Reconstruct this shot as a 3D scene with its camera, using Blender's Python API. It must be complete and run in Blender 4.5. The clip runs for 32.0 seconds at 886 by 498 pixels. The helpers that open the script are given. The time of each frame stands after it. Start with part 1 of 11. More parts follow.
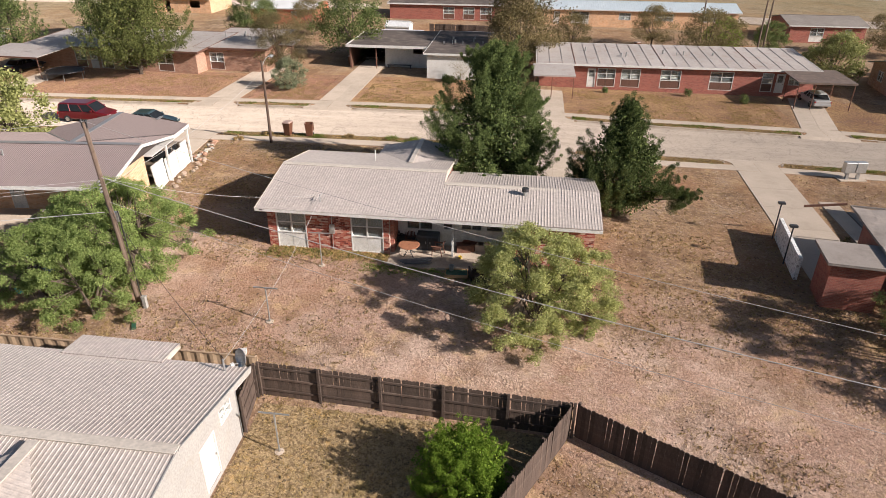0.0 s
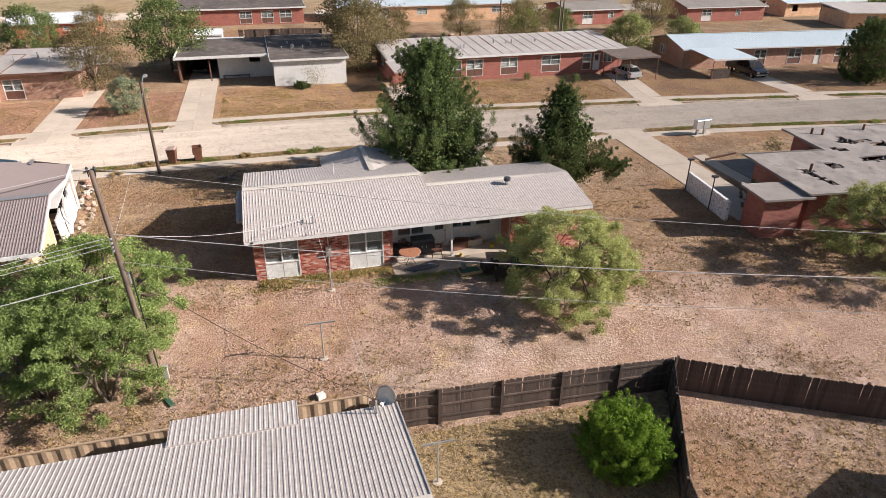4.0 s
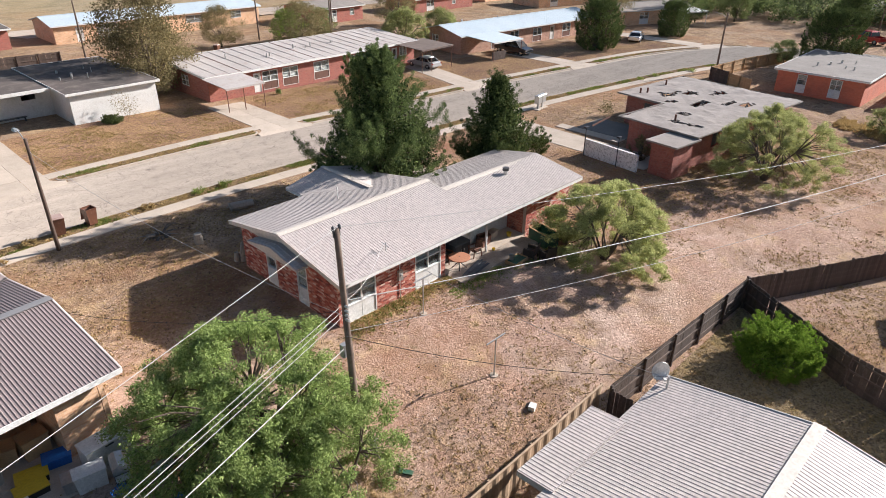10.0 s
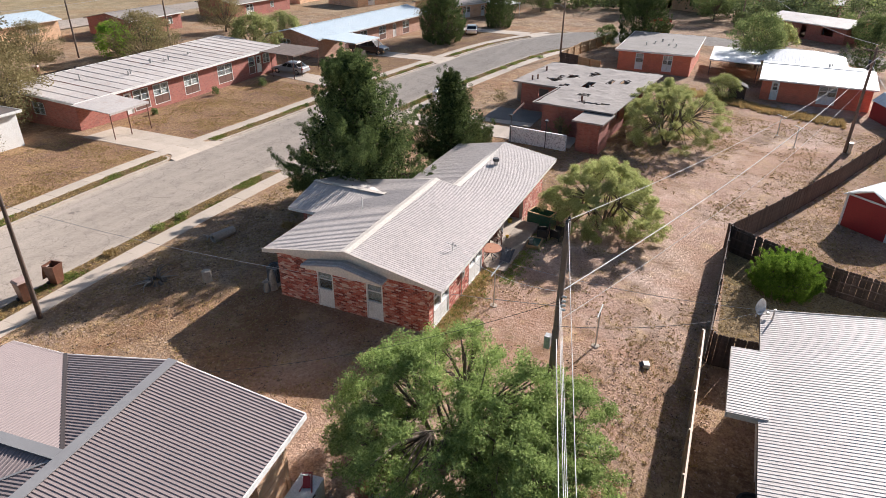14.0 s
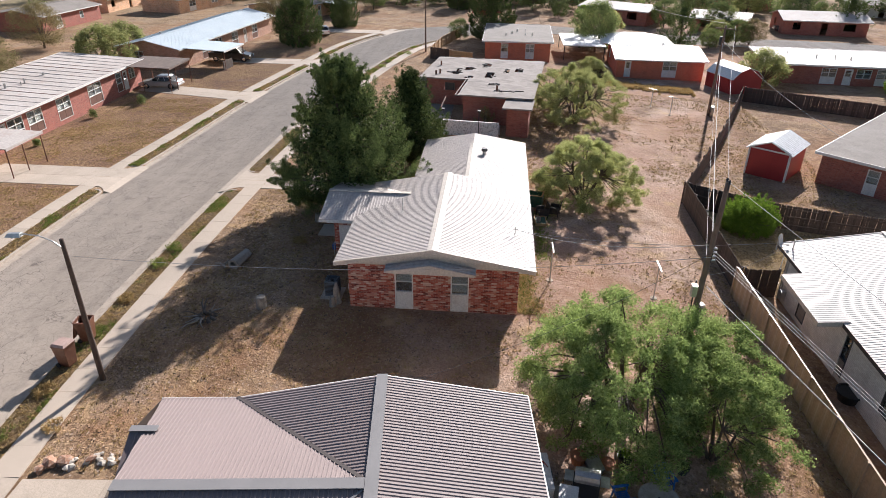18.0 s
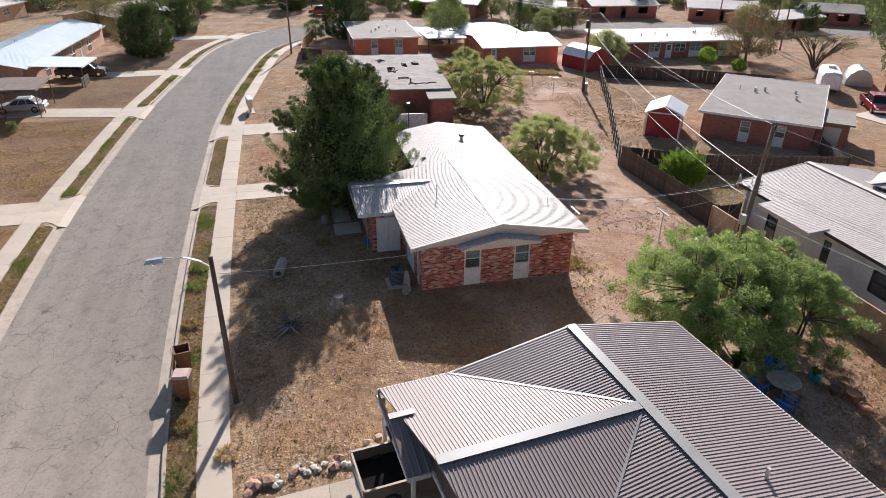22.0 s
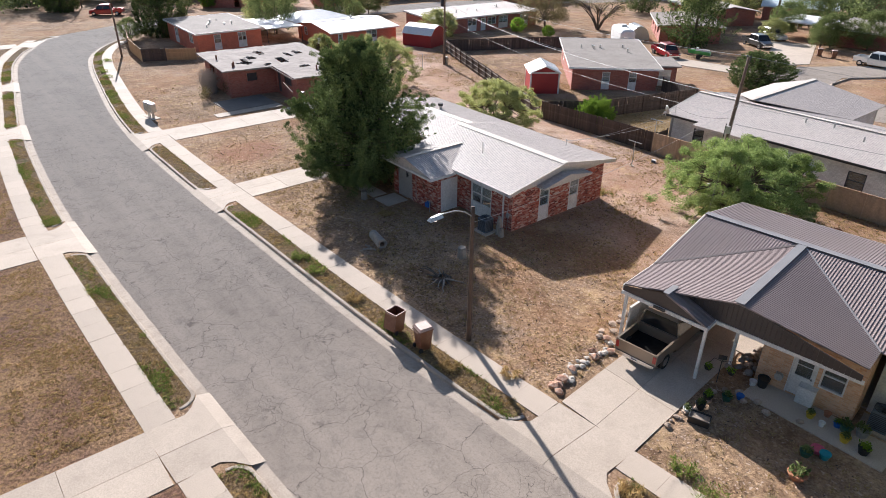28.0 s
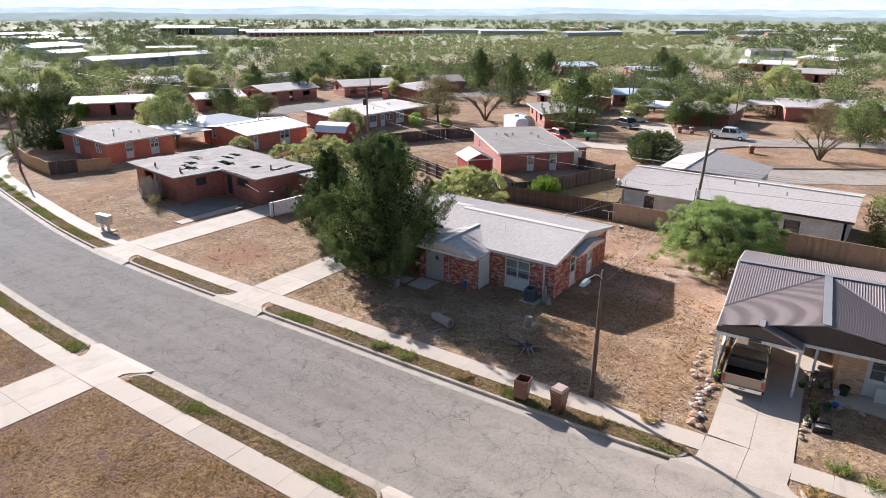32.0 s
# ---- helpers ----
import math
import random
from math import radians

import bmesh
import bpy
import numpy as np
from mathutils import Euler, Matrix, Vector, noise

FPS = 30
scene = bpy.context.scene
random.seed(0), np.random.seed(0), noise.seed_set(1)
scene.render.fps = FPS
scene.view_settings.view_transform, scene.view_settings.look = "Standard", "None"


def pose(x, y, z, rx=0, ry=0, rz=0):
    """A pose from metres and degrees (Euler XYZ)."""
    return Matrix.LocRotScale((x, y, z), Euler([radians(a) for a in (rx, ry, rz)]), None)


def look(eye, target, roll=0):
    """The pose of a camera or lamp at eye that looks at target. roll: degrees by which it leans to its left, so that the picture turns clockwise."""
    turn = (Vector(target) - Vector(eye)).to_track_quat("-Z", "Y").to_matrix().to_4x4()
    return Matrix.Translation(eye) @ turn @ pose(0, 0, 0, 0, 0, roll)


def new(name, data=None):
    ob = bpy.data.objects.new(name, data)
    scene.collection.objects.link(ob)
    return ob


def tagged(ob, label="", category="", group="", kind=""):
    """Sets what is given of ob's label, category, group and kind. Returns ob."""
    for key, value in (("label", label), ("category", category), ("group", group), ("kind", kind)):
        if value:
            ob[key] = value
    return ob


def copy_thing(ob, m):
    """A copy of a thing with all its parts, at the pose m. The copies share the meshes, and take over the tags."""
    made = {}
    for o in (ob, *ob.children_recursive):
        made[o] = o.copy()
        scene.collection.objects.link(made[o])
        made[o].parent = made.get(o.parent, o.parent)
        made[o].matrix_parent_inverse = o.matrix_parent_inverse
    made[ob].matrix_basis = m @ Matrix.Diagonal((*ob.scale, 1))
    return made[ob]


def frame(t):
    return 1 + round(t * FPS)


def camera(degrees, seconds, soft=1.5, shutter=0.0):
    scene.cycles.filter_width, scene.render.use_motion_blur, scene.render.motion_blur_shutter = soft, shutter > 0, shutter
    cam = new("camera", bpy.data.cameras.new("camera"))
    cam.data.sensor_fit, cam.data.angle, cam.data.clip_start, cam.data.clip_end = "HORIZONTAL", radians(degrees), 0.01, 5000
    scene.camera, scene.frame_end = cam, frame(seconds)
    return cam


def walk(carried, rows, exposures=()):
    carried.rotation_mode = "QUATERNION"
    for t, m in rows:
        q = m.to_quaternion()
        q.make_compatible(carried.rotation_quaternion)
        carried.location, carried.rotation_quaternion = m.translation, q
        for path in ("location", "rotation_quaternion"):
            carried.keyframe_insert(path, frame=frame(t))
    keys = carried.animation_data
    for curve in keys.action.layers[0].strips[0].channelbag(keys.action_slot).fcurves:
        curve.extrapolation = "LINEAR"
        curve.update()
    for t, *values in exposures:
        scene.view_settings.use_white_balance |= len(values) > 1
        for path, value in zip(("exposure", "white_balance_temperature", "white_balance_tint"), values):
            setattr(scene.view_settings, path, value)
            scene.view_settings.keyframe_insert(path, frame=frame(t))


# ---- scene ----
cam = camera(69.1, 32.0, 0.8)
METRES, EYE, TILT, LEAN, TURN = 105.0, 18.0, 0.0, 0.0, 7.6
ROWS = [
    (0.0, 0.0, 0.0, 0.0, 0.17, -28.12, -0.33),
    (0.5, -0.0155, 0.0003, -0.0001, -2.67, -28.11, -0.34),
    (1.0, -0.0309, 0.0015, -0.0004, -5.52, -28.09, -0.33),
    (1.5, -0.0466, 0.0036, -0.0006, -8.41, -28.06, -0.38),
    (2.0, -0.0619, 0.0066, -0.0008, -11.26, -28.04, -0.4),
    (2.5, -0.077, 0.0102, -0.0009, -14.12, -28.05, -0.38),
    (3.0, -0.0919, 0.0147, -0.0011, -17.03, -28.03, -0.39),
    (3.5, -0.1065, 0.0202, -0.0009, -19.96, -28.04, -0.42),
    (5.5, -0.1604, 0.0479, -0.0012, -30.5, -28.0, -0.43),
    (6.0, -0.1731, 0.0564, -0.0012, -32.97, -27.99, -0.41),
    (6.5, -0.1855, 0.0653, -0.0011, -35.47, -27.97, -0.39),
    (7.0, -0.1981, 0.0749, -0.0013, -37.99, -27.94, -0.48),
    (7.5, -0.2097, 0.085, -0.0011, -40.51, -27.95, -0.43),
    (8.0, -0.2214, 0.0951, -0.001, -43.05, -27.95, -0.39),
    (8.5, -0.233, 0.1057, -0.0011, -45.56, -27.95, -0.42),
    (9.0, -0.244, 0.1167, -0.0008, -48.09, -27.94, -0.43),
    (9.5, -0.2545, 0.128, -0.0006, -50.62, -27.97, -0.46),
    (10.0, -0.2643, 0.1402, -0.0003, -53.16, -27.95, -0.43),
    (10.5, -0.2737, 0.1529, -0.0002, -55.71, -27.92, -0.46),
    (11.0, -0.2832, 0.1657, -0.0002, -58.27, -27.94, -0.49),
    (11.5, -0.292, 0.1789, -0.0003, -60.83, -27.89, -0.47),
    (12.0, -0.3001, 0.1927, -0.0001, -63.47, -27.9, -0.46),
    (12.5, -0.3073, 0.2066, 0.0001, -66.06, -27.88, -0.46),
    (13.0, -0.3138, 0.2209, 0.0001, -68.64, -27.84, -0.52),
    (13.5, -0.3197, 0.235, -0.0003, -71.09, -27.82, -0.49),
    (14.0, -0.3254, 0.2496, -0.0002, -73.47, -27.84, -0.49),
    (14.5, -0.3299, 0.2636, -0.0003, -75.71, -27.82, -0.47),
    (16.5, -0.3464, 0.3241, 0.0011, -85.48, -27.83, -0.56),
    (17.0, -0.3494, 0.3398, 0.0013, -87.92, -27.85, -0.58),
    (17.5, -0.3517, 0.3555, 0.0013, -90.31, -27.84, -0.6),
    (18.0, -0.3531, 0.3713, 0.0013, -92.72, -27.82, -0.55),
    (18.5, -0.3538, 0.3871, 0.0009, -95.14, -27.79, -0.53),
    (19.0, -0.3544, 0.403, 0.0007, -97.56, -27.76, -0.54),
    (19.5, -0.3544, 0.4189, 0.0008, -99.95, -27.77, -0.52),
    (20.0, -0.3542, 0.4348, 0.0005, -102.34, -27.73, -0.5),
    (20.5, -0.3535, 0.4505, 0.0005, -104.72, -27.72, -0.49),
    (21.0, -0.3524, 0.4662, 0.0008, -107.12, -27.71, -0.48),
    (21.5, -0.3512, 0.4821, 0.0006, -109.53, -27.7, -0.51),
    (22.0, -0.3493, 0.4977, 0.0005, -111.91, -27.71, -0.49),
    (22.5, -0.3469, 0.5131, 0.0004, -114.31, -27.69, -0.46),
    (23.0, -0.3441, 0.5286, 0.0002, -116.71, -27.69, -0.49),
    (23.5, -0.3413, 0.5441, 0.0001, -119.08, -27.69, -0.48),
    (24.0, -0.3377, 0.5593, 0.0, -121.22, -27.71, -0.43),
    (24.5, -0.3336, 0.5741, -0.0001, -123.15, -27.7, -0.38),
    (25.0, -0.3288, 0.589, -0.0003, -125.01, -27.7, -0.42),
    (25.5, -0.3236, 0.6037, -0.0003, -126.86, -27.7, -0.4),
    (27.5, -0.2961, 0.6603, -0.0002, -134.6, -27.72, -0.36),
    (28.0, -0.2881, 0.6737, -0.0002, -136.52, -28.41, -0.38),
    (28.5, -0.2794, 0.6864, 0.0, -138.42, -29.36, -0.36),
    (29.0, -0.2698, 0.6988, 0.0002, -140.36, -28.8, -0.34),
    (29.5, -0.2598, 0.7111, 0.0003, -142.31, -27.93, -0.3),
    (30.0, -0.2496, 0.723, 0.0004, -144.3, -26.91, -0.28),
    (30.5, -0.2385, 0.7341, 0.0006, -146.28, -25.33, -0.25),
    (31.0, -0.2264, 0.744, 0.0008, -148.14, -23.66, -0.22),
    (31.5, -0.2136, 0.7532, 0.0008, -149.93, -22.0, -0.17),
    (32.0, -0.2005, 0.7614, 0.0009, -151.72, -20.36, -0.16),
]
walk(cam, [(t, pose(0, 0, EYE, TILT, LEAN, TURN) @ pose(METRES * x, METRES * y, METRES * z, 90 + pitch, roll, yaw)) for t, x, y, z, yaw, pitch, roll in ROWS],
     [(0.0, 0.69, 6520, 13), (4.0, 0.93, 6290, 12), (9.0, 1.2, 6080, 11), (19.0, 1.16, 6120, 12), (24.0, 1.15, 6040, 12), (28.0, 1.31, 6000, 12), (32.0, 1.40, 5850, 12)])

# ---- light ----
SUN_TO = Vector((0.855, -0.275, 0.44)).normalized()
sun_data = bpy.data.lights.new("sun", "SUN")
sun_data.energy, sun_data.angle, sun_data.color = 5.0, radians(0.6), (1.0, 0.93, 0.86)
sun = new("sun", sun_data)
sun.matrix_world = look(SUN_TO * 100, (0, 0, 0))
world = bpy.data.worlds.new("sky")
scene.world = world
world.use_nodes = True
wn = world.node_tree.nodes
sky = wn.new("ShaderNodeTexSky")
sky.sky_type, sky.sun_disc = "NISHITA", False
sky.sun_elevation = math.asin(SUN_TO.z)
sky.sun_rotation = math.atan2(SUN_TO.x, SUN_TO.y)
sky.air_density, sky.dust_density, sky.ozone_density = 1.0, 1.6, 1.5
wn["Background"].inputs["Strength"].default_value = 0.05
world.node_tree.links.new(sky.outputs[0], wn["Background"].inputs[0])

rng = random.Random(7)


# ---- the lie of the land and of the street ----
def gz(x, y):
    """Height of the ground: a gentle fall to the south-east, and a slight rise far off."""
    r = math.hypot(x, y - 40)
    k = min(1.0, max(0.0, (r - 1400) / 2600))
    return (-0.581 - 0.298 * math.tanh((x - 2) / 10) + 0.457 * math.tanh((y - 22) / 6)
            + 6 * k * k * (3 - 2 * k))


SOUTH_EDGE = [(-80, 49.3), (-60, 50.35), (-45, 51.2), (-32, 51.98), (-22, 52.62), (-12, 52.95), (0, 53.05), (8, 53.05), (24, 52.65), (40, 50.7), (55, 48.1), (62, 45.4), (67, 41.8), (72, 36.4), (76, 30.5), (80, 26)]
NORTH_EDGE = [(-80, 57.7), (-60, 58.9), (-35, 60.2), (-22, 60.95), (-12, 61.3), (-4, 61.5), (8, 61.5), (27.7, 60.4), (41.4, 58.8), (55, 57.0), (61.3, 55.6), (70, 52.2), (76.5, 47.6), (79.5, 40), (80.5, 34)]


def edge_line(table, x):
    """A smooth line through the points of a table."""
    if x <= table[0][0]:
        return table[0][1]
    if x >= table[-1][0]:
        return table[-1][1]
    i = max(k for k in range(len(table)) if table[k][0] <= x)
    (x0, y0), (x1, y1) = table[i], table[i + 1]
    (xa, ya), (xb, yb) = table[max(0, i - 1)], table[min(len(table) - 1, i + 2)]
    h = x1 - x0
    s0 = (y1 - ya) / (x1 - xa) if i else 0.0
    s1 = (yb - y0) / (xb - x0)
    u = (x - x0) / h
    return ((2 * u ** 3 - 3 * u * u + 1) * y0 + (u ** 3 - 2 * u * u + u) * h * s0
            + (3 * u * u - 2 * u ** 3) * y1 + (u ** 3 - u * u) * h * s1)



def kerb_s(x):
    """The street's south edge."""
    return edge_line(SOUTH_EDGE, x)



def kerb_n(x):
    """The street's north edge."""
    return edge_line(NORTH_EDGE, x)


DROP = 0.13


def road_drop(x):
    return DROP * min(1.0, max(0.0, (76 - x) / 16))


# ---- materials ----
def nodes_of(name):
    m = bpy.data.materials.new(name)
    m.use_nodes = True
    return m, m.node_tree.nodes, m.node_tree.links, m.node_tree.nodes["Principled BSDF"]


def rgb(c):
    return (*c, 1.0)


def mixer(n, l, fac, a, b, mode="MIX"):
    x = n.new("ShaderNodeMix")
    x.data_type, x.blend_type = "RGBA", mode
    for sock, val in ((x.inputs[0], fac), (x.inputs[6], a), (x.inputs[7], b)):
        if isinstance(val, (int, float)):
            sock.default_value = val
        elif isinstance(val, tuple):
            sock.default_value = rgb(val)
        else:
            l.new(val, sock)
    return x.outputs[2]


def noise_tex(n, l, coord, scale, detail=4, rough=0.6):
    t = n.new("ShaderNodeTexNoise")
    t.inputs["Scale"].default_value = scale
    t.inputs["Detail"].default_value = detail
    t.inputs["Roughness"].default_value = rough
    l.new(coord, t.inputs["Vector"])
    return t.outputs["Fac"]


def ramp(n, l, fac, lo, hi):
    r = n.new("ShaderNodeMapRange")
    r.inputs["From Min"].default_value, r.inputs["From Max"].default_value = lo, hi
    l.new(fac, r.inputs["Value"])
    return r.outputs[0]


def bump(n, l, height, strength, dist, bsdf):
    b = n.new("ShaderNodeBump")
    b.inputs["Strength"].default_value, b.inputs["Distance"].default_value = strength, dist
    l.new(height, b.inputs["Height"])
    l.new(b.outputs[0], bsdf.inputs["Normal"])


def surface(name, a, b, rough=0.7, metal=0.0, big=0.6, small=14.0, dirt=None, dirt_amount=0.35, relief=0.25, rand=0.0, spec=0.5):
    """Paint, wood, concrete and the like: two tones, a fine grain, stains and slight relief."""
    m, n, l, p = nodes_of(name)
    co = n.new("ShaderNodeTexCoord").outputs["Object"]
    f1 = noise_tex(n, l, co, big, 5)
    f2 = noise_tex(n, l, co, small, 4, 0.7)
    c = mixer(n, l, ramp(n, l, f1, 0.3, 0.7), a, b)
    c = mixer(n, l, ramp(n, l, f2, 0.35, 0.75), c, mixer(n, l, 0.35, c, (0.02, 0.018, 0.015)))
    if dirt:
        f3 = noise_tex(n, l, co, big * 2.7 + 0.3, 6, 0.65)
        k = n.new("ShaderNodeMath")
        k.operation = "MULTIPLY"
        l.new(ramp(n, l, f3, 0.5, 0.72), k.inputs[0])
        k.inputs[1].default_value = dirt_amount
        c = mixer(n, l, k.outputs[0], c, dirt)
    if rand:
        info = n.new("ShaderNodeObjectInfo")
        hv = n.new("ShaderNodeHueSaturation")
        l.new(c, hv.inputs["Color"])
        l.new(ramp(n, l, info.outputs["Random"], 0, 1), hv.inputs["Value"])
        r = hv.inputs["Value"].links[0].from_node
        r.inputs["To Min"].default_value, r.inputs["To Max"].default_value = 1 - rand, 1 + rand
        c = hv.outputs[0]
    l.new(c, p.inputs["Base Color"])
    p.inputs["Roughness"].default_value, p.inputs["Metallic"].default_value = rough, metal
    p.inputs["Specular IOR Level"].default_value = spec
    p.inputs["Diffuse Roughness"].default_value = 0.3 if rough > 0.8 else 0.0
    if relief:
        bump(n, l, f2, relief, 0.02, p)
    return m


def brick_material(name, tones, mortar, relief=0.6):
    """Running-bond brick on upright walls, each brick of its own tone."""
    m, n, l, p = nodes_of(name)
    tc = n.new("ShaderNodeTexCoord")
    sep = n.new("ShaderNodeSeparateXYZ")
    l.new(tc.outputs["Object"], sep.inputs[0])
    nrm = n.new("ShaderNodeSeparateXYZ")
    l.new(tc.outputs["Normal"], nrm.inputs[0])
    ab = n.new("ShaderNodeMath")
    ab.operation = "ABSOLUTE"
    l.new(nrm.outputs[0], ab.inputs[0])
    gt = n.new("ShaderNodeMath")
    gt.operation = "GREATER_THAN"
    gt.inputs[1].default_value = 0.6
    l.new(ab.outputs[0], gt.inputs[0])
    hor = n.new("ShaderNodeMix")
    l.new(gt.outputs[0], hor.inputs[0])
    l.new(sep.outputs[0], hor.inputs[2])
    l.new(sep.outputs[1], hor.inputs[3])
    com = n.new("ShaderNodeCombineXYZ")
    l.new(hor.outputs[0], com.inputs[0])
    l.new(sep.outputs[2], com.inputs[1])
    br = n.new("ShaderNodeTexBrick")
    l.new(com.outputs[0], br.inputs["Vector"])
    br.inputs["Scale"].default_value = 1.0
    br.inputs["Brick Width"].default_value, br.inputs["Row Height"].default_value = 0.25, 0.088
    br.inputs["Mortar Size"].default_value, br.inputs["Mortar Smooth"].default_value = 0.007, 0.2
    br.inputs["Color1"].default_value, br.inputs["Color2"].default_value = (0, 0, 0, 1), (1, 1, 1, 1)
    br.inputs["Mortar"].default_value = (0.5, 0.5, 0.5, 1)
    cr = n.new("ShaderNodeValToRGB")
    l.new(br.outputs["Color"], cr.inputs[0])
    while len(cr.color_ramp.elements) < len(tones):
        cr.color_ramp.elements.new(0.5)
    for i, t in enumerate(tones):
        cr.color_ramp.elements[i].position, cr.color_ramp.elements[i].color = i / (len(tones) - 1), rgb(t)
    c = mixer(n, l, br.outputs["Fac"], cr.outputs[0], mortar)
    f1 = noise_tex(n, l, tc.outputs["Object"], 0.9, 5)
    c = mixer(n, l, ramp(n, l, f1, 0.45, 0.8), c, mixer(n, l, 0.35, c, (0.05, 0.03, 0.025)))
    f2 = noise_tex(n, l, tc.outputs["Object"], 30, 3)
    c = mixer(n, l, ramp(n, l, f2, 0.4, 0.8), c, mixer(n, l, 0.3, c, (0.6, 0.5, 0.42)))
    l.new(c, p.inputs["Base Color"])
    p.inputs["Roughness"].default_value = 0.85
    inv = n.new("ShaderNodeMath")
    inv.operation = "SUBTRACT"
    inv.inputs[0].default_value = 1.0
    l.new(br.outputs["Fac"], inv.inputs[1])
    bump(n, l, inv.outputs[0], relief, 0.015, p)
    return m


def ground_material():
    """Pinkish bare soil, straw-coloured dry turf in clumps, litter and a few green weeds."""
    m, n, l, p = nodes_of("dry_ground")
    pos = n.new("ShaderNodeNewGeometry").outputs["Position"]
    big = noise_tex(n, l, pos, 0.09, 6, 0.65)
    mid = noise_tex(n, l, pos, 0.32, 6, 0.65)
    clump = noise_tex(n, l, pos, 2.6, 5, 0.7)
    fine = noise_tex(n, l, pos, 14.0, 3, 0.7)
    sep = n.new("ShaderNodeSeparateXYZ")
    l.new(pos, sep.inputs[0])
    dirt = mixer(n, l, ramp(n, l, mid, 0.3, 0.7), (0.45, 0.278, 0.202), (0.69, 0.49, 0.385))
    dirt = mixer(n, l, ramp(n, l, sep.outputs[1], 30, 39), dirt, mixer(n, l, ramp(n, l, mid, 0.3, 0.7), (0.37, 0.275, 0.20), (0.56, 0.42, 0.305)))
    turf = mixer(n, l, ramp(n, l, clump, 0.34, 0.62), (0.19, 0.115, 0.07), (0.53, 0.36, 0.215))
    # turf thins out on the strip of open soil behind the houses
    alley = n.new("ShaderNodeMath")
    alley.operation = "SUBTRACT"
    l.new(sep.outputs[1], alley.inputs[0])
    slope = n.new("ShaderNodeMath")
    slope.operation = "MULTIPLY_ADD"
    slope.inputs[1].default_value, slope.inputs[2].default_value = -0.30, 24.5
    l.new(sep.outputs[0], slope.inputs[0])
    l.new(slope.outputs[0], alley.inputs[1])
    dist = n.new("ShaderNodeMath")
    dist.operation = "ABSOLUTE"
    l.new(alley.outputs[0], dist.inputs[0])
    bare = ramp(n, l, dist.outputs[0], 3.0, 9.5)
    s1 = n.new("ShaderNodeMath")
    s1.operation = "MULTIPLY_ADD"
    s1.inputs[1].default_value = 0.22
    l.new(bare, s1.inputs[0])
    l.new(mid, s1.inputs[2])
    s2 = n.new("ShaderNodeMath")
    s2.operation = "MULTIPLY_ADD"
    s2.inputs[1].default_value = 0.55
    l.new(clump, s2.inputs[0])
    l.new(s1.outputs[0], s2.inputs[2])
    c = mixer(n, l, ramp(n, l, s2.outputs[0], 0.74, 1.02), dirt, turf)
    litter = noise_tex(n, l, pos, 0.16, 6, 0.7)
    c = mixer(n, l, ramp(n, l, litter, 0.47, 0.62), c, mixer(n, l, 0.62, c, (0.15, 0.092, 0.058)))
    c = mixer(n, l, ramp(n, l, fine, 0.44, 0.62), c, mixer(n, l, 0.45, c, (0.09, 0.058, 0.038)))
    # a round patch of dark red soil on the front lawn of the empty house
    off = n.new("ShaderNodeVectorMath")
    off.operation = "SUBTRACT"
    off.inputs[1].default_value = (9.9, 46.9, -0.3)
    l.new(pos, off.inputs[0])
    far = n.new("ShaderNodeVectorMath")
    far.operation = "LENGTH"
    l.new(off.outputs[0], far.inputs[0])
    rag = n.new("ShaderNodeMath")
    rag.operation = "MULTIPLY_ADD"
    rag.inputs[1].default_value = 4.5
    l.new(mid, rag.inputs[0])
    l.new(far.outputs["Value"], rag.inputs[2])
    c = mixer(n, l, ramp(n, l, rag.outputs[0], 5.6, 4.2), c, mixer(n, l, 0.8, c, (0.29, 0.145, 0.095)))
    # worn pale soil in the lane
    inside = n.new("ShaderNodeMath")
    inside.operation = "SUBTRACT"
    inside.inputs[0].default_value = 1.0
    l.new(bare, inside.inputs[1])
    worn = n.new("ShaderNodeMath")
    worn.operation = "MULTIPLY"
    l.new(ramp(n, l, noise_tex(n, l, pos, 0.17, 5, 0.65), 0.46, 0.62), worn.inputs[0])
    l.new(inside.outputs[0], worn.inputs[1])
    c = mixer(n, l, worn.outputs[0], c, mixer(n, l, 0.6, c, (0.76, 0.575, 0.465)))
    # worn tussocks: dark flecks on the paler soil, thick in some places and few in others
    clods = noise_tex(n, l, pos, 6.0, 5, 0.8)
    where = noise_tex(n, l, pos, 0.42, 6, 0.7)
    cover = ramp(n, l, where, 0.42, 0.66)
    warp = n.new("ShaderNodeTexNoise")
    warp.inputs["Scale"].default_value, warp.inputs["Detail"].default_value = 3.5, 4
    l.new(pos, warp.inputs["Vector"])
    bent = n.new("ShaderNodeVectorMath")
    bent.operation = "MULTIPLY_ADD"
    bent.inputs[1].default_value = (0.3, 0.3, 0.3)
    l.new(warp.outputs["Color"], bent.inputs[0])
    l.new(pos, bent.inputs[2])
    cells = n.new("ShaderNodeTexVoronoi")
    cells.feature = "SMOOTH_F1"
    cells.inputs["Scale"].default_value, cells.inputs["Smoothness"].default_value = 6.8, 0.3
    l.new(bent.outputs[0], cells.inputs["Vector"])
    lump = n.new("ShaderNodeMath")
    lump.operation = "MULTIPLY"
    l.new(ramp(n, l, cells.outputs["Distance"], 0.62, 0.12), lump.inputs[0])
    l.new(cover, lump.inputs[1])
    low = n.new("ShaderNodeMath")
    low.operation = "MULTIPLY"
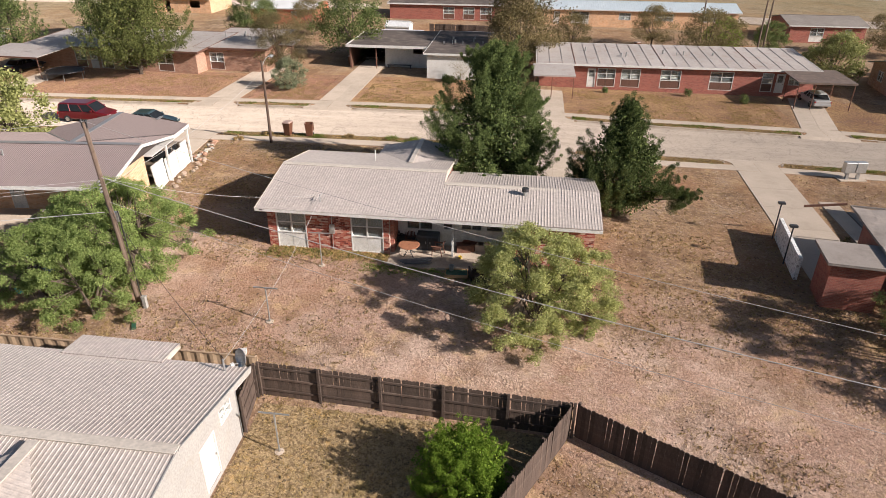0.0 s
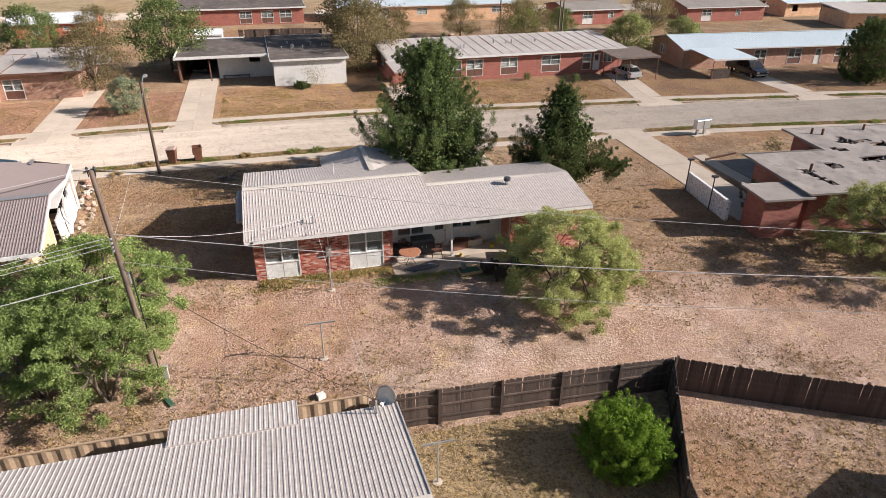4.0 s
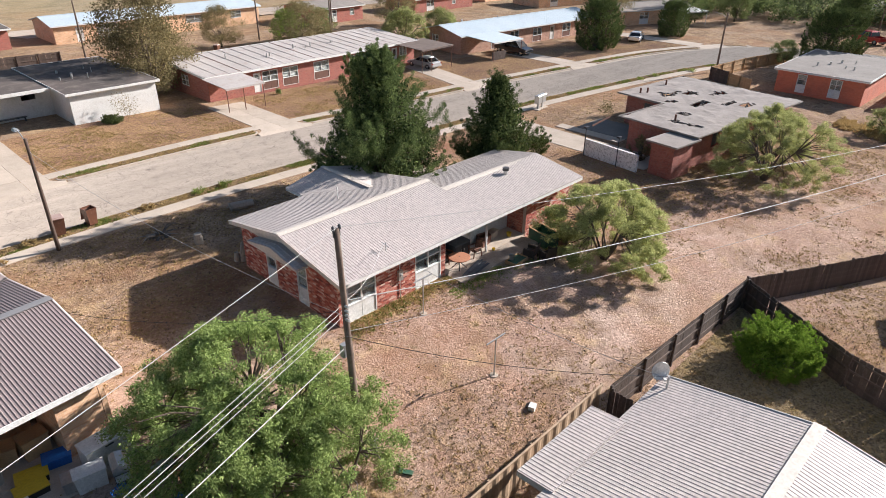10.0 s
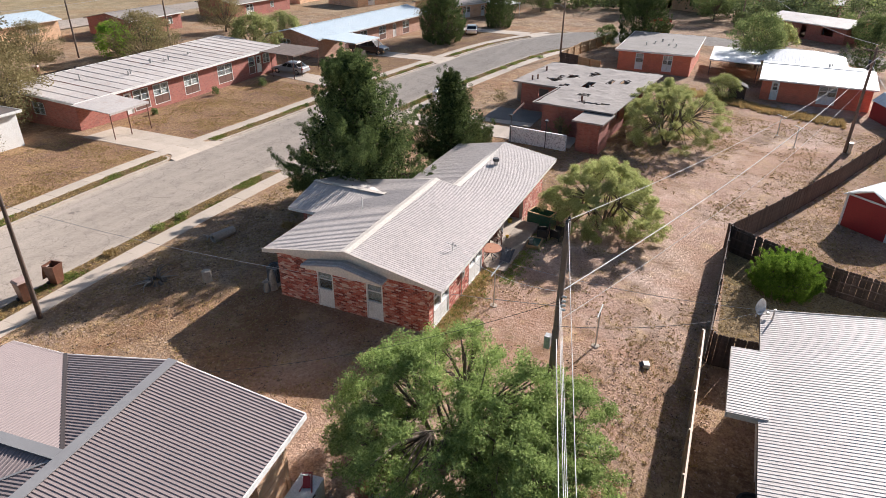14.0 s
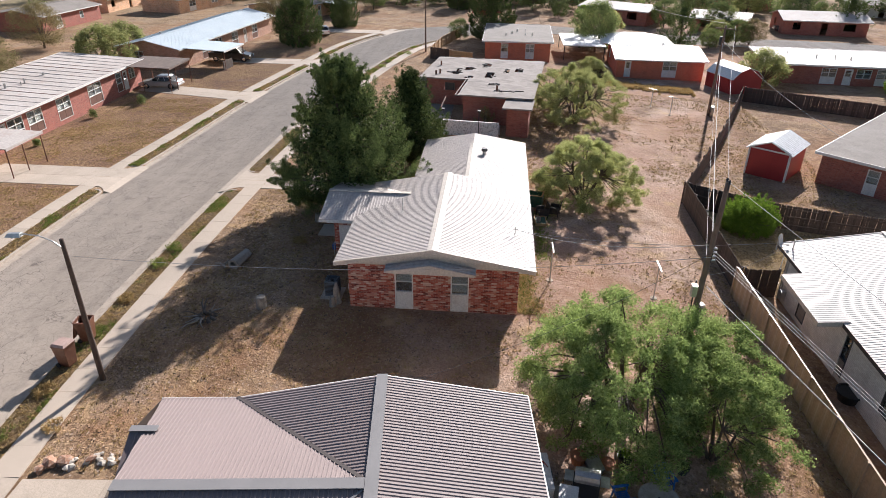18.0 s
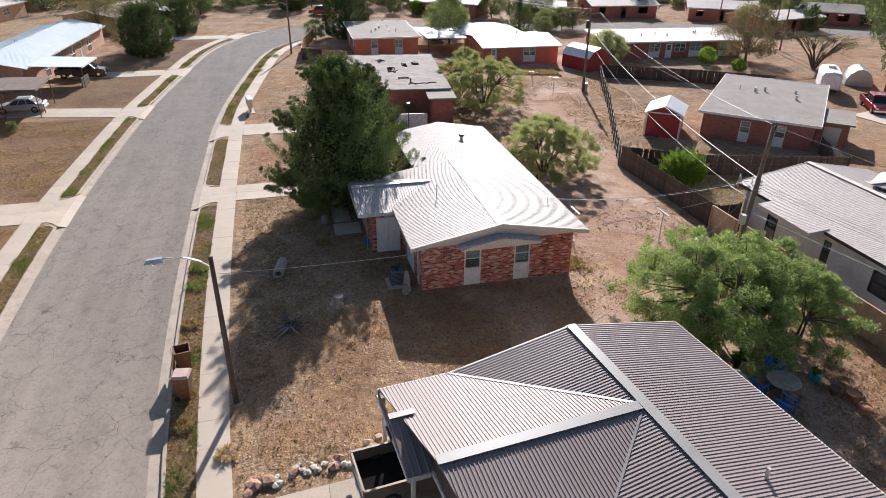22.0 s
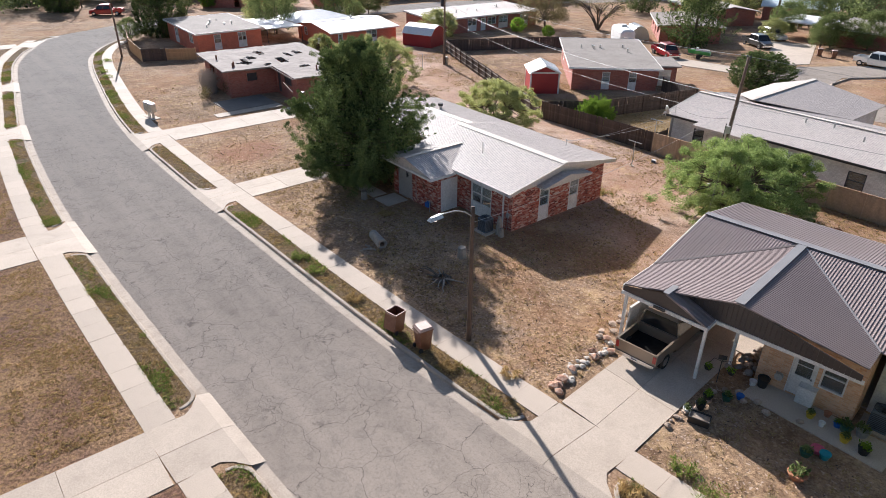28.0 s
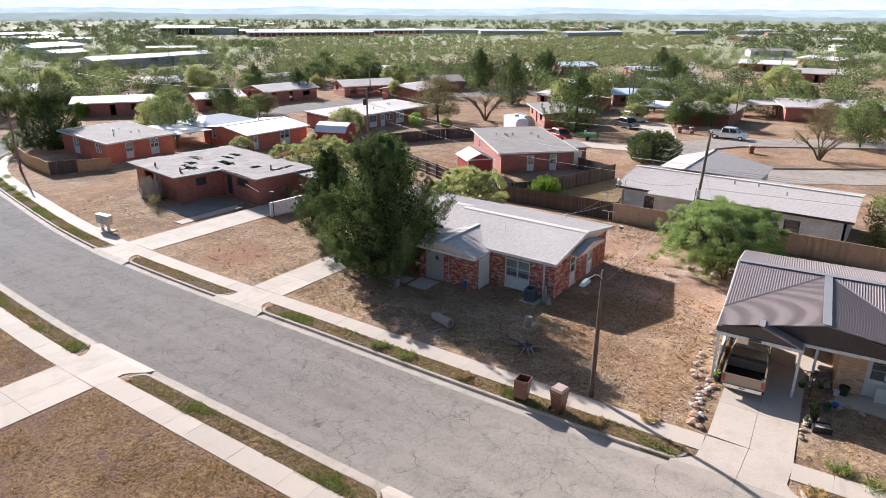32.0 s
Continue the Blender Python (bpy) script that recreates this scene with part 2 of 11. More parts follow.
    l.new(ramp(n, l, cells.outputs["Distance"], 0.35, 0.7), low.inputs[0])
    l.new(cover, low.inputs[1])
    c = mixer(n, l, lump.outputs[0], c, mixer(n, l, 0.3, c, (0.64, 0.45, 0.28)))
    # shade in the gaps between lumps, painted as a darker ring
    c = mixer(n, l, low.outputs[0], c, mixer(n, l, 0.45, c, (0.17, 0.095, 0.055)))
    c = mixer(n, l, ramp(n, l, clods, 0.5, 0.6), c, mixer(n, l, 0.42, c, (0.12, 0.07, 0.045)))
    grit = noise_tex(n, l, pos, 7.0, 2, 0.5)
    c = mixer(n, l, ramp(n, l, grit, 0.62, 0.70), c, mixer(n, l, 0.5, c, (0.70, 0.56, 0.46)))
    c = mixer(n, l, ramp(n, l, big, 0.46, 0.62), c, mixer(n, l, 0.45, c, (0.33, 0.16, 0.075)))
    c = mixer(n, l, ramp(n, l, noise_tex(n, l, pos, 0.55, 6, 0.75), 0.54, 0.68), c, mixer(n, l, 0.5, c, (0.60, 0.42, 0.22)))
    green = noise_tex(n, l, pos, 0.5, 4, 0.6)
    c = mixer(n, l, ramp(n, l, green, 0.66, 0.78), c, mixer(n, l, 0.4, c, (0.13, 0.17, 0.05)))
    # far off, scrub takes over
    far = n.new("ShaderNodeVectorMath")
    far.operation = "LENGTH"
    l.new(pos, far.inputs[0])
    c = mixer(n, l, ramp(n, l, far.outputs["Value"], 110, 260), c,
              mixer(n, l, ramp(n, l, noise_tex(n, l, pos, 0.02, 8, 0.7), 0.35, 0.65), (0.34, 0.325, 0.20), (0.25, 0.26, 0.145)))
    l.new(c, p.inputs["Base Color"])
    p.inputs["Roughness"].default_value, p.inputs["Specular IOR Level"].default_value = 1.0, 0.1
    p.inputs["Diffuse Roughness"].default_value = 0.28
    h = n.new("ShaderNodeMath")
    h.operation = "MULTIPLY_ADD"
    h.inputs[1].default_value = 0.5
    l.new(lump.outputs[0], h.inputs[0])
    l.new(clods, h.inputs[2])
    bump(n, l, h.outputs[0], 1.0, 0.085, p)
    return m


def lawn_material(name, a, b, g):
    m, n, l, p = nodes_of(name)
    pos = n.new("ShaderNodeNewGeometry").outputs["Position"]
    f1, f2, f3 = noise_tex(n, l, pos, 0.25, 5), noise_tex(n, l, pos, 3.2, 5, 0.7), noise_tex(n, l, pos, 15, 3, 0.7)
    c = mixer(n, l, ramp(n, l, f1, 0.32, 0.68), a, b)
    c = mixer(n, l, ramp(n, l, f2, 0.35, 0.7), c, mixer(n, l, 0.45, c, (0.12, 0.075, 0.04)))
    c = mixer(n, l, ramp(n, l, noise_tex(n, l, pos, 0.7, 4), 0.56, 0.72), c, g)
    c = mixer(n, l, ramp(n, l, f3, 0.42, 0.7), c, mixer(n, l, 0.5, c, (0.08, 0.06, 0.03)))
    l.new(c, p.inputs["Base Color"])
    p.inputs["Roughness"].default_value, p.inputs["Specular IOR Level"].default_value = 1.0, 0.1
    p.inputs["Diffuse Roughness"].default_value = 0.75
    clods = noise_tex(n, l, pos, 7.0, 5, 0.75)
    c = mixer(n, l, ramp(n, l, clods, 0.48, 0.58), c, mixer(n, l, 0.6, c, (0.10, 0.058, 0.035)))
    c = mixer(n, l, ramp(n, l, noise_tex(n, l, pos, 4.4, 4, 0.7), 0.52, 0.64), c, mixer(n, l, ramp(n, l, noise_tex(n, l, pos, 0.33, 4, 0.6), 0.38, 0.62), c, mixer(n, l, 0.7, c, (0.56, 0.36, 0.14))))
    l.new(c, p.inputs["Base Color"])
    h = n.new("ShaderNodeMath")
    l.new(f2, h.inputs[0])
    l.new(clods, h.inputs[1])
    bump(n, l, h.outputs[0], 1.0, 0.11, p)
    return m


def asphalt_material():
    """Old, pale, sun-bleached asphalt with a net of cracks and worn wheel lanes."""
    m, n, l, p = nodes_of("old_asphalt")
    pos = n.new("ShaderNodeNewGeometry").outputs["Position"]
    f1, f2 = noise_tex(n, l, pos, 0.22, 6, 0.65), noise_tex(n, l, pos, 60, 3, 0.7)
    st = n.new("ShaderNodeMapping")
    st.inputs["Scale"].default_value = (0.035, 0.8, 1)
    l.new(pos, st.inputs[0])
    lanes = noise_tex(n, l, st.outputs[0], 1.0, 4, 0.6)
    c = mixer(n, l, ramp(n, l, f1, 0.3, 0.7), (0.46, 0.378, 0.302), (0.56, 0.465, 0.375))
    c = mixer(n, l, ramp(n, l, lanes, 0.4, 0.7), c, (0.60, 0.495, 0.40))
    c = mixer(n, l, ramp(n, l, f2, 0.35, 0.75), c, mixer(n, l, 0.3, c, (0.1, 0.09, 0.08)))
    warp = n.new("ShaderNodeTexNoise")
    warp.inputs["Scale"].default_value, warp.inputs["Detail"].default_value = 0.8, 6
    l.new(pos, warp.inputs["Vector"])
    wv = n.new("ShaderNodeVectorMath")
    wv.operation = "MULTIPLY_ADD"
    wv.inputs[1].default_value = (1.3, 1.3, 1.3)
    l.new(warp.outputs["Color"], wv.inputs[0])
    l.new(pos, wv.inputs[2])
    thin = noise_tex(n, l, pos, 0.18, 3)
    for scale, lo, hi, dark in ((0.36, 0.0, 0.006, 0.85), (0.85, 0.0, 0.009, 0.75), (2.6, 0.0, 0.03, 0.65)):
        vo = n.new("ShaderNodeTexVoronoi")
        vo.feature = "DISTANCE_TO_EDGE"
        vo.inputs["Scale"].default_value = scale
        l.new(wv.outputs[0], vo.inputs["Vector"])
        crack = ramp(n, l, vo.outputs["Distance"], hi, lo)
        k = n.new("ShaderNodeMath")
        k.operation = "MULTIPLY"
        l.new(crack, k.inputs[0])
        l.new(ramp(n, l, thin, 0.50, 0.62) if scale > 1 else ramp(n, l, thin, 0.3, 0.55) if scale > 0.5 else ramp(n, l, thin, 0.9, 0.3), k.inputs[1])
        k2 = n.new("ShaderNodeMath")
        k2.operation = "MULTIPLY"
        k2.inputs[1].default_value = dark
        l.new(k.outputs[0], k2.inputs[0])
        c = mixer(n, l, k2.outputs[0], c, (0.06, 0.052, 0.045))
    c = mixer(n, l, ramp(n, l, noise_tex(n, l, pos, 1.1, 7, 0.75), 0.5, 0.66), c, mixer(n, l, 0.22, c, (0.10, 0.085, 0.07)))
    c = mixer(n, l, ramp(n, l, noise_tex(n, l, pos, 8.0, 5, 0.85), 0.5, 0.66), c, mixer(n, l, 0.32, c, (0.10, 0.082, 0.07)))
    c = mixer(n, l, ramp(n, l, noise_tex(n, l, pos, 15.0, 3, 0.8), 0.56, 0.66), c, mixer(n, l, 0.3, c, (0.72, 0.63, 0.54)))
    spots = noise_tex(n, l, pos, 0.7, 4, 0.6)
    c = mixer(n, l, ramp(n, l, spots, 0.68, 0.73), c, mixer(n, l, 0.5, c, (0.07, 0.055, 0.05)))
    l.new(c, p.inputs["Base Color"])
    p.inputs["Roughness"].default_value, p.inputs["Specular IOR Level"].default_value = 0.95, 0.12
    p.inputs["Diffuse Roughness"].default_value = 0.85
    bump(n, l, f2, 0.5, 0.012, p)
    return m


def leaf_material(name, a, b, through_part=0.3):
    """Leaves: each blade of its own tone, part of the light passing through."""
    m, n, l, p = nodes_of(name)
    geo = n.new("ShaderNodeNewGeometry")
    c = mixer(n, l, geo.outputs["Random Per Island"], a, b)
    f = noise_tex(n, l, n.new("ShaderNodeTexCoord").outputs["Object"], 0.9, 3)
    c = mixer(n, l, ramp(n, l, f, 0.35, 0.7), c, mixer(n, l, 0.4, c, (a[0] * 0.4, a[1] * 0.45, a[2] * 0.4)))
    info = n.new("ShaderNodeObjectInfo")
    hv = n.new("ShaderNodeHueSaturation")
    r = n.new("ShaderNodeMapRange")
    r.inputs["To Min"].default_value, r.inputs["To Max"].default_value = 0.75, 1.25
    l.new(info.outputs["Random"], r.inputs["Value"])
    l.new(r.outputs[0], hv.inputs["Value"])
    l.new(c, hv.inputs["Color"])
    c = hv.outputs[0]
    l.new(c, p.inputs["Base Color"])
    p.inputs["Roughness"].default_value, p.inputs["Specular IOR Level"].default_value = 0.85, 0.06
    tr = n.new("ShaderNodeBsdfTranslucent")
    l.new(c, tr.inputs[0])
    mx = n.new("ShaderNodeMixShader")
    mx.inputs[0].default_value = through_part
    l.new(p.outputs[0], mx.inputs[1])
    l.new(tr.outputs[0], mx.inputs[2])
    l.new(mx.outputs[0], n["Material Output"].inputs[0])
    return m


def glass_material():
    m, n, l, p = nodes_of("window_glass")
    p.inputs["Base Color"].default_value = (0.75, 0.8, 0.8, 1)
    p.inputs["Roughness"].default_value, p.inputs["Transmission Weight"].default_value = 0.03, 0.9
    p.inputs["IOR"].default_value = 1.45
    return m


GROUND = ground_material()
ASPHALT = asphalt_material()
CONCRETE = surface("concrete", (0.50, 0.41, 0.322), (0.60, 0.497, 0.398), 0.85, big=0.35, small=22, dirt=(0.33, 0.265, 0.205), dirt_amount=0.4, rand=0.07, spec=0.3)
KERB = surface("kerb_concrete", (0.42, 0.345, 0.275), (0.53, 0.44, 0.355), 0.9, big=0.5, small=18, dirt=(0.20, 0.16, 0.12), dirt_amount=0.6, spec=0.3)
LAWN = lawn_material("dry_lawn", (0.38, 0.205, 0.158), (0.56, 0.33, 0.19), (0.36, 0.178, 0.112))
LAWN_PALE = lawn_material("straw_lawn", (0.40, 0.22, 0.145), (0.66, 0.41, 0.21), (0.33, 0.20, 0.155))
LAWN_YARD = lawn_material("yellow_yard_grass", (0.46, 0.33, 0.18), (0.60, 0.45, 0.26), (0.33, 0.25, 0.10))
VERGE = lawn_material("verge_grass", (0.36, 0.24, 0.135), (0.29, 0.20, 0.10), (0.17, 0.205, 0.05))
ROOF_TAN = surface("tan_metal_roof", (0.49, 0.43, 0.39), (0.545, 0.48, 0.438), 0.56, 0.0, big=0.25, small=5, dirt=(0.44, 0.38, 0.335), dirt_amount=0.3, relief=0.02, spec=0.3)
TRIM_TAN = surface("tan_trim", (0.60, 0.53, 0.455), (0.66, 0.59, 0.51), 0.42, big=0.5, small=8, relief=0.05)
ROOF_BROWN = surface("brown_metal_roof", (0.265, 0.212, 0.20), (0.285, 0.228, 0.215), 0.6, big=0.25, small=60, dirt=(0.245, 0.193, 0.18), dirt_amount=0.2, relief=0.015, spec=0.25)
TRIM_GREY = surface("grey_ridge_cap", (0.235, 0.225, 0.22), (0.275, 0.262, 0.255), 0.3, big=0.8, small=40, relief=0.02)
TRIM_BROWN = surface("dark_brown_siding", (0.06, 0.046, 0.042), (0.078, 0.06, 0.054), 0.5, big=0.8, small=9, relief=0.08)
BRICK_RED = brick_material("red_brick", [(0.17, 0.03, 0.022), (0.36, 0.07, 0.042), (0.44, 0.105, 0.06), (0.48, 0.19, 0.125), (0.30, 0.055, 0.038)], (0.38, 0.27, 0.215))
BRICK_TAN = brick_material("tan_brick", [(0.58, 0.30, 0.15), (0.68, 0.40, 0.22), (0.74, 0.47, 0.28), (0.62, 0.33, 0.17)], (0.64, 0.48, 0.35), 0.4)
BRICK_DEEP = brick_material("deep_red_brick", [(0.22, 0.045, 0.032), (0.31, 0.072, 0.046), (0.37, 0.105, 0.07), (0.26, 0.055, 0.04)], (0.32, 0.17, 0.12), 0.5)
BRICK_PALE = brick_material("whitewashed_brick", [(0.68, 0.65, 0.60), (0.76, 0.73, 0.68), (0.80, 0.78, 0.73)], (0.56, 0.52, 0.47), 0.5)
BRICK_ROSE = brick_material("rose_brown_brick", [(0.33, 0.15, 0.095), (0.42, 0.215, 0.14), (0.49, 0.29, 0.20), (0.37, 0.17, 0.105)], (0.46, 0.34, 0.26), 0.5)
PAINT_ORANGE = brick_material("orange_painted_brick", [(0.50, 0.125, 0.06), (0.55, 0.145, 0.07), (0.58, 0.16, 0.085)], (0.47, 0.11, 0.055), 0.4)
PAINT_WHITE = surface("white_paint", (0.72, 0.70, 0.66), (0.79, 0.77, 0.73), 0.55, big=0.7, small=12, dirt=(0.42, 0.37, 0.30), dirt_amount=0.4, relief=0.1)
PAINT_CREAM = surface("cream_paint", (0.40, 0.375, 0.35), (0.45, 0.425, 0.395), 0.75, big=0.6, small=12, dirt=(0.36, 0.31, 0.25), dirt_amount=0.35, relief=0.1)
PAINT_RED = surface("barn_red_paint", (0.33, 0.02, 0.024), (0.38, 0.03, 0.03), 0.5, big=0.8, small=10, relief=0.08)
PAINT_BROWN = surface("brown_painted_panel", (0.13, 0.06, 0.04), (0.17, 0.08, 0.055), 0.6, big=0.8, small=10)
PAINT_BLUE = surface("blue_paint", (0.02, 0.12, 0.42), (0.03, 0.16, 0.5), 0.4, big=2, small=12, relief=0.05)
PAINT_TEAL = surface("teal_glaze", (0.02, 0.26, 0.30), (0.03, 0.32, 0.36), 0.35, big=3, small=15)
PAINT_GREEN = surface("dark_green_paint", (0.025, 0.10, 0.06), (0.035, 0.13, 0.08), 0.5, big=2, small=12, dirt=(0.2, 0.13, 0.07), dirt_amount=0.4)
YELLOW = surface("yellow_plastic", (0.62, 0.42, 0.03), (0.68, 0.48, 0.05), 0.45, big=3, small=14)
PINK = surface("pink_plastic", (0.62, 0.10, 0.16), (0.68, 0.14, 0.2), 0.45, big=3, small=14)
TERRACOTTA = surface("terracotta", (0.42, 0.17, 0.085), (0.50, 0.22, 0.12), 0.8, big=3, small=18, rand=0.2)
BLACK_PLASTIC = surface("black_plastic", (0.02, 0.02, 0.02), (0.032, 0.03, 0.028), 0.5, big=3, small=14)
# pale pink tone painted in for the reflection on a closed lid
BIN_LID_SHEEN = surface("lid_sheen_plastic", (0.40, 0.27, 0.22), (0.48, 0.34, 0.29), 0.45, big=2, small=16)
BIN_BROWN = surface("brown_bin_plastic", (0.12, 0.042, 0.02), (0.15, 0.055, 0.028), 0.5, big=2, small=16, dirt=(0.3, 0.2, 0.13), dirt_amount=0.3)
WOOD_DARK = surface("weathered_dark_wood", (0.075, 0.048, 0.036), (0.115, 0.078, 0.06), 0.85, big=1.2, small=20, dirt=(0.19, 0.15, 0.12), dirt_amount=0.5, rand=0.28)
WOOD_NEW = surface("pale_new_wood", (0.46, 0.28, 0.13), (0.54, 0.34, 0.17), 0.75, big=1.2, small=20, rand=0.1)
WOOD_POLE = surface("weathered_pole_wood", (0.16, 0.108, 0.078), (0.25, 0.178, 0.135), 0.9, big=1.1, small=26, dirt=(0.07, 0.045, 0.03), dirt_amount=0.6)
# darker copy of the pole wood: the lamp pole's shading put into colour
WOOD_POLE_SHADED = surface("shaded_pole_wood", (0.085, 0.052, 0.036), (0.14, 0.09, 0.066), 0.9, big=1.1, small=26, dirt=(0.05, 0.032, 0.022), dirt_amount=0.5)
WOOD_GREY = surface("silvered_wood", (0.30, 0.26, 0.215), (0.42, 0.37, 0.31), 0.9, big=2, small=30, dirt=(0.14, 0.11, 0.085), dirt_amount=0.6, rand=0.15)
BARK = surface("bark", (0.10, 0.07, 0.05), (0.16, 0.12, 0.09), 0.95, big=2, small=20, relief=0.6)
STEEL = surface("galvanised_steel", (0.48, 0.48, 0.47), (0.56, 0.56, 0.55), 0.42, 0.7, big=1.5, small=10, relief=0.05)
DARK_METAL = surface("dark_metal", (0.045, 0.045, 0.05), (0.07, 0.07, 0.075), 0.45, 0.4, big=2, small=12, relief=0.05)
RUST = surface("rusty_metal", (0.16, 0.07, 0.045), (0.24, 0.11, 0.07), 0.85, big=2, small=16, dirt=(0.08, 0.045, 0.035), dirt_amount=0.5)
FENCE_TAN = surface("tan_fence_metal", (0.44, 0.31, 0.20), (0.49, 0.35, 0.235), 0.45, big=0.6, small=8, dirt=(0.36, 0.25, 0.16), dirt_amount=0.3, relief=0.05)
SHINGLE = surface("grey_brown_shingles", (0.25, 0.215, 0.185), (0.32, 0.28, 0.245), 0.95, big=0.5, small=9, dirt=(0.17, 0.14, 0.12), dirt_amount=0.5, relief=0.4)
TAR = surface("tar_and_gravel_roof", (0.06, 0.048, 0.042), (0.13, 0.10, 0.085), 0.95, big=0.25, small=9, dirt=(0.30, 0.26, 0.22), dirt_amount=0.35, relief=0.3)
RUIN = surface("burnt_felt_roof", (0.30, 0.255, 0.225), (0.40, 0.345, 0.305), 0.95, big=0.4, small=22, dirt=(0.17, 0.14, 0.12), dirt_amount=0.6, relief=0.7)
ROLL = surface("pale_roll_roof", (0.40, 0.355, 0.325), (0.50, 0.45, 0.415), 0.8, big=0.25, small=6, dirt=(0.30, 0.225, 0.185), dirt_amount=0.65, relief=0.1)
ROOF_WHITE = surface("white_coated_roof", (0.72, 0.72, 0.71), (0.80, 0.80, 0.79), 0.5, big=0.3, small=6, dirt=(0.5, 0.48, 0.45), dirt_amount=0.4, relief=0.05)
ROOF_BLUE = surface("pale_blue_metal_roof", (0.52, 0.60, 0.64), (0.60, 0.67, 0.70), 0.4, big=0.3, small=6, dirt=(0.45, 0.42, 0.4), dirt_amount=0.2, relief=0.04)
FABRIC = surface("pale_blind", (0.60, 0.58, 0.53), (0.68, 0.66, 0.61), 0.9, big=1, small=14)
GLASS = glass_material()
ROCK = surface("limestone", (0.36, 0.26, 0.18), (0.55, 0.45, 0.36), 0.9, big=2.2, small=14, dirt=(0.34, 0.17, 0.10), dirt_amount=0.7, rand=0.25, relief=0.6)
ROCK_PALE = surface("pale_limestone", (0.50, 0.44, 0.37), (0.66, 0.60, 0.52), 0.9, big=3.2, small=18, dirt=(0.40, 0.24, 0.15), dirt_amount=0.5, rand=0.2, relief=0.6)
ROCK_RUST = surface("rust_red_rock", (0.36, 0.15, 0.08), (0.52, 0.33, 0.22), 0.9, big=4, small=18, dirt=(0.62, 0.55, 0.47), dirt_amount=0.6, rand=0.2, relief=0.6)
STUMP = surface("rotten_wood", (0.12, 0.095, 0.075), (0.20, 0.165, 0.135), 0.95, big=3, small=30, dirt=(0.05, 0.04, 0.03), dirt_amount=0.7)
VINE = surface("dead_grey_twigs", (0.38, 0.33, 0.29), (0.50, 0.44, 0.39), 0.95, big=2, small=20)
LINER = surface("matt_bed_liner", (0.012, 0.012, 0.012), (0.02, 0.02, 0.019), 1.0, big=3, small=14, spec=0.0)
TYRE = surface("tyre_rubber", (0.018, 0.018, 0.018), (0.028, 0.027, 0.026), 0.85, big=3, small=16)
CHROME = surface("bright_metal", (0.6, 0.6, 0.6), (0.68, 0.68, 0.68), 0.22, 0.9, big=3, small=10, relief=0.02)
WIRE = surface("wire_aluminium", (0.48, 0.46, 0.44), (0.56, 0.54, 0.52), 0.6, 0.0, big=2, small=10, relief=0)
WIRE_BLACK = surface("black_cable", (0.03, 0.03, 0.03), (0.045, 0.04, 0.04), 0.6, big=2, small=10, relief=0)
SHADE = surface("car_glass", (0.012, 0.014, 0.016), (0.02, 0.022, 0.024), 0.06, big=1, small=3, relief=0)
LEAF_CEDAR = leaf_material("cedar_leaf", (0.024, 0.044, 0.017), (0.24, 0.295, 0.10), 0.2)
LEAF_JUNIPER = leaf_material("olive_juniper_leaf", (0.05, 0.065, 0.022), (0.20, 0.21, 0.07), 0.2)
LEAF_MESQUITE = leaf_material("mesquite_leaf", (0.22, 0.235, 0.08), (0.54, 0.545, 0.235), 0.42)
LEAF_OLIVE = leaf_material("locust_leaf", (0.17, 0.235, 0.07), (0.50, 0.60, 0.21), 0.42)
LEAF_FAR = leaf_material("far_tree_leaf", (0.07, 0.088, 0.04), (0.21, 0.235, 0.11), 0.15)
LEAF_SCRUB = leaf_material("scrub_leaf", (0.17, 0.18, 0.075), (0.34, 0.345, 0.16), 0.2)
LEAF_SAGE = leaf_material("sage_leaf", (0.20, 0.225, 0.135), (0.36, 0.38, 0.245), 0.5)
LEAF_BRIGHT = leaf_material("bright_leaf", (0.12, 0.215, 0.025), (0.34, 0.47, 0.07), 0.4)
LEAF_GREY = leaf_material("brown_grey_leaf", (0.15, 0.12, 0.06), (0.30, 0.245, 0.12), 0.35)
LEAF_MIX = leaf_material("mid_green_leaf", (0.10, 0.135, 0.045), (0.29, 0.33, 0.13), 0.4)
TURF_BROWN = leaf_material("brown_turf_blade", (0.36, 0.20, 0.14), (0.56, 0.35, 0.25), 0.25)
STRAW = leaf_material("dry_grass_blade", (0.34, 0.23, 0.095), (0.52, 0.38, 0.18), 0.25)
WEED = leaf_material("green_grass_blade", (0.13, 0.19, 0.04), (0.30, 0.32, 0.09), 0.3)


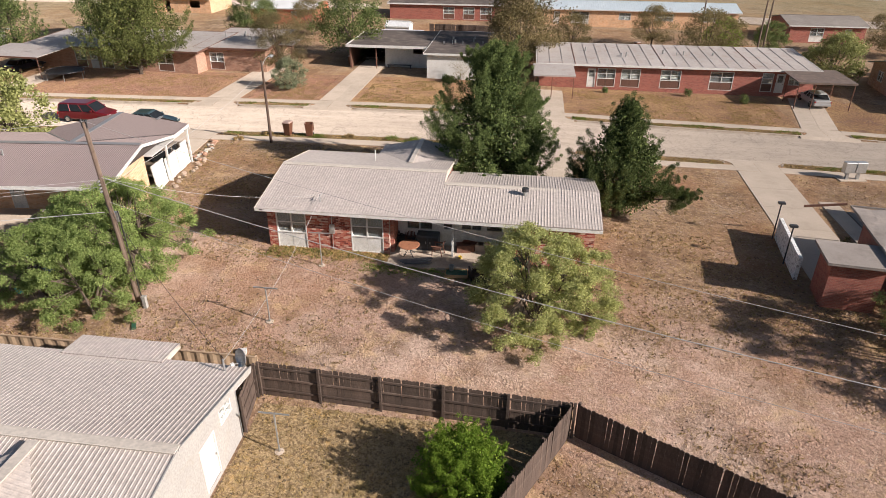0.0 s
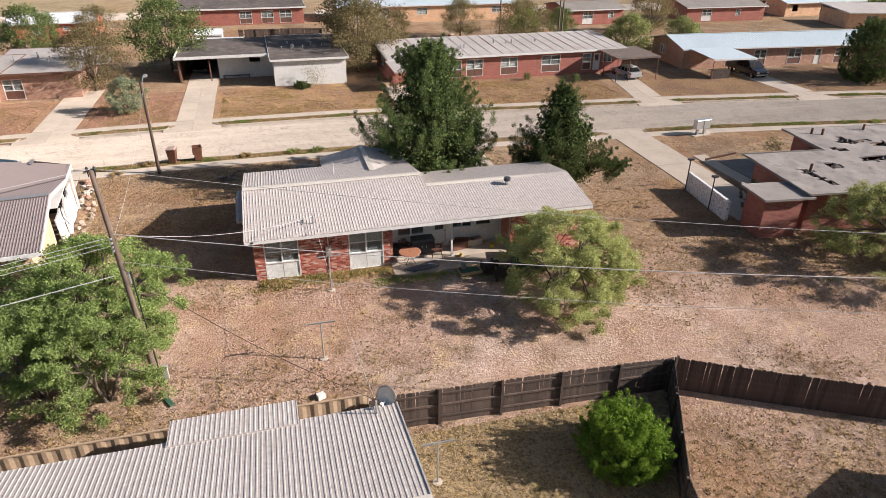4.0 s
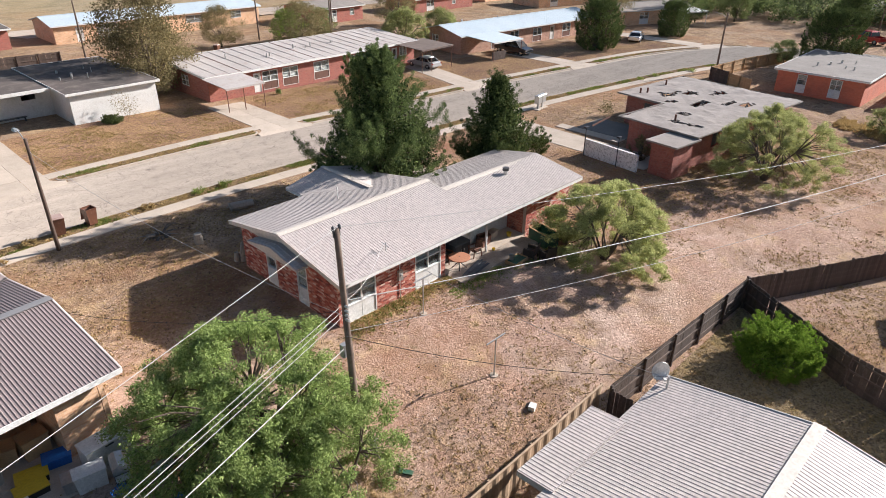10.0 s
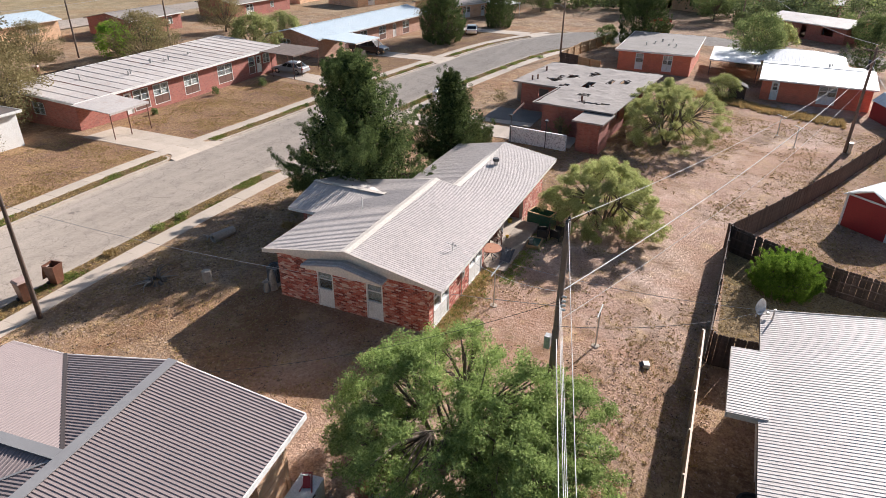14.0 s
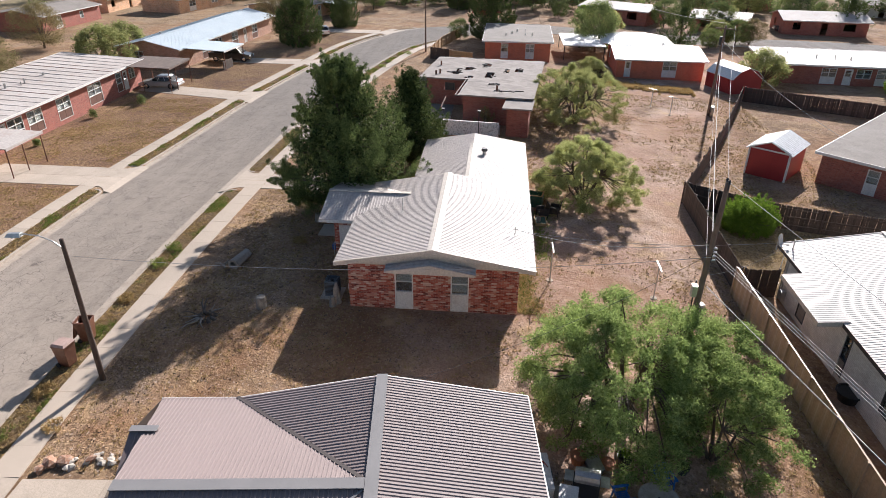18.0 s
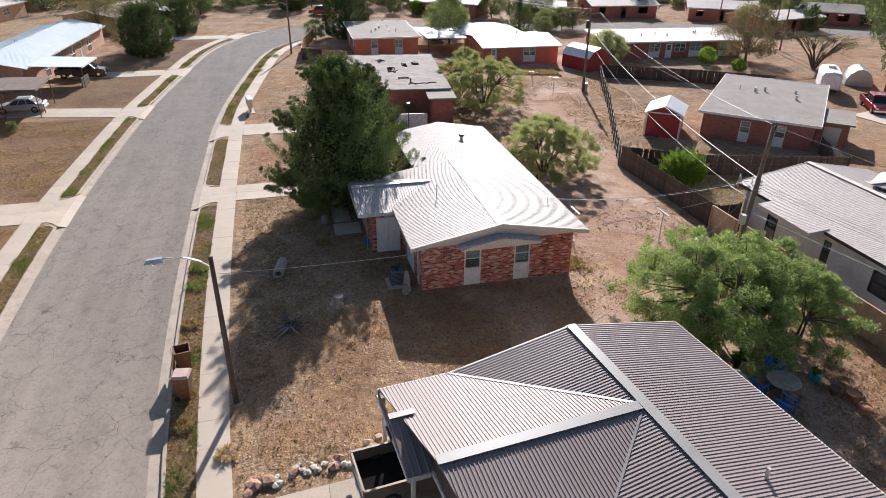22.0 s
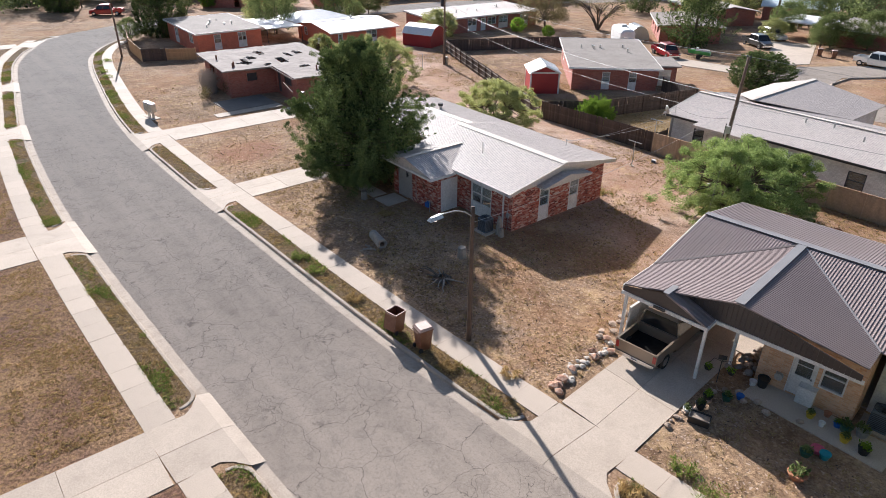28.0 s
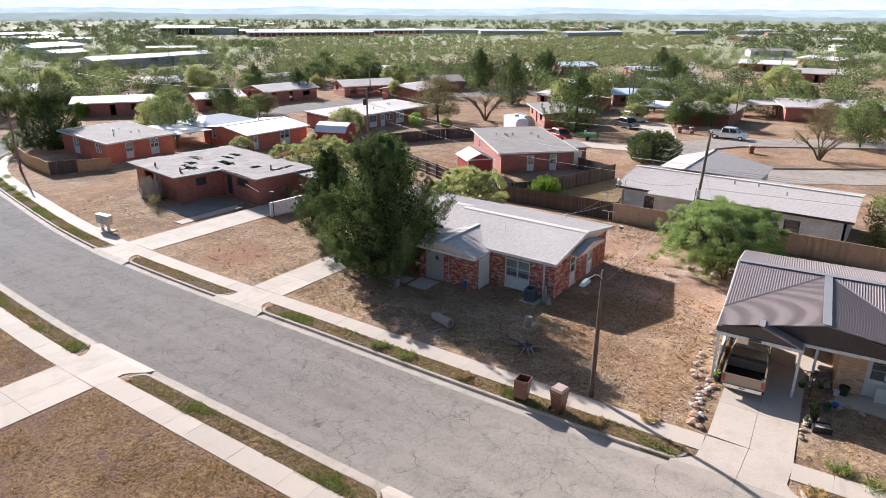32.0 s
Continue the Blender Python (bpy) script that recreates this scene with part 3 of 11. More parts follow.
# ---- mesh building ----
class Mesh:
    """Collects vertices and faces for one mesh."""

    def __init__(self):
        self.v, self.f = [], []

    def add(self, vs, fs):
        k = len(self.v)
        self.v += [tuple(p) for p in vs]
        self.f += [tuple(k + i for i in f) for f in fs]
        return self

    def hexa(self, b, t):
        """Six-sided solid from four bottom and four top corners, both anticlockwise from above."""
        return self.add([*b, *t], [(3, 2, 1, 0), (4, 5, 6, 7), (0, 1, 5, 4), (1, 2, 6, 5), (2, 3, 7, 6), (3, 0, 4, 7)])

    def box(self, x0, y0, z0, x1, y1, z1):
        b = [(x0, y0), (x1, y0), (x1, y1), (x0, y1)]
        return self.hexa([(*p, z0) for p in b], [(*p, z1) for p in b])

    def bar(self, p, q, w, h):
        """A beam of width w and height h from p to q."""
        p, q = Vector(p), Vector(q)
        d = (q - p).normalized()
        s = d.cross((0, 0, 1))
        s = s.normalized() if s.length > 1e-4 else Vector((1, 0, 0))
        u = s.cross(d).normalized()
        c = [-s * w / 2 - u * h / 2, s * w / 2 - u * h / 2, s * w / 2 + u * h / 2, -s * w / 2 + u * h / 2]
        return self.add([p + k for k in c] + [q + k for k in c], [(0, 1, 2, 3), (7, 6, 5, 4), (1, 0, 4, 5), (2, 1, 5, 6), (3, 2, 6, 7), (0, 3, 7, 4)])

    def cyl(self, p, q, r0, r1=None, n=10, caps=True):
        p, q = Vector(p), Vector(q)
        r1 = r0 if r1 is None else r1
        d = (q - p).normalized()
        a = d.orthogonal().normalized()
        b = d.cross(a)
        ring = [a * math.cos(2 * math.pi * i / n) + b * math.sin(2 * math.pi * i / n) for i in range(n)]
        fs = [(i, (i + 1) % n, n + (i + 1) % n, n + i) for i in range(n)]
        if caps:
            fs += [tuple(range(n - 1, -1, -1)), tuple(range(n, 2 * n))]
        return self.add([p + k * r0 for k in ring] + [q + k * r1 for k in ring], fs)

    def tube(self, pts, r, n=6, taper=1.0):
        """One continuous round bar through the points."""
        pts = [Vector(k) for k in pts]
        vs, m = [], len(pts)
        for i, c in enumerate(pts):
            d = (pts[min(m - 1, i + 1)] - pts[max(0, i - 1)]).normalized()
            a = d.cross((0.31, 0.17, 0.93) if abs(d.z) < 0.8 else (1, 0.1, 0)).normalized()
            b = d.cross(a)
            k = r * (1 + (taper - 1) * i / (m - 1))
            vs += [c + (a * math.cos(2 * math.pi * j / n) + b * math.sin(2 * math.pi * j / n)) * k for j in range(n)]
        fs = [(i * n + j, i * n + (j + 1) % n, (i + 1) * n + (j + 1) % n, (i + 1) * n + j) for i in range(m - 1) for j in range(n)]
        return self.add(vs, fs + [tuple(range(n - 1, -1, -1)), tuple(range((m - 1) * n, m * n))])

    def lathe(self, prof, n=14, c=(0, 0, 0)):
        """Surface of revolution from (radius, height) pairs."""
        k = len(prof)
        vs = [(c[0] + r * math.cos(2 * math.pi * i / n), c[1] + r * math.sin(2 * math.pi * i / n), c[2] + z) for i in range(n) for r, z in prof]
        fs = [(i * k + j, ((i + 1) % n) * k + j, ((i + 1) % n) * k + j + 1, i * k + j + 1) for i in range(n) for j in range(k - 1)]
        return self.add(vs, fs)

    def prism(self, poly, z0, z1):
        n = len(poly)
        zz0 = z0 if callable(z0) else (lambda x, y: z0)
        zz1 = z1 if callable(z1) else (lambda x, y: z1)
        vs = [(x, y, zz0(x, y)) for x, y in poly] + [(x, y, zz1(x, y)) for x, y in poly]
        return self.add(vs, [tuple(range(n - 1, -1, -1)), tuple(range(n, 2 * n))] + [(i, (i + 1) % n, n + (i + 1) % n, n + i) for i in range(n)])

    def sheet(self, poly, thick):
        """A flat board from a polygon in space, thickened straight down."""
        n = len(poly)
        vs = [tuple(p) for p in poly] + [(p[0], p[1], p[2] - thick) for p in poly]
        return self.add(vs, [tuple(range(n)), tuple(range(2 * n - 1, n - 1, -1))] + [((i + 1) % n, i, n + i, n + (i + 1) % n) for i in range(n)])

    def ribbed(self, poly, eave, pitch=0.158, h=0.013, thick=0.05):
        """Ribbed metal roofing on a convex sloping polygon; eave is the level direction, ribs run across it."""
        pts = [Vector(p) for p in poly]
        e = Vector(eave).normalized()
        nrm = (pts[1] - pts[0]).cross(pts[2] - pts[0]).normalized()
        if nrm.z < 0:
            nrm = -nrm
        u = nrm.cross(e).normalized()
        o = pts[0]
        flat = [((p - o).dot(e), (p - o).dot(u)) for p in pts]
        lo, hi = min(s for s, _ in flat), max(s for s, _ in flat)
        stops = {round(s, 4): None for s, _ in flat}
        k = lo + pitch / 2
        wide = min(0.042, pitch * 0.22)
        while k < hi:
            for d in (-wide, -wide * 0.52, wide * 0.52, wide):
                if lo < k + d < hi:
                    stops[round(k + d, 4)] = None
            k += pitch
        rows = []
        for s in sorted(stops):
            us = []
            for (a, b), (c, d) in zip(flat, flat[1:] + flat[:1]):
                if min(a, c) - 1e-6 <= s <= max(a, c) + 1e-6:
                    us += [b, d] if abs(a - c) < 1e-6 else [b + (d - b) * (s - a) / (c - a)]
            ph = (s - lo) % pitch
            up = h if abs(ph - pitch / 2) < wide * 0.75 else 0.0
            rows.append((o + e * s + u * min(us) + nrm * up, o + e * s + u * max(us) + nrm * up, o + e * s + u * max(us) - nrm * thick, o + e * s + u * min(us) - nrm * thick))
        k = len(rows)
        flip = e.cross(u).dot(nrm) < 0
        fs = [(4 * i + a, 4 * i + 4 + a, 4 * i + 4 + (a + 1) % 4, 4 * i + (a + 1) % 4) for i in range(k - 1) for a in range(4)] + [(0, 1, 2, 3), (4 * k - 1, 4 * k - 2, 4 * k - 3, 4 * k - 4)]
        return self.add([p for r in rows for p in r], [f[::-1] for f in fs] if flip else fs)

    def wall(self, p, q, z0, z1, t, openings=()):
        """An upright wall from p to q, thickness t to its left, with openings (start, end, bottom, top), as one shell."""
        p, q = Vector((*p, 0)), Vector((*q, 0))
        d = (q - p).normalized()
        nl = Vector((-d.y, d.x, 0)) * t
        length = (q - p).length
        ss = sorted({0.0, length, *[k for o in openings for k in o[:2]]})
        zs = sorted({z0, z1, *[k for o in openings for k in o[2:] if z0 < k < z1]})
        solid = {(i, j): not any(o[0] < (ss[i] + ss[i + 1]) / 2 < o[1] and o[2] < (zs[j] + zs[j + 1]) / 2 < o[3] for o in openings)
                 for i in range(len(ss) - 1) for j in range(len(zs) - 1)}
        index, vs, fs = {}, [], []

        def V(i, j, k):
            if (i, j, k) not in index:
                o = p + d * ss[i] + nl * k
                index[i, j, k] = len(vs)
                vs.append((o.x, o.y, zs[j]))
            return index[i, j, k]
        for (i, j), full in solid.items():
            if not full:
                continue
            fs.append((V(i, j, 0), V(i + 1, j, 0), V(i + 1, j + 1, 0), V(i, j + 1, 0)))
            fs.append((V(i, j + 1, 1), V(i + 1, j + 1, 1), V(i + 1, j, 1), V(i, j, 1)))
            for di, dj, (a, b) in ((-1, 0, ((i, j), (i, j + 1))), (1, 0, ((i + 1, j + 1), (i + 1, j))), (0, -1, ((i + 1, j), (i, j))), (0, 1, ((i, j + 1), (i + 1, j + 1)))):
                if not solid.get((i + di, j + dj), False):
                    fs.append((V(*a, 0), V(*b, 0), V(*b, 1), V(*a, 1)))
        if t < 0:
            fs = [f[::-1] for f in fs]
        return self.add(vs, fs)

    def data(self, name, smooth=False):
        me = bpy.data.meshes.new(name)
        me.from_pydata(self.v, [], self.f)
        if smooth:
            me.polygons.foreach_set("use_smooth", [True] * len(me.polygons))
        return me


def part(name, shape, material, parent=None, label="", smooth=False):
    """One mesh object, under a thing or a part if given."""
    me = shape if isinstance(shape, bpy.types.Mesh) else shape.data(name, smooth)
    if not me.materials:
        me.materials.append(material)
    ob = new(name, me)
    if parent:
        ob.parent = parent
    if label:
        ob["label"] = label
    return ob


def thing(name, label, category, m=None, group="", kind=""):
    ob = new(name)
    ob.empty_display_size = 0.3
    if m is not None:
        ob.matrix_basis = m
    return tagged(ob, label, category, group, kind)


def single(name, shape, material, label, category, group="", kind="", smooth=False, m=None):
    ob = part(name, shape, material, None, "", smooth)
    if m is not None:
        ob.matrix_basis = m
    return tagged(ob, label, category, group, kind)


def at(x, y, rz=0, dz=0.0):
    return pose(x, y, gz(x, y) + dz, 0, 0, rz)


def along(p, q, s):
    d = (Vector((*q, 0)) - Vector((*p, 0))).normalized()
    return (p[0] + d.x * s, p[1] + d.y * s)


def window(parent, p, q, a, b, lo, hi, trim, panel=0.0, lights=2, blind=0.0, t=0.2, panel_mat=None, deep=0.06):
    """A window in the wall p to q between a and b: frame, panes, and an optional panel under it and blind behind it."""
    d = (Vector((*q, 0)) - Vector((*p, 0))).normalized()
    nl = Vector((-d.y, d.x, 0))
    o = Vector((*p, 0))

    def P(s, z, k):
        v = o + d * s + nl * k
        return (v.x, v.y, z)

    def board(me, s0, s1, z0, z1, k0, k1):
        c = [(s0, k0), (s1, k0), (s1, k1), (s0, k1)]
        me.hexa([P(s, z0, k) for s, k in c], [P(s, z1, k) for s, k in c])
    frame_mesh = Mesh()
    f = 0.06
    wl = lo + panel
    board(frame_mesh, a, a + f, lo, hi, -0.02, deep + 0.06)
    board(frame_mesh, b - f, b, lo, hi, -0.02, deep + 0.06)
    board(frame_mesh, a + f, b - f, hi - f, hi, -0.02, deep + 0.06)
    board(frame_mesh, a + f, b - f, wl, wl + f, -0.03, deep + 0.06)
    if panel:
        board(frame_mesh, a + f, b - f, lo, lo + 0.04, -0.02, deep + 0.05)
    w = part("window", frame_mesh, trim, parent)
    n = lights
    step = (b - a - 2 * f) / n
    for i in range(n):
        s0, s1 = a + f + i * step, a + f + (i + 1) * step
        mid = (wl + f + hi - f) / 2
        fr = Mesh()
        if i:
            board(fr, s0 - 0.04, s0 + 0.04, wl + f, hi - f, -0.01, deep + 0.05)
        board(fr, s0 + (0.04 if i else 0), s1 - (0.04 if i < n - 1 else 0), mid - 0.02, mid + 0.02, 0.0, deep + 0.04)
        part("sash", fr, trim, w)
        g = Mesh()
        board(g, s0 + 0.01, s1 - 0.01, wl + f, hi - f, deep + 0.005, deep + 0.011)
        pane = part("pane", g, GLASS, w)
        pane.visible_shadow = False
        if blind:
            bl = Mesh()
            z1 = hi - f
            z0 = z1 - (z1 - wl - f) * blind
            k = int((z1 - z0) / 0.09) + 1
            for j in range(k):
                board(bl, s0 + 0.02, s1 - 0.02, z1 - (j + 1) * (z1 - z0) / k + 0.006, z1 - j * (z1 - z0) / k, deep + 0.05, deep + 0.058)
            part("blind", bl, FABRIC, w)
    if panel:
        pm = Mesh()
        k = max(1, lights)
        for i in range(k):
            s0, s1 = a + f + i * step, a + f + (i + 1) * step
            board(pm, s0 + 0.012, s1 - 0.012, lo + 0.04, wl - 0.004, 0.015, deep + 0.03)
        part("panel", pm, panel_mat or trim, w, "painted panel below the glass")
    return w


def door(parent, p, q, a, b, lo, hi, material, glazed=0.45, frame_mat=None):
    d = (Vector((*q, 0)) - Vector((*p, 0))).normalized()
    nl = Vector((-d.y, d.x, 0))
    o = Vector((*p, 0))

    def board(me, s0, s1, z0, z1, k0, k1):
        vs = []
        for s, k in ((s0, k0), (s1, k0), (s1, k1), (s0, k1)):
            v = o + d * s + nl * k
            vs.append((v.x, v.y))
        me.hexa([(*v, z0) for v in vs], [(*v, z1) for v in vs])
    fr = Mesh()
    board(fr, a, a + 0.06, lo, hi, -0.02, 0.14)
    board(fr, b - 0.06, b, lo, hi, -0.02, 0.14)
    board(fr, a + 0.06, b - 0.06, hi - 0.06, hi, -0.02, 0.14)
    dr = part("door", fr, frame_mat or material, parent)
    leaf = Mesh()
    x0, x1, z1 = a + 0.064, b - 0.064, hi - 0.064
    gl = lo + (hi - lo) * (1 - glazed)
    if glazed:
        board(leaf, x0, x1, lo + 0.01, gl, 0.03, 0.08)
        board(leaf, x0, x0 + 0.12, gl, z1, 0.03, 0.08)
        board(leaf, x1 - 0.12, x1, gl, z1, 0.03, 0.08)
        board(leaf, x0 + 0.12, x1 - 0.12, z1 - 0.12, z1, 0.03, 0.08)
        board(leaf, x0 + 0.12, x1 - 0.12, (gl + z1) / 2 - 0.05, (gl + z1) / 2 - 0.02, 0.035, 0.07)
        g = Mesh()
        board(g, x0 + 0.12, x1 - 0.12, gl, z1 - 0.12, 0.05, 0.056)
        part("pane", g, GLASS, dr).visible_shadow = False
    else:
        board(leaf, x0, x1, lo + 0.01, z1, 0.03, 0.08)
        for k in (0.12, 0.55):
            board(leaf, x0 + 0.12, x1 - 0.12, lo + (hi - lo) * k, lo + (hi - lo) * (k + 0.33), 0.018, 0.03)
    part("leaf", leaf, material, dr)
    kn = Mesh()
    board(kn, x1 - 0.1, x1 - 0.04, lo + 0.95, lo + 1.02, -0.03, 0.03)
    part("door_handle", kn, CHROME, dr, "bright metal door handle")
    return dr


def vent_pipe(parent, x, y, z, h=0.35, r=0.05, material=None):
    me = Mesh().cyl((x, y, z - 0.15), (x, y, z + h), r, r, 8)
    return part("vent_pipe", me, material or STEEL, parent, smooth=False)


# ---- vehicles ----
def paint(name, c, metal=0.3):
    m, n, l, p = nodes_of(name)
    f = noise_tex(n, l, n.new("ShaderNodeTexCoord").outputs["Object"], 3, 4)
    l.new(mixer(n, l, f, c, tuple(k * 0.86 for k in c)), p.inputs["Base Color"])
    p.inputs["Metallic"].default_value, p.inputs["Roughness"].default_value = metal, 0.32
    p.inputs["Coat Weight"].default_value = 0.6
    return m


LAMP_RED = paint("red_tail_lamp", (0.35, 0.01, 0.01), 0)
LAMP_CLEAR = paint("clear_lamp", (0.6, 0.6, 0.58), 0.2)


def vehicle(name, label, m, colour, kind="car", category="car"):
    """Car, van or pickup with its nose at +x, standing on z = 0."""
    t = thing(name, label, category, m)
    mat = paint(name + "_paint", colour)
    if kind == "pickup":
        L, W, belt, top, cab = 5.6, 1.95, 1.12, 1.84, (-0.95, 1.7)
    elif kind == "van":
        L, W, belt, top, cab = 4.9, 1.92, 1.05, 1.75, (-2.35, 1.25)
    elif kind == "suv":
        L, W, belt, top, cab = 4.7, 1.9, 1.1, 1.75, (-2.2, 1.0)
    else:
        L, W, belt, top, cab = 4.6, 1.78, 0.92, 1.42, (-1.75, 0.95)
    h = L / 2
    body = Mesh()

    def section(x, w, z0, z1):
        r = 0.1
        return [(x, -w, z0 + r), (x, -w + r, z0), (x, w - r, z0), (x, w, z0 + r), (x, w * 0.97, z1 - r), (x, w * 0.97 - r, z1), (x, -w * 0.97 + r, z1), (x, -w * 0.97, z1 - r)]
    w = W / 2
    nose = belt - (0.1 if kind in ("pickup", "van", "suv") else 0.12)
    st = [(-h, w * 0.9, 0.4, belt - 0.12), (-h + 0.12, w * 0.98, 0.3, belt - 0.02), (-h + 0.8, w, 0.28, belt), (cab[1] - 0.1, w, 0.28, belt), (h - 0.7, w * 0.98, 0.28, nose), (h - 0.15, w * 0.92, 0.3, nose - 0.12), (h, w * 0.8, 0.38, nose - 0.25)]
    if kind == "pickup":
        st = [s for s in st if s[0] > cab[0]]
        st = [(cab[0], w, 0.28, belt)] + st
    secs = [section(*s) for s in st]
    vs = [p for s in secs for p in s]
    fs = [(i * 8 + j, i * 8 + (j + 1) % 8, (i + 1) * 8 + (j + 1) % 8, (i + 1) * 8 + j) for i in range(len(secs) - 1) for j in range(8)]
    body.add(vs, fs + [tuple(range(7, -1, -1)), tuple(range(len(vs) - 8, len(vs)))])
    b = part("body", body, mat, t)
    c0, c1 = cab
    tp = 0.12
    slope0 = 0.12 if kind in ("van", "pickup", "suv") else 0.55
    cabin, glass = Mesh(), Mesh()
    lo = [(c0, -w * 0.95, belt - 0.02), (c1, -w * 0.95, belt - 0.02), (c1, w * 0.95, belt - 0.02), (c0, w * 0.95, belt - 0.02)]
    hi = [(c0 + slope0, -w * 0.8, top - tp), (c1 - 0.65, -w * 0.8, top - tp), (c1 - 0.65, w * 0.8, top - tp), (c0 + slope0, w * 0.8, top - tp)]
    glass.hexa(lo, hi)
    cap = [(c0 + slope0 + 0.1, -w * 0.72, top), (c1 - 0.8, -w * 0.72, top), (c1 - 0.8, w * 0.72, top), (c0 + slope0 + 0.1, w * 0.72, top)]
    cabin.hexa(hi, cap)
    part("roof", cabin, mat, t)
    g = part("cabin_glass", glass, SHADE, t, "dark tinted glass")
    k = 2 if kind == "pickup" else 3
    for i in range(k + 1):
        s = i / k
        for sd in (0, 3):
            a = Vector(lo[sd]).lerp(Vector(lo[1 if sd == 0 else 2]), s)
            e = Vector(hi[sd]).lerp(Vector(hi[1 if sd == 0 else 2]), s)
            part("pillar", Mesh().bar(a, e, 0.07, 0.05), mat, g)
    if kind == "pickup":
        bed = Mesh()
        x0, x1 = -h, c0 - 0.03
        bed.box(x0, -w, 0.55, x1, -w + 0.09, belt)
        bed.box(x0, w - 0.09, 0.55, x1, w, belt)
        bed.box(x0, -w + 0.09, 0.5, x1, w - 0.09, 0.62)
        bed.box(x1 - 0.06, -w + 0.09, 0.62, x1, w - 0.09, belt)
        part("bed", bed, mat, t)
        part("bed_liner", Mesh().box(x0 + 0.07, -w + 0.1, 0.625, x1 - 0.07, w - 0.1, 0.66), LINER, t, "black plastic bed liner")
        part("tailgate", Mesh().box(x0 - 0.02, -w + 0.1, 0.6, x0 + 0.05, w - 0.1, belt - 0.01), mat, t)
    for x in (-h - 0.06, h - 0.1):
        bm = Mesh().box(x, -w * 0.92, 0.38, x + 0.16, w * 0.92, 0.56)
        part("bumper", bm, CHROME if kind == "pickup" else mat, t)
    for sd in (-1, 1):
        part("tail_lamp", Mesh().box(-h - 0.03, sd * (w - 0.1) - 0.07, 0.7, -h + 0.05, sd * (w - 0.1) + 0.07, belt - 0.1), LAMP_RED, t, "red tail lamp")
        part("headlamp", Mesh().box(h - 0.12, sd * (w - 0.3) - 0.15, nose - 0.33, h + 0.02, sd * (w - 0.3) + 0.15, nose - 0.2), LAMP_CLEAR, t)
        part("mirror", Mesh().box(c1 - 0.35, sd * (w + 0.09) - 0.1, belt, c1 - 0.22, sd * (w + 0.09) + 0.1, belt + 0.16), mat, t)
    r = 0.36 if kind in ("pickup", "suv") else 0.32
    for x in (-h + 0.9, h - 0.85):
        for sd in (-1, 1):
            ty = part("tyre", Mesh().cyl((x, sd * (w - 0.2), r), (x, sd * (w + 0.01), r), r, r, 18), TYRE, t)
            part("rim", Mesh().cyl((x, sd * (w + 0.01), r), (x, sd * (w + 0.022), r), r * 0.62, r * 0.5, 14), CHROME, ty)
    if name == "pickup_truck":
        pl = part("plate", Mesh().box(-h - 0.075, -0.16, 0.42, -h - 0.062, 0.16, 0.54), PAINT_WHITE, t, "pale number plate with plain bars")
        part("plate_bar", Mesh().box(-h - 0.079, -0.11, 0.46, -h - 0.076, 0.11, 0.5), DARK_METAL, pl)
    return t


# ---- plants ----
def leaf_cloud(name, centres, radii, per, size, seed, flat=0.75, aspect=0.45, up=0.0):
    """Many small leaf blades strewn in balls round the given centres, built in one go."""
    g = np.random.default_rng(seed)
    c = np.repeat(np.array(centres, float), per, 0)
    r = np.repeat(np.array(radii, float), per)
    n = len(c)
    d = g.normal(size=(n, 3))
    d /= np.linalg.norm(d, axis=1)[:, None]
    d[:, 2] *= flat
    p = c + d * (r * g.random(n) ** 0.45)[:, None]
    a = g.normal(size=(n, 3)) + d * 0.7
    a[:, 2] += up
    a /= np.linalg.norm(a, axis=1)[:, None]
    b = np.cross(a, g.normal(size=(n, 3)))
    b /= np.linalg.norm(b, axis=1)[:, None] + 1e-9
    s = size * (0.6 + 0.8 * g.random(n))[:, None]
    v = np.empty((n, 4, 3))
    v[:, 0], v[:, 2] = p - a * s * 0.5, p + a * s * 0.5
    v[:, 1], v[:, 3] = p + b * s * aspect * 0.5, p - b * s * aspect * 0.5
    me = bpy.data.meshes.new(name)
    me.vertices.add(4 * n)
    me.vertices.foreach_set("co", v.ravel())
    me.loops.add(4 * n)
    me.loops.foreach_set("vertex_index", np.arange(4 * n))
    me.polygons.add(n)
    me.polygons.foreach_set("loop_start", np.arange(n) * 4)
    me.update(calc_edges=True)
    return me


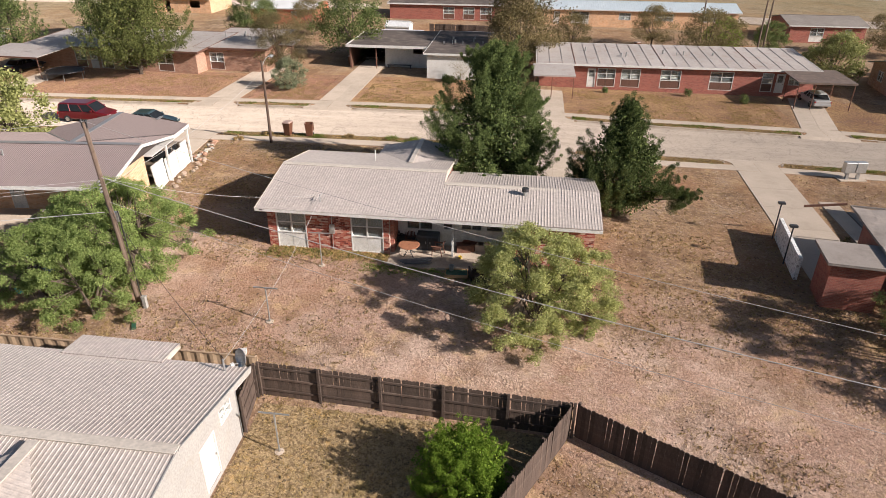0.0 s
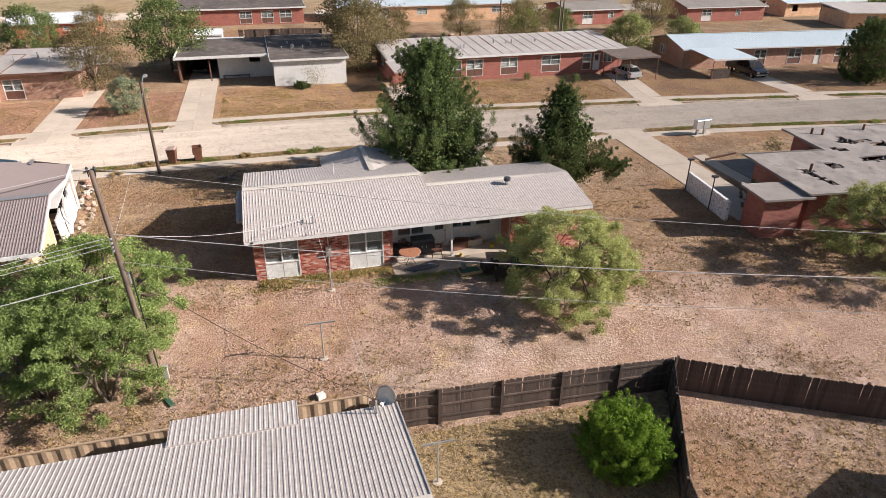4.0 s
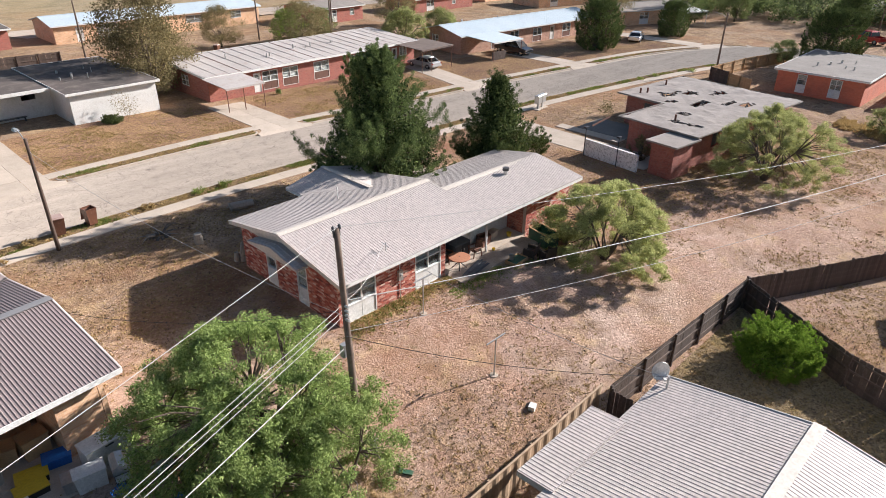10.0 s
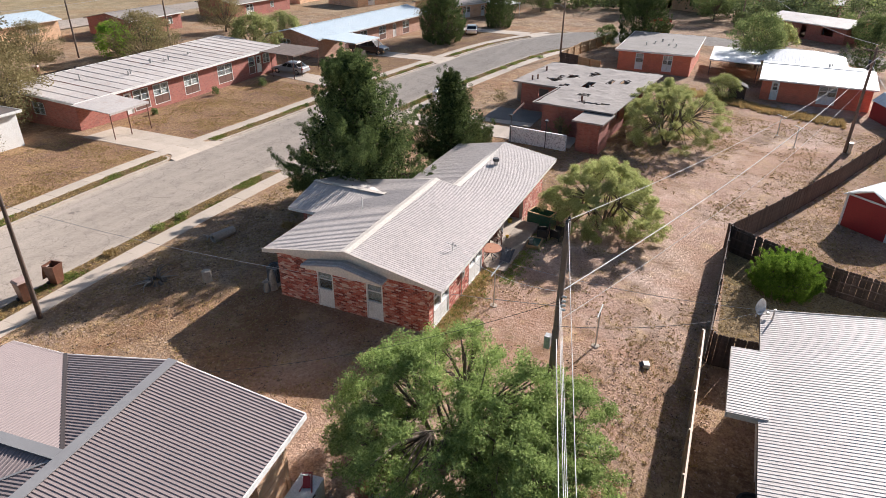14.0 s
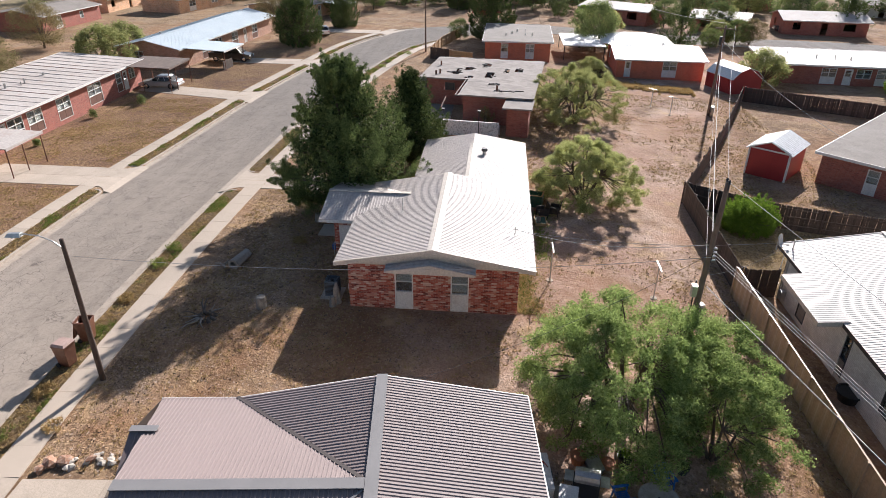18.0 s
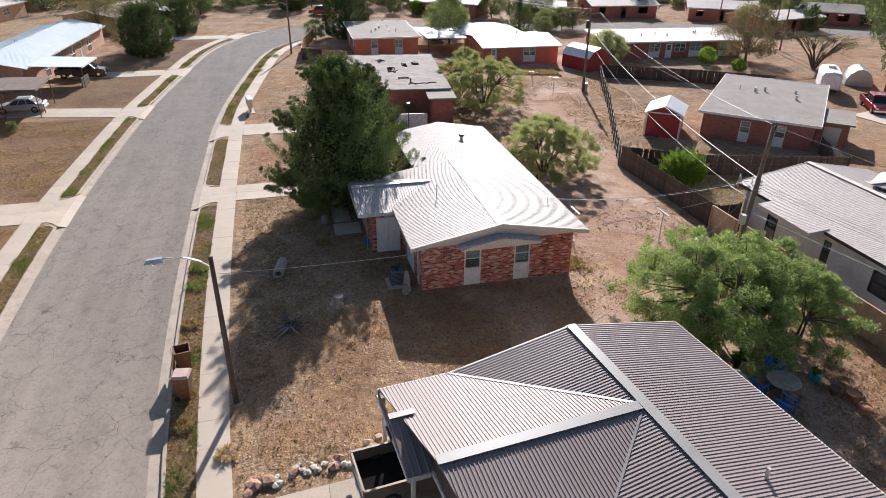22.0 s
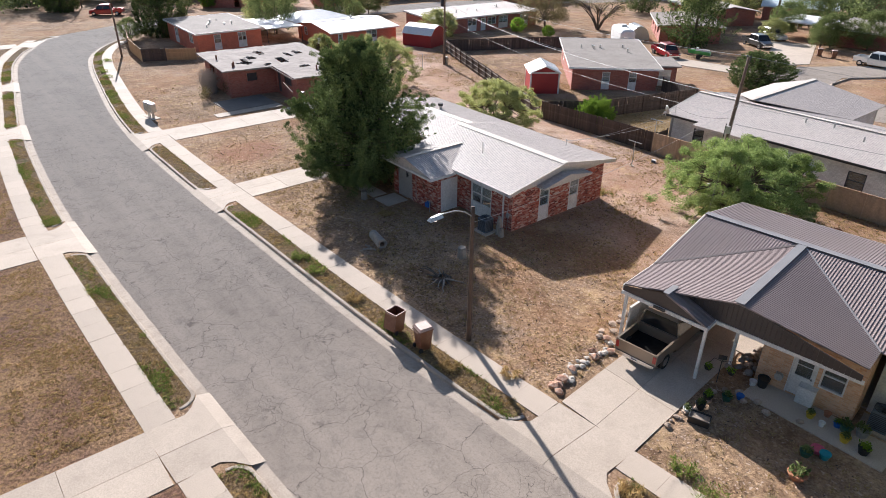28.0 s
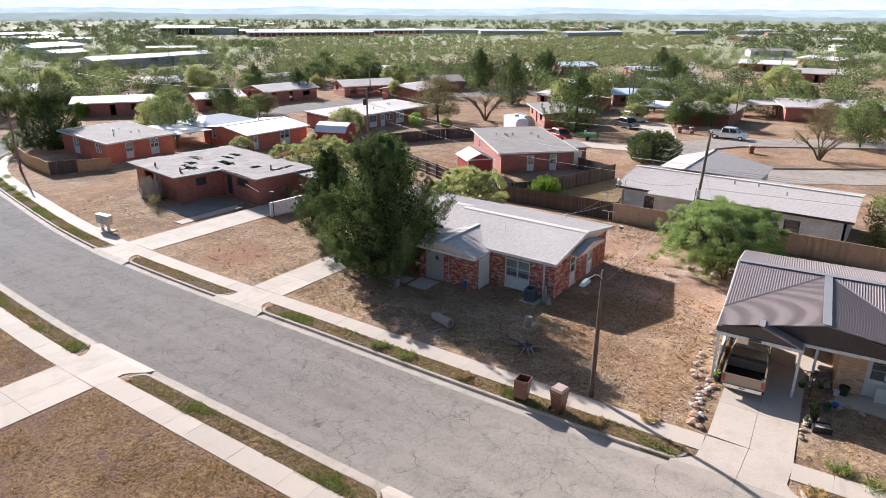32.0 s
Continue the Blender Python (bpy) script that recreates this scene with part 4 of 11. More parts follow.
def airy_tree(name, label, m, seed, height, radius, leaf, clumps=160, per=80, size=0.2, clump=0.6, low=0.22, stems=4, category="tree", aspect=0.34, base=0.13, gap=0.35):
    """A many-stemmed tree with a domed, lumpy crown of feathery clumps on thin curved limbs."""
    g = random.Random(seed)
    t = thing(name, label, category, m)
    wood = Mesh()
    forks = []
    for i in range(stems):
        a = 2 * math.pi * (i + g.uniform(-0.2, 0.2)) / stems
        k = radius * g.uniform(0.22, 0.4)
        tip = Vector((k * math.cos(a), k * math.sin(a), height * g.uniform(0.38, 0.52)))
        mid = tip * 0.5 + Vector((g.gauss(0, 0.12), g.gauss(0, 0.12), -0.1))
        wood.tube([(0.08 * math.cos(a), 0.08 * math.sin(a), -0.15), mid, tip], base, 7, 0.5)
        forks.append(tip)
    cs, rs = [], []
    for i in range(clumps):
        if len(cs) >= clumps:
            break
        a, u = g.uniform(0, 2 * math.pi), g.random()
        lump = 1 + 0.16 * math.sin(3 * a + seed) + 0.12 * math.sin(5 * a + 2 * seed + 4 * u)
        prof = math.sqrt(max(0.03, 1 - ((u - 0.3) / 0.72) ** 2))
        r = radius * prof * lump * (0.3 + 0.7 * g.random() ** 0.45)
        z = height * (low + (0.94 - low) * u) * (1 + 0.05 * math.sin(4 * a))
        c = Vector((r * math.cos(a), r * math.sin(a), z))
        if noise.noise(c * 0.8 + Vector((seed, 0, 0))) < -gap:
            continue
        # a head of several small sprays, those above and outside the largest
        for k in range(3):
            d = Vector((g.gauss(0, 1), g.gauss(0, 1), g.gauss(0.25, 0.6))).normalized()
            cs.append(tuple(c + d * clump * g.uniform(0.15, 0.7)))
            rs.append(clump * g.uniform(0.4, 0.75))
        if len(cs) % 2 == 0:
            f = min(forks, key=lambda q: (q - c).length)
            mid = f.lerp(c, 0.5) + Vector((g.gauss(0, 0.15), g.gauss(0, 0.15), g.uniform(0.0, 0.25)))
            wood.tube([f, mid, c], base * 0.42, 5, 0.2)
    part("trunk", wood, BARK, t)
    part("crown", leaf_cloud("crown", cs, rs, per, size, seed, 0.72, aspect), leaf, t)
    return t


def cedar(name, label, m, seed, height, radius, tufts=300, per=120, size=0.2, taper=0.7, low=0.9, category="tree", leaf=None, lobes=(), big=0.6, egg=False):
    """Dense dark juniper: flame-shaped tufts, each set apart from the next, in ragged tiers round a stem."""
    g = random.Random(seed)
    t = thing(name, label, category, m)
    tr = Mesh()
    tr.tube([(0, 0, -0.15), (0.05, 0.03, height * 0.3), (0.1, 0.05, height * 0.7)], 0.26, 8, 0.35)
    cs, rs, inner = [], [], []

    def flame(foot, way, length):
        """One tuft: balls of foliage that grow smaller towards a raised tip."""
        for k in range(6):
            v = k / 5
            q = foot + way * length * v + Vector((0, 0, 0.22 * length * v * v)) + Vector((g.gauss(0, 1), g.gauss(0, 1), g.gauss(0, 1))) * length * 0.07
            cs.append(tuple(q))
            rs.append(length * (0.32 - 0.17 * v) * g.uniform(0.85, 1.15))

    def outline(u):
        if egg:
            return math.sqrt(max(0.02, 1 - ((u - 0.4) / 0.64) ** 2))
        return min(1.0, 1.4 * (1 - u) ** (taper + 0.2)) * min(1.0, 0.62 + 1.9 * u) + 0.03

    for i in range(tufts // 5):
        u = g.random() ** 1.2
        a, k = g.uniform(0, 2 * math.pi), g.uniform(0.05, 0.85 if egg else 0.74) ** 0.8
        inner.append((radius * outline(u) * k * math.cos(a), radius * outline(u) * k * math.sin(a), low + (height - low - big * 1.2) * u))
    n = tufts // 6
    for i in range(n):
        u = g.random() ** 1.15 if i > n // 12 else g.uniform(0.86, 1.0)
        z = low + (height - low - big * 0.9) * u
        a = g.uniform(0, 2 * math.pi)
        ragged = 1 + (0.1 if egg else 0.6) * noise.noise(Vector((math.cos(a) * 1.6, math.sin(a) * 1.6, u * 4.5 + seed))) + g.gauss(0, 0.05)
        r = radius * outline(u) * ragged * (0.6 + 0.4 * g.random() ** (0.12 if egg else 0.3))
        length = big * g.uniform(0.75, 1.35)
        way = Vector((math.cos(a + g.gauss(0, 0.35)), math.sin(a + g.gauss(0, 0.35)), 0.55 + 1.0 * u + g.gauss(0, 0.2))).normalized()
        foot = Vector((r * math.cos(a), r * math.sin(a), z)) - way * length * 0.7
        flame(foot, way, length)
        if i % 2 == 0:
            tr.cyl((0.05, 0.02, max(0.4, z - 0.4 * r)), tuple(foot), 0.05, 0.015, 5, False)
    for lx, ly, lz, lr in lobes:
        tr.cyl((0, 0, lz * 0.6), (lx, ly, lz), 0.09, 0.03, 6, False)
        for _ in range(int(14 * lr)):
            d = Vector((g.gauss(0, 1), g.gauss(0, 1), g.gauss(0, 0.6))).normalized() * lr * g.random() ** 0.5
            way = Vector((d.x + lx * 0.4, d.y + ly * 0.4, 0.5)).normalized()
            flame(Vector((lx, ly, lz)) + d * 0.8 - way * 0.3 * big, way, big * g.uniform(0.6, 1.0))
    part("trunk", tr, BARK, t)
    part("inner_foliage", leaf_cloud("inner_foliage", inner, [big * 0.75] * len(inner), min(100, per), max(0.17 * big, size), seed + 1, 1.0, 0.6), leaf or LEAF_CEDAR, t)
    part("crown", leaf_cloud("crown", cs, rs, per, size, seed, 1.0, 0.24, 1.1), leaf or LEAF_CEDAR, t)
    return t


def round_tree(name, label, m, seed, height, radius, leaf, per=36, size=0.4, n=70, bole=0.3, category="tree", base=0.2):
    """A broad crown of clumps on a forked trunk, for trees further off."""
    g = random.Random(seed)
    t = thing(name, label, category, m)
    tr = Mesh()
    tr.cyl((0, 0, -0.1), (0.1, 0, height * bole), base, base * 0.75, 7)
    cs, rs = [], []
    for i in range(n):
        a, u = g.uniform(0, 2 * math.pi), g.random()
        z = height * (bole * 0.75 + (1 - bole * 0.75) * u)
        r = radius * math.sqrt(max(0.05, 1 - (2 * u - 0.85) ** 2 * 0.8)) * (0.35 + 0.65 * g.random() ** 0.5) * (1 + 0.2 * math.sin(3 * a + seed))
        cs.append((r * math.cos(a), r * math.sin(a), min(z, height * 0.97)))
        rs.append(radius * g.uniform(0.16, 0.34))
        if i % 4 == 0:
            tr.cyl((0.08, 0, height * bole * 0.9), cs[-1], base * 0.35, 0.02, 5, False)
    part("trunk", tr, BARK, t)
    part("crown", leaf_cloud("crown", cs, rs, per, size, seed, 0.85, 0.75), leaf, t)
    return t


# ---- ground, street and pavements ----
def spread(lo, hi, step, far):
    """Grid lines: even near the middle, wider and wider out to the horizon."""
    out = list(np.arange(lo, hi + 1e-6, step))
    d, k = step, hi
    while k < far:
        d *= 1.35
        k += d
        out.append(k)
    d, k = step, lo
    while k > -far:
        d *= 1.35
        k -= d
        out.insert(0, k)
    return out


def ground_sheet():
    xs = spread(-72, 110, 1.6, 4600)
    south = [-d for d in spread(0, 72, 1.6, 4600) if d > 0.5]
    rows = sorted(south) + [-0.5, -0.02]
    north = [d for d in spread(0, 72, 1.6, 4600) if d > 0.5]
    vs, fs = [], []
    for x in xs:
        ks, kn, dr = kerb_s(x), kerb_n(x), road_drop(x)
        line = [(ks + d, 0.0) for d in rows] + [(ks + 0.02, -dr - 0.06), ((ks + kn) / 2, -dr - 0.06), (kn - 0.02, -dr - 0.06), (kn + 0.02, 0.0), (kn + 0.5, 0.0)] + [(kn + d, 0.0) for d in sorted(north)]
        vs += [(x, y, gz(x, y) + z) for y, z in line]
    k = len(vs) // len(xs)
    fs = [(i * k + j, (i + 1) * k + j, (i + 1) * k + j + 1, i * k + j + 1) for i in range(len(xs) - 1) for j in range(k - 1)]
    me = Mesh()
    me.v, me.f = vs, fs
    return single("ground", me, GROUND, "dry tan soil with straw-coloured grass", "ground", kind="structure", smooth=False)


ground_sheet()


def sweep(name, pts, prof, material, parent=None, drop=None):
    """A strip swept along points on the ground; prof is (offset to the left, height above ground)."""
    vs, k = [], len(prof)
    for i, (x, y) in enumerate(pts):
        a, b = pts[max(0, i - 1)], pts[min(len(pts) - 1, i + 1)]
        d = Vector((b[0] - a[0], b[1] - a[1])).normalized()
        for o, z in prof:
            vs.append((x - d.y * o, y + d.x * o, gz(x, y) + (z if z > -0.05 or drop is None else z + DROP - drop(x))))
    fs = [(i * k + j, (i + 1) * k + j, (i + 1) * k + j + 1, i * k + j + 1) for i in range(len(pts) - 1) for j in range(k - 1)]
    me = Mesh()
    me.v, me.f = vs, [tuple(reversed(f)) for f in fs]
    me.f += [tuple(range(k)), tuple(range(len(vs) - 1, len(vs) - k - 1, -1))] if k > 4 else []
    return part(name, me, material, parent)


def road_strip(name, centre, half, dz, label):
    me = Mesh()
    vs = []
    for i, (x, y) in enumerate(centre):
        a, b = centre[max(0, i - 1)], centre[min(len(centre) - 1, i + 1)]
        d = Vector((b[0] - a[0], b[1] - a[1])).normalized()
        for o in (-half, 0, half):
            px, py = x - d.y * o, y + d.x * o
            vs.append((px, py, gz(px, py) + dz + (0.03 if o == 0 else 0)))
    me.v = vs
    me.f = [(3 * i + j, 3 * i + 3 + j, 3 * i + 4 + j, 3 * i + 1 + j)[::-1] for i in range(len(centre) - 1) for j in range(2)]
    me.f = [f[::-1] if (Vector(me.v[f[1]]) - Vector(me.v[f[0]])).cross(Vector(me.v[f[2]]) - Vector(me.v[f[0]])).z < 0 else f for f in me.f]
    return tagged(part(name, me, ASPHALT), label, "road", kind="structure")


street = Mesh()
xs = [-140 + 2 * i for i in range(111)]
for x in xs:
    ks, kn = kerb_s(x) + 0.03, kerb_n(x) - 0.03
    for s in (0, 0.25, 0.5, 0.75, 1):
        y = ks + (kn - ks) * s
        street.v.append((x, y, gz(x, y) - road_drop(x) + 0.05 * (1 - (2 * s - 1) ** 2) + 0.005))
street.f = [(5 * i + j, 5 * i + 5 + j, 5 * i + 6 + j, 5 * i + 1 + j) for i in range(len(xs) - 1) for j in range(4)]
tagged(part("road", street, ASPHALT), "pale cracked asphalt street", "road", kind="structure")
# the street bends south beyond the bare brick house, and two more lie further off
road_strip("road", [(74.5, 41), (78.2, 34), (79.3, 25), (77.8, 12), (75.2, -3), (72.2, -25), (66.5, -42), (58, -58), (50, -76)], 4.4, 0.03, "pale asphalt street beyond the bend")
road_strip("road", [(-140, -106), (-60, -58.5), (-29, -40.5), (-19, -34.5), (-10, -29), (-5.2, -23), (-5.6, -17), (-9, -10.6), (-14.5, -7.6), (-20, -9.5), (-32, -17), (-60, -34), (-140, -82)], 3.5, 0.03, "pale asphalt back street looping round an island")
isle = Mesh().tube([(x, y, gz(x, y) + 0.06) for x, y in [(-60, -39.6), (-30, -21.4), (-20.4, -14.6), (-15.6, -11.6), (-12.4, -11.9), (-10.2, -14.2), (-9.1, -17.5), (-9.2, -22), (-11.8, -25.9), (-19, -30.3), (-29, -36.2), (-60, -54.2)]], 0.13, 6)
tagged(part("kerb", isle, KERB), "rounded concrete kerb of the bare island", "kerb", kind="structure")
for poly in ([(1.0, -22.5), (-2.2, -27.0), (3.8, -42.6), (9.8, -40.4)], [(-2.4, -18.5), (-2.0, -14.6), (12.5, -13.4), (13.5, -17.4)]):
    tagged(part("driveway", Mesh().prism(poly[::-1], lambda x, y: gz(x, y) - 0.08, lambda x, y: gz(x, y) + 0.045), CONCRETE), "pale concrete driveway off the back street", "driveway", kind="structure")
road_strip("road", [(-120, -70), (-40, -86), (-5, -98), (25, -125), (40, -170), (58, -230), (110, -330), (260, -420)], 5.5, 0.04, "asphalt road curving through the scrub")
road_strip("road", [(-140, 131), (-40, 132), (60, 129), (150, 126)], 4.3, 0.03, "pale asphalt street behind the houses")

S_GAPS = [(-62, -58), (-47, -43), (-30.9, -26.6), (0.2, 3.95), (16.2, 20.5)]
N_GAPS = [(-58, -54), (-33.6, -29.4), (-21.8, -17.8), (-0.9, 4.1), (25.2, 29.2), (43.6, 47.6), (69, 73)]
KERB_PROF = [(-0.52, -0.118), (-0.03, -0.108), (0.0, 0.02), (0.03, 0.035), (0.15, 0.035), (0.15, -0.25), (-0.52, -0.3)]


def kerb_run(x0, x1, edge, side):
    """A kerb with its gutter from x0 to x1; the ends curl into the verge beside a driveway."""
    R = 0.8
    pts = []
    for i in range(7):
        a = math.pi / 2 * (1 - i / 6)
        pts.append((x0 + R - R * math.sin(a), edge(x0) + side * R * (1 - math.cos(a))))
    n = max(2, int((x1 - x0) / 2))
    pts += [(x0 + R + (x1 - x0 - 2 * R) * i / n, edge(x0 + R + (x1 - x0 - 2 * R) * i / n)) for i in range(1, n)]
    for i in range(7):
        a = math.pi / 2 * i / 6
        pts.append((x1 - R + R * math.sin(a), edge(x1) + side * R * (1 - math.cos(a))))
    if side < 0:
        pts.reverse()
    ob = sweep("kerb", pts, KERB_PROF, KERB, None, road_drop)
    return tagged(ob, "worn concrete kerb and gutter beside the verge", "kerb", kind="structure")


def patch(name, x0, x1, lo, hi, dz, material, label, category, step=1.5, rows=4):
    me = Mesh()
    n = max(2, int((x1 - x0) / step))
    for i in range(n + 1):
        x = x0 + (x1 - x0) * i / n
        a, b = lo(x), hi(x)
        me.v += [(x, a + (b - a) * j / rows, gz(x, a + (b - a) * j / rows) + dz) for j in range(rows + 1)]
    k = rows + 1
    me.f = [(i * k + j, (i + 1) * k + j, (i + 1) * k + j + 1, i * k + j + 1) for i in range(n) for j in range(rows)]
    return tagged(part(name, me, material), label, category, kind="structure")


def runs(gaps, x0, x1):
    edges = [x0] + [g for pair in gaps for g in pair] + [x1]
    return [(a, b) for a, b in zip(edges[::2], edges[1::2]) if b - a > 1]


for a, b in runs(S_GAPS, -80, 70):
    kerb_run(a, b, kerb_s, -1)
    patch("verge", a + 0.3, b - 0.3, lambda x: kerb_s(x) - 1.21, lambda x: kerb_s(x) - 0.12, 0.014, VERGE, "verge of straw and green grass between kerb and pavement", "grass")
for a, b in runs(N_GAPS, -80, 76):
    kerb_run(a, b, kerb_n, 1)
    patch("verge", a + 0.3, b - 0.3, lambda x: kerb_n(x) + 0.12, lambda x: kerb_n(x) + 1.15, 0.014, VERGE, "verge of straw and green grass between kerb and pavement", "grass")
for a, b in [(-54.4, -33.2), (-29.8, -21.4), (-18.2, -0.4), (3.6, 25.6), (29.0, 44.0), (47.2, 69.4)]:
    patch("lawn", a + 0.01, b - 0.01, lambda x: kerb_n(x) + 2.33, lambda x: kerb_n(x) + 13.5, 0.012, LAWN if b < -20 else LAWN_PALE, "brown dry front lawn" if b < -20 else "straw-coloured dry front lawn", "lawn", 2.0, 6)
patch("lawn", -10.2, 2.3, lambda x: 3.0 if x < -3.7 else 3.0 + (x + 3.7) * 3.548 if x < -0.6 else 14.0 + (x + 0.6) * 1.869, lambda x: 19.62, 0.012, LAWN_YARD, "yellow dry grass of a fenced back yard", "lawn", 1.0, 12)


def slab_row(parent, x0, x1, mid, width, length=1.52):
    """Paving slabs laid end to end, each tipped to the ground."""
    length = (x1 - x0) / max(1, round((x1 - x0) / length)) / math.cos(math.atan2(mid(x1) - mid(x0), x1 - x0))
    me = Mesh().box(-length / 2 + 0.005, -width / 2, -0.09, length / 2 - 0.005, width / 2, 0).data("slab")
    me.materials.append(CONCRETE)
    x = x0 + length / 2
    while x < x1 - 0.3:
        y = mid(x)
        ob = new("slab", me)
        ob.parent = parent
        yaw = math.degrees(math.atan2(mid(x + 0.5) - mid(x - 0.5), 1))
        tilt = math.degrees(math.atan2(gz(x + 0.7, y) - gz(x - 0.7, y), 1.4))
        ob.matrix_basis = pose(x, y, gz(x, y) + 0.035 + rng.uniform(-0.004, 0.006), rng.uniform(-0.3, 0.3), -tilt, yaw + rng.uniform(-0.2, 0.2))
        x += length * math.cos(radians(yaw))


pav_s = thing("pavement_south", "pale concrete pavement of jointed slabs", "pavement", kind="structure")
for a, b in runs([(-30.4, -26.9), (0.6, 3.7), (16.7, 20.2)], -78, 66):
    slab_row(pav_s, a, b, lambda x: kerb_s(x) - 1.82, 1.2)
pav_n = thing("pavement_north", "pale concrete pavement of jointed slabs", "pavement", kind="structure")
for a, b in runs([(-57.6, -54.4), (-33.2, -29.8), (-21.4, -18.2), (-0.4, 3.6), (25.6, 28.9), (44.0, 47.2), (69.4, 72.6)], -78, 74):
    slab_row(pav_n, a, b, lambda x: kerb_n(x) + 1.73, 1.18)


def driveway(label, x0, x1, edge, side, far, cols=2, row=3.0, shift=0.0, start=2.45):
    """An apron across the verge, then slabs as far as y = far; shift moves the far end in x."""
    t = thing("driveway", label, "driveway", kind="structure")
    e = edge((x0 + x1) / 2)
    fl = 0.85
    lines = [(-0.52, -0.115, fl), (0.0, 0.022, fl), (0.45, 0.028, 0.25), (0.8, 0.03, 0.0), (1.22, 0.034, 0.0), (start - 0.012, 0.036, 0.0)]
    for k in (0, 1):
        mid = (x0 + x1) / 2
        u = [(x0, mid - 0.01), (mid + 0.01, x1)][k]
        vs = []
        for o, z, w in lines:
            xa, xb = u[0] - (w if k == 0 else 0), u[1] + (w if k else 0)
            for x in (xa, xb):
                y = edge(x) + side * o
                vs.append((x, y, gz(x, y) + (z if z > -0.05 else z + DROP - road_drop(x))))
        fs = [(2 * i, 2 * i + 1, 2 * i + 3, 2 * i + 2) if side > 0 else (2 * i, 2 * i + 2, 2 * i + 3, 2 * i + 1) for i in range(len(lines) - 1)]
        a = Mesh().add(vs, fs)
        a.add([(p[0], p[1], p[2] - 0.12) for p in vs], [])
        part("apron", a, CONCRETE, t)
    y0 = e + side * start
    n = max(1, round(abs(far - y0) / row))
    for i in range(n):
        for c in range(cols):
            ya, yb = y0 + (far - y0) * i / n, y0 + (far - y0) * (i + 1) / n
            xa, xb = x0 + (x1 - x0) * c / cols, x0 + (x1 - x0) * (c + 1) / cols
            sa, sb = shift * i / n, shift * (i + 1) / n
            g = 0.008
            ya, yb = ya + side * g, yb - side * g
            poly = [(xa + g + sa, ya), (xb - g + sa, ya), (xb - g + sb, yb), (xa + g + sb, yb)]
            if side < 0:
                poly.reverse()
            part("slab", Mesh().prism(poly, lambda x, y: gz(x, y) - 0.08, lambda x, y: gz(x, y) + 0.036), CONCRETE, t)
    return t


driveway("pale concrete driveway with a cracked joint by the carport", -30.4, -26.9, kerb_s, -1, 37.5, 2, 2.9, 1.0)
driveway("pale concrete driveway under the juniper", 0.6, 3.7, kerb_s, -1, 39.5)
driveway("pale concrete driveway of the bare brick house", 16.7, 20.2, kerb_s, -1, 33.2, 1, 3.2, -0.4)
driveway("pale concrete driveway to the white carport", -21.4, -18.2, kerb_n, 1, 88.0, start=2.36)
driveway("pale concrete driveway", -33.2, -29.8, kerb_n, 1, 77.0, start=2.36)
driveway("pale concrete driveway of the brick duplex", -0.4, 3.6, kerb_n, 1, 72.6, start=2.36)
driveway("pale concrete driveway with a silver car", 25.6, 28.9, kerb_n, 1, 74.4, 2, 3.0, 2.4, 2.36)
driveway("pale concrete driveway", 44.0, 47.2, kerb_n, 1, 71.0, start=2.36)
driveway("pale concrete driveway", 69.4, 72.6, kerb_n, 1, 68.0, start=2.36)
driveway("pale concrete driveway", -57.6, -54.4, kerb_n, 1, 72.0, start=2.36)


def path_slab(x0, y0, x1, y1, label, material=None):
    me = Mesh().prism([(x0, y0), (x1, y0), (x1, y1), (x0, y1)], lambda x, y: gz(x, y) - 0.08, lambda x, y: gz(x, y) + 0.05)
    return tagged(part("path_slab", me, material or CONCRETE), label, "path", kind="structure")


path_slab(20.8, 38.2, 22.0, 45.0, "narrow concrete path to the bare brick house")
path_slab(22.1, 38.2, 26.2, 43.4, "grey concrete front terrace", surface("grey_terrace", (0.20, 0.17, 0.145), (0.26, 0.225, 0.19), 0.9, big=0.6, small=16))
path_slab(-6.8, 42.75, -5.2, 44.4, "concrete doorstep")
path_slab(-4.9, 43.2, 0.6, 44.3, "concrete path from door to driveway")
path_slab(-36.5, 42.0, -31.2, 43.6, "grey concrete path by the front door")


# ---- the red brick house ----
def brick_piece_material(source):
    """Single bricks: each object or island of its own tone, with speckle and pale smears."""
    m, n, l, p = nodes_of("single_brick")
    rnd = n.new("ShaderNodeObjectInfo").outputs["Random"] if source == "object" else n.new("ShaderNodeNewGeometry").outputs["Random Per Island"]
    cr = n.new("ShaderNodeValToRGB")
    l.new(rnd, cr.inputs[0])
    tones = [(0.0, (0.14, 0.032, 0.024)), (0.22, (0.30, 0.062, 0.042)), (0.48, (0.42, 0.105, 0.066)), (0.7, (0.47, 0.175, 0.12)), (0.86, (0.54, 0.31, 0.235)), (1.0, (0.60, 0.44, 0.35))]
    while len(cr.color_ramp.elements) < len(tones):
        cr.color_ramp.elements.new(0.5)
    for e, (k, c) in zip(cr.color_ramp.elements, tones):
        e.position, e.color = k, rgb(c)
    pos = n.new("ShaderNodeNewGeometry").outputs["Position"]
    c = mixer(n, l, ramp(n, l, noise_tex(n, l, pos, 2.2, 5, 0.7), 0.5, 0.75), cr.outputs[0], mixer(n, l, 0.4, cr.outputs[0], (0.56, 0.42, 0.34)))
    c = mixer(n, l, ramp(n, l, noise_tex(n, l, pos, 40, 3), 0.45, 0.75), c, mixer(n, l, 0.3, c, (0.05, 0.02, 0.015)))
    l.new(c, p.inputs["Base Color"])
    p.inputs["Roughness"].default_value = 0.88
    return m


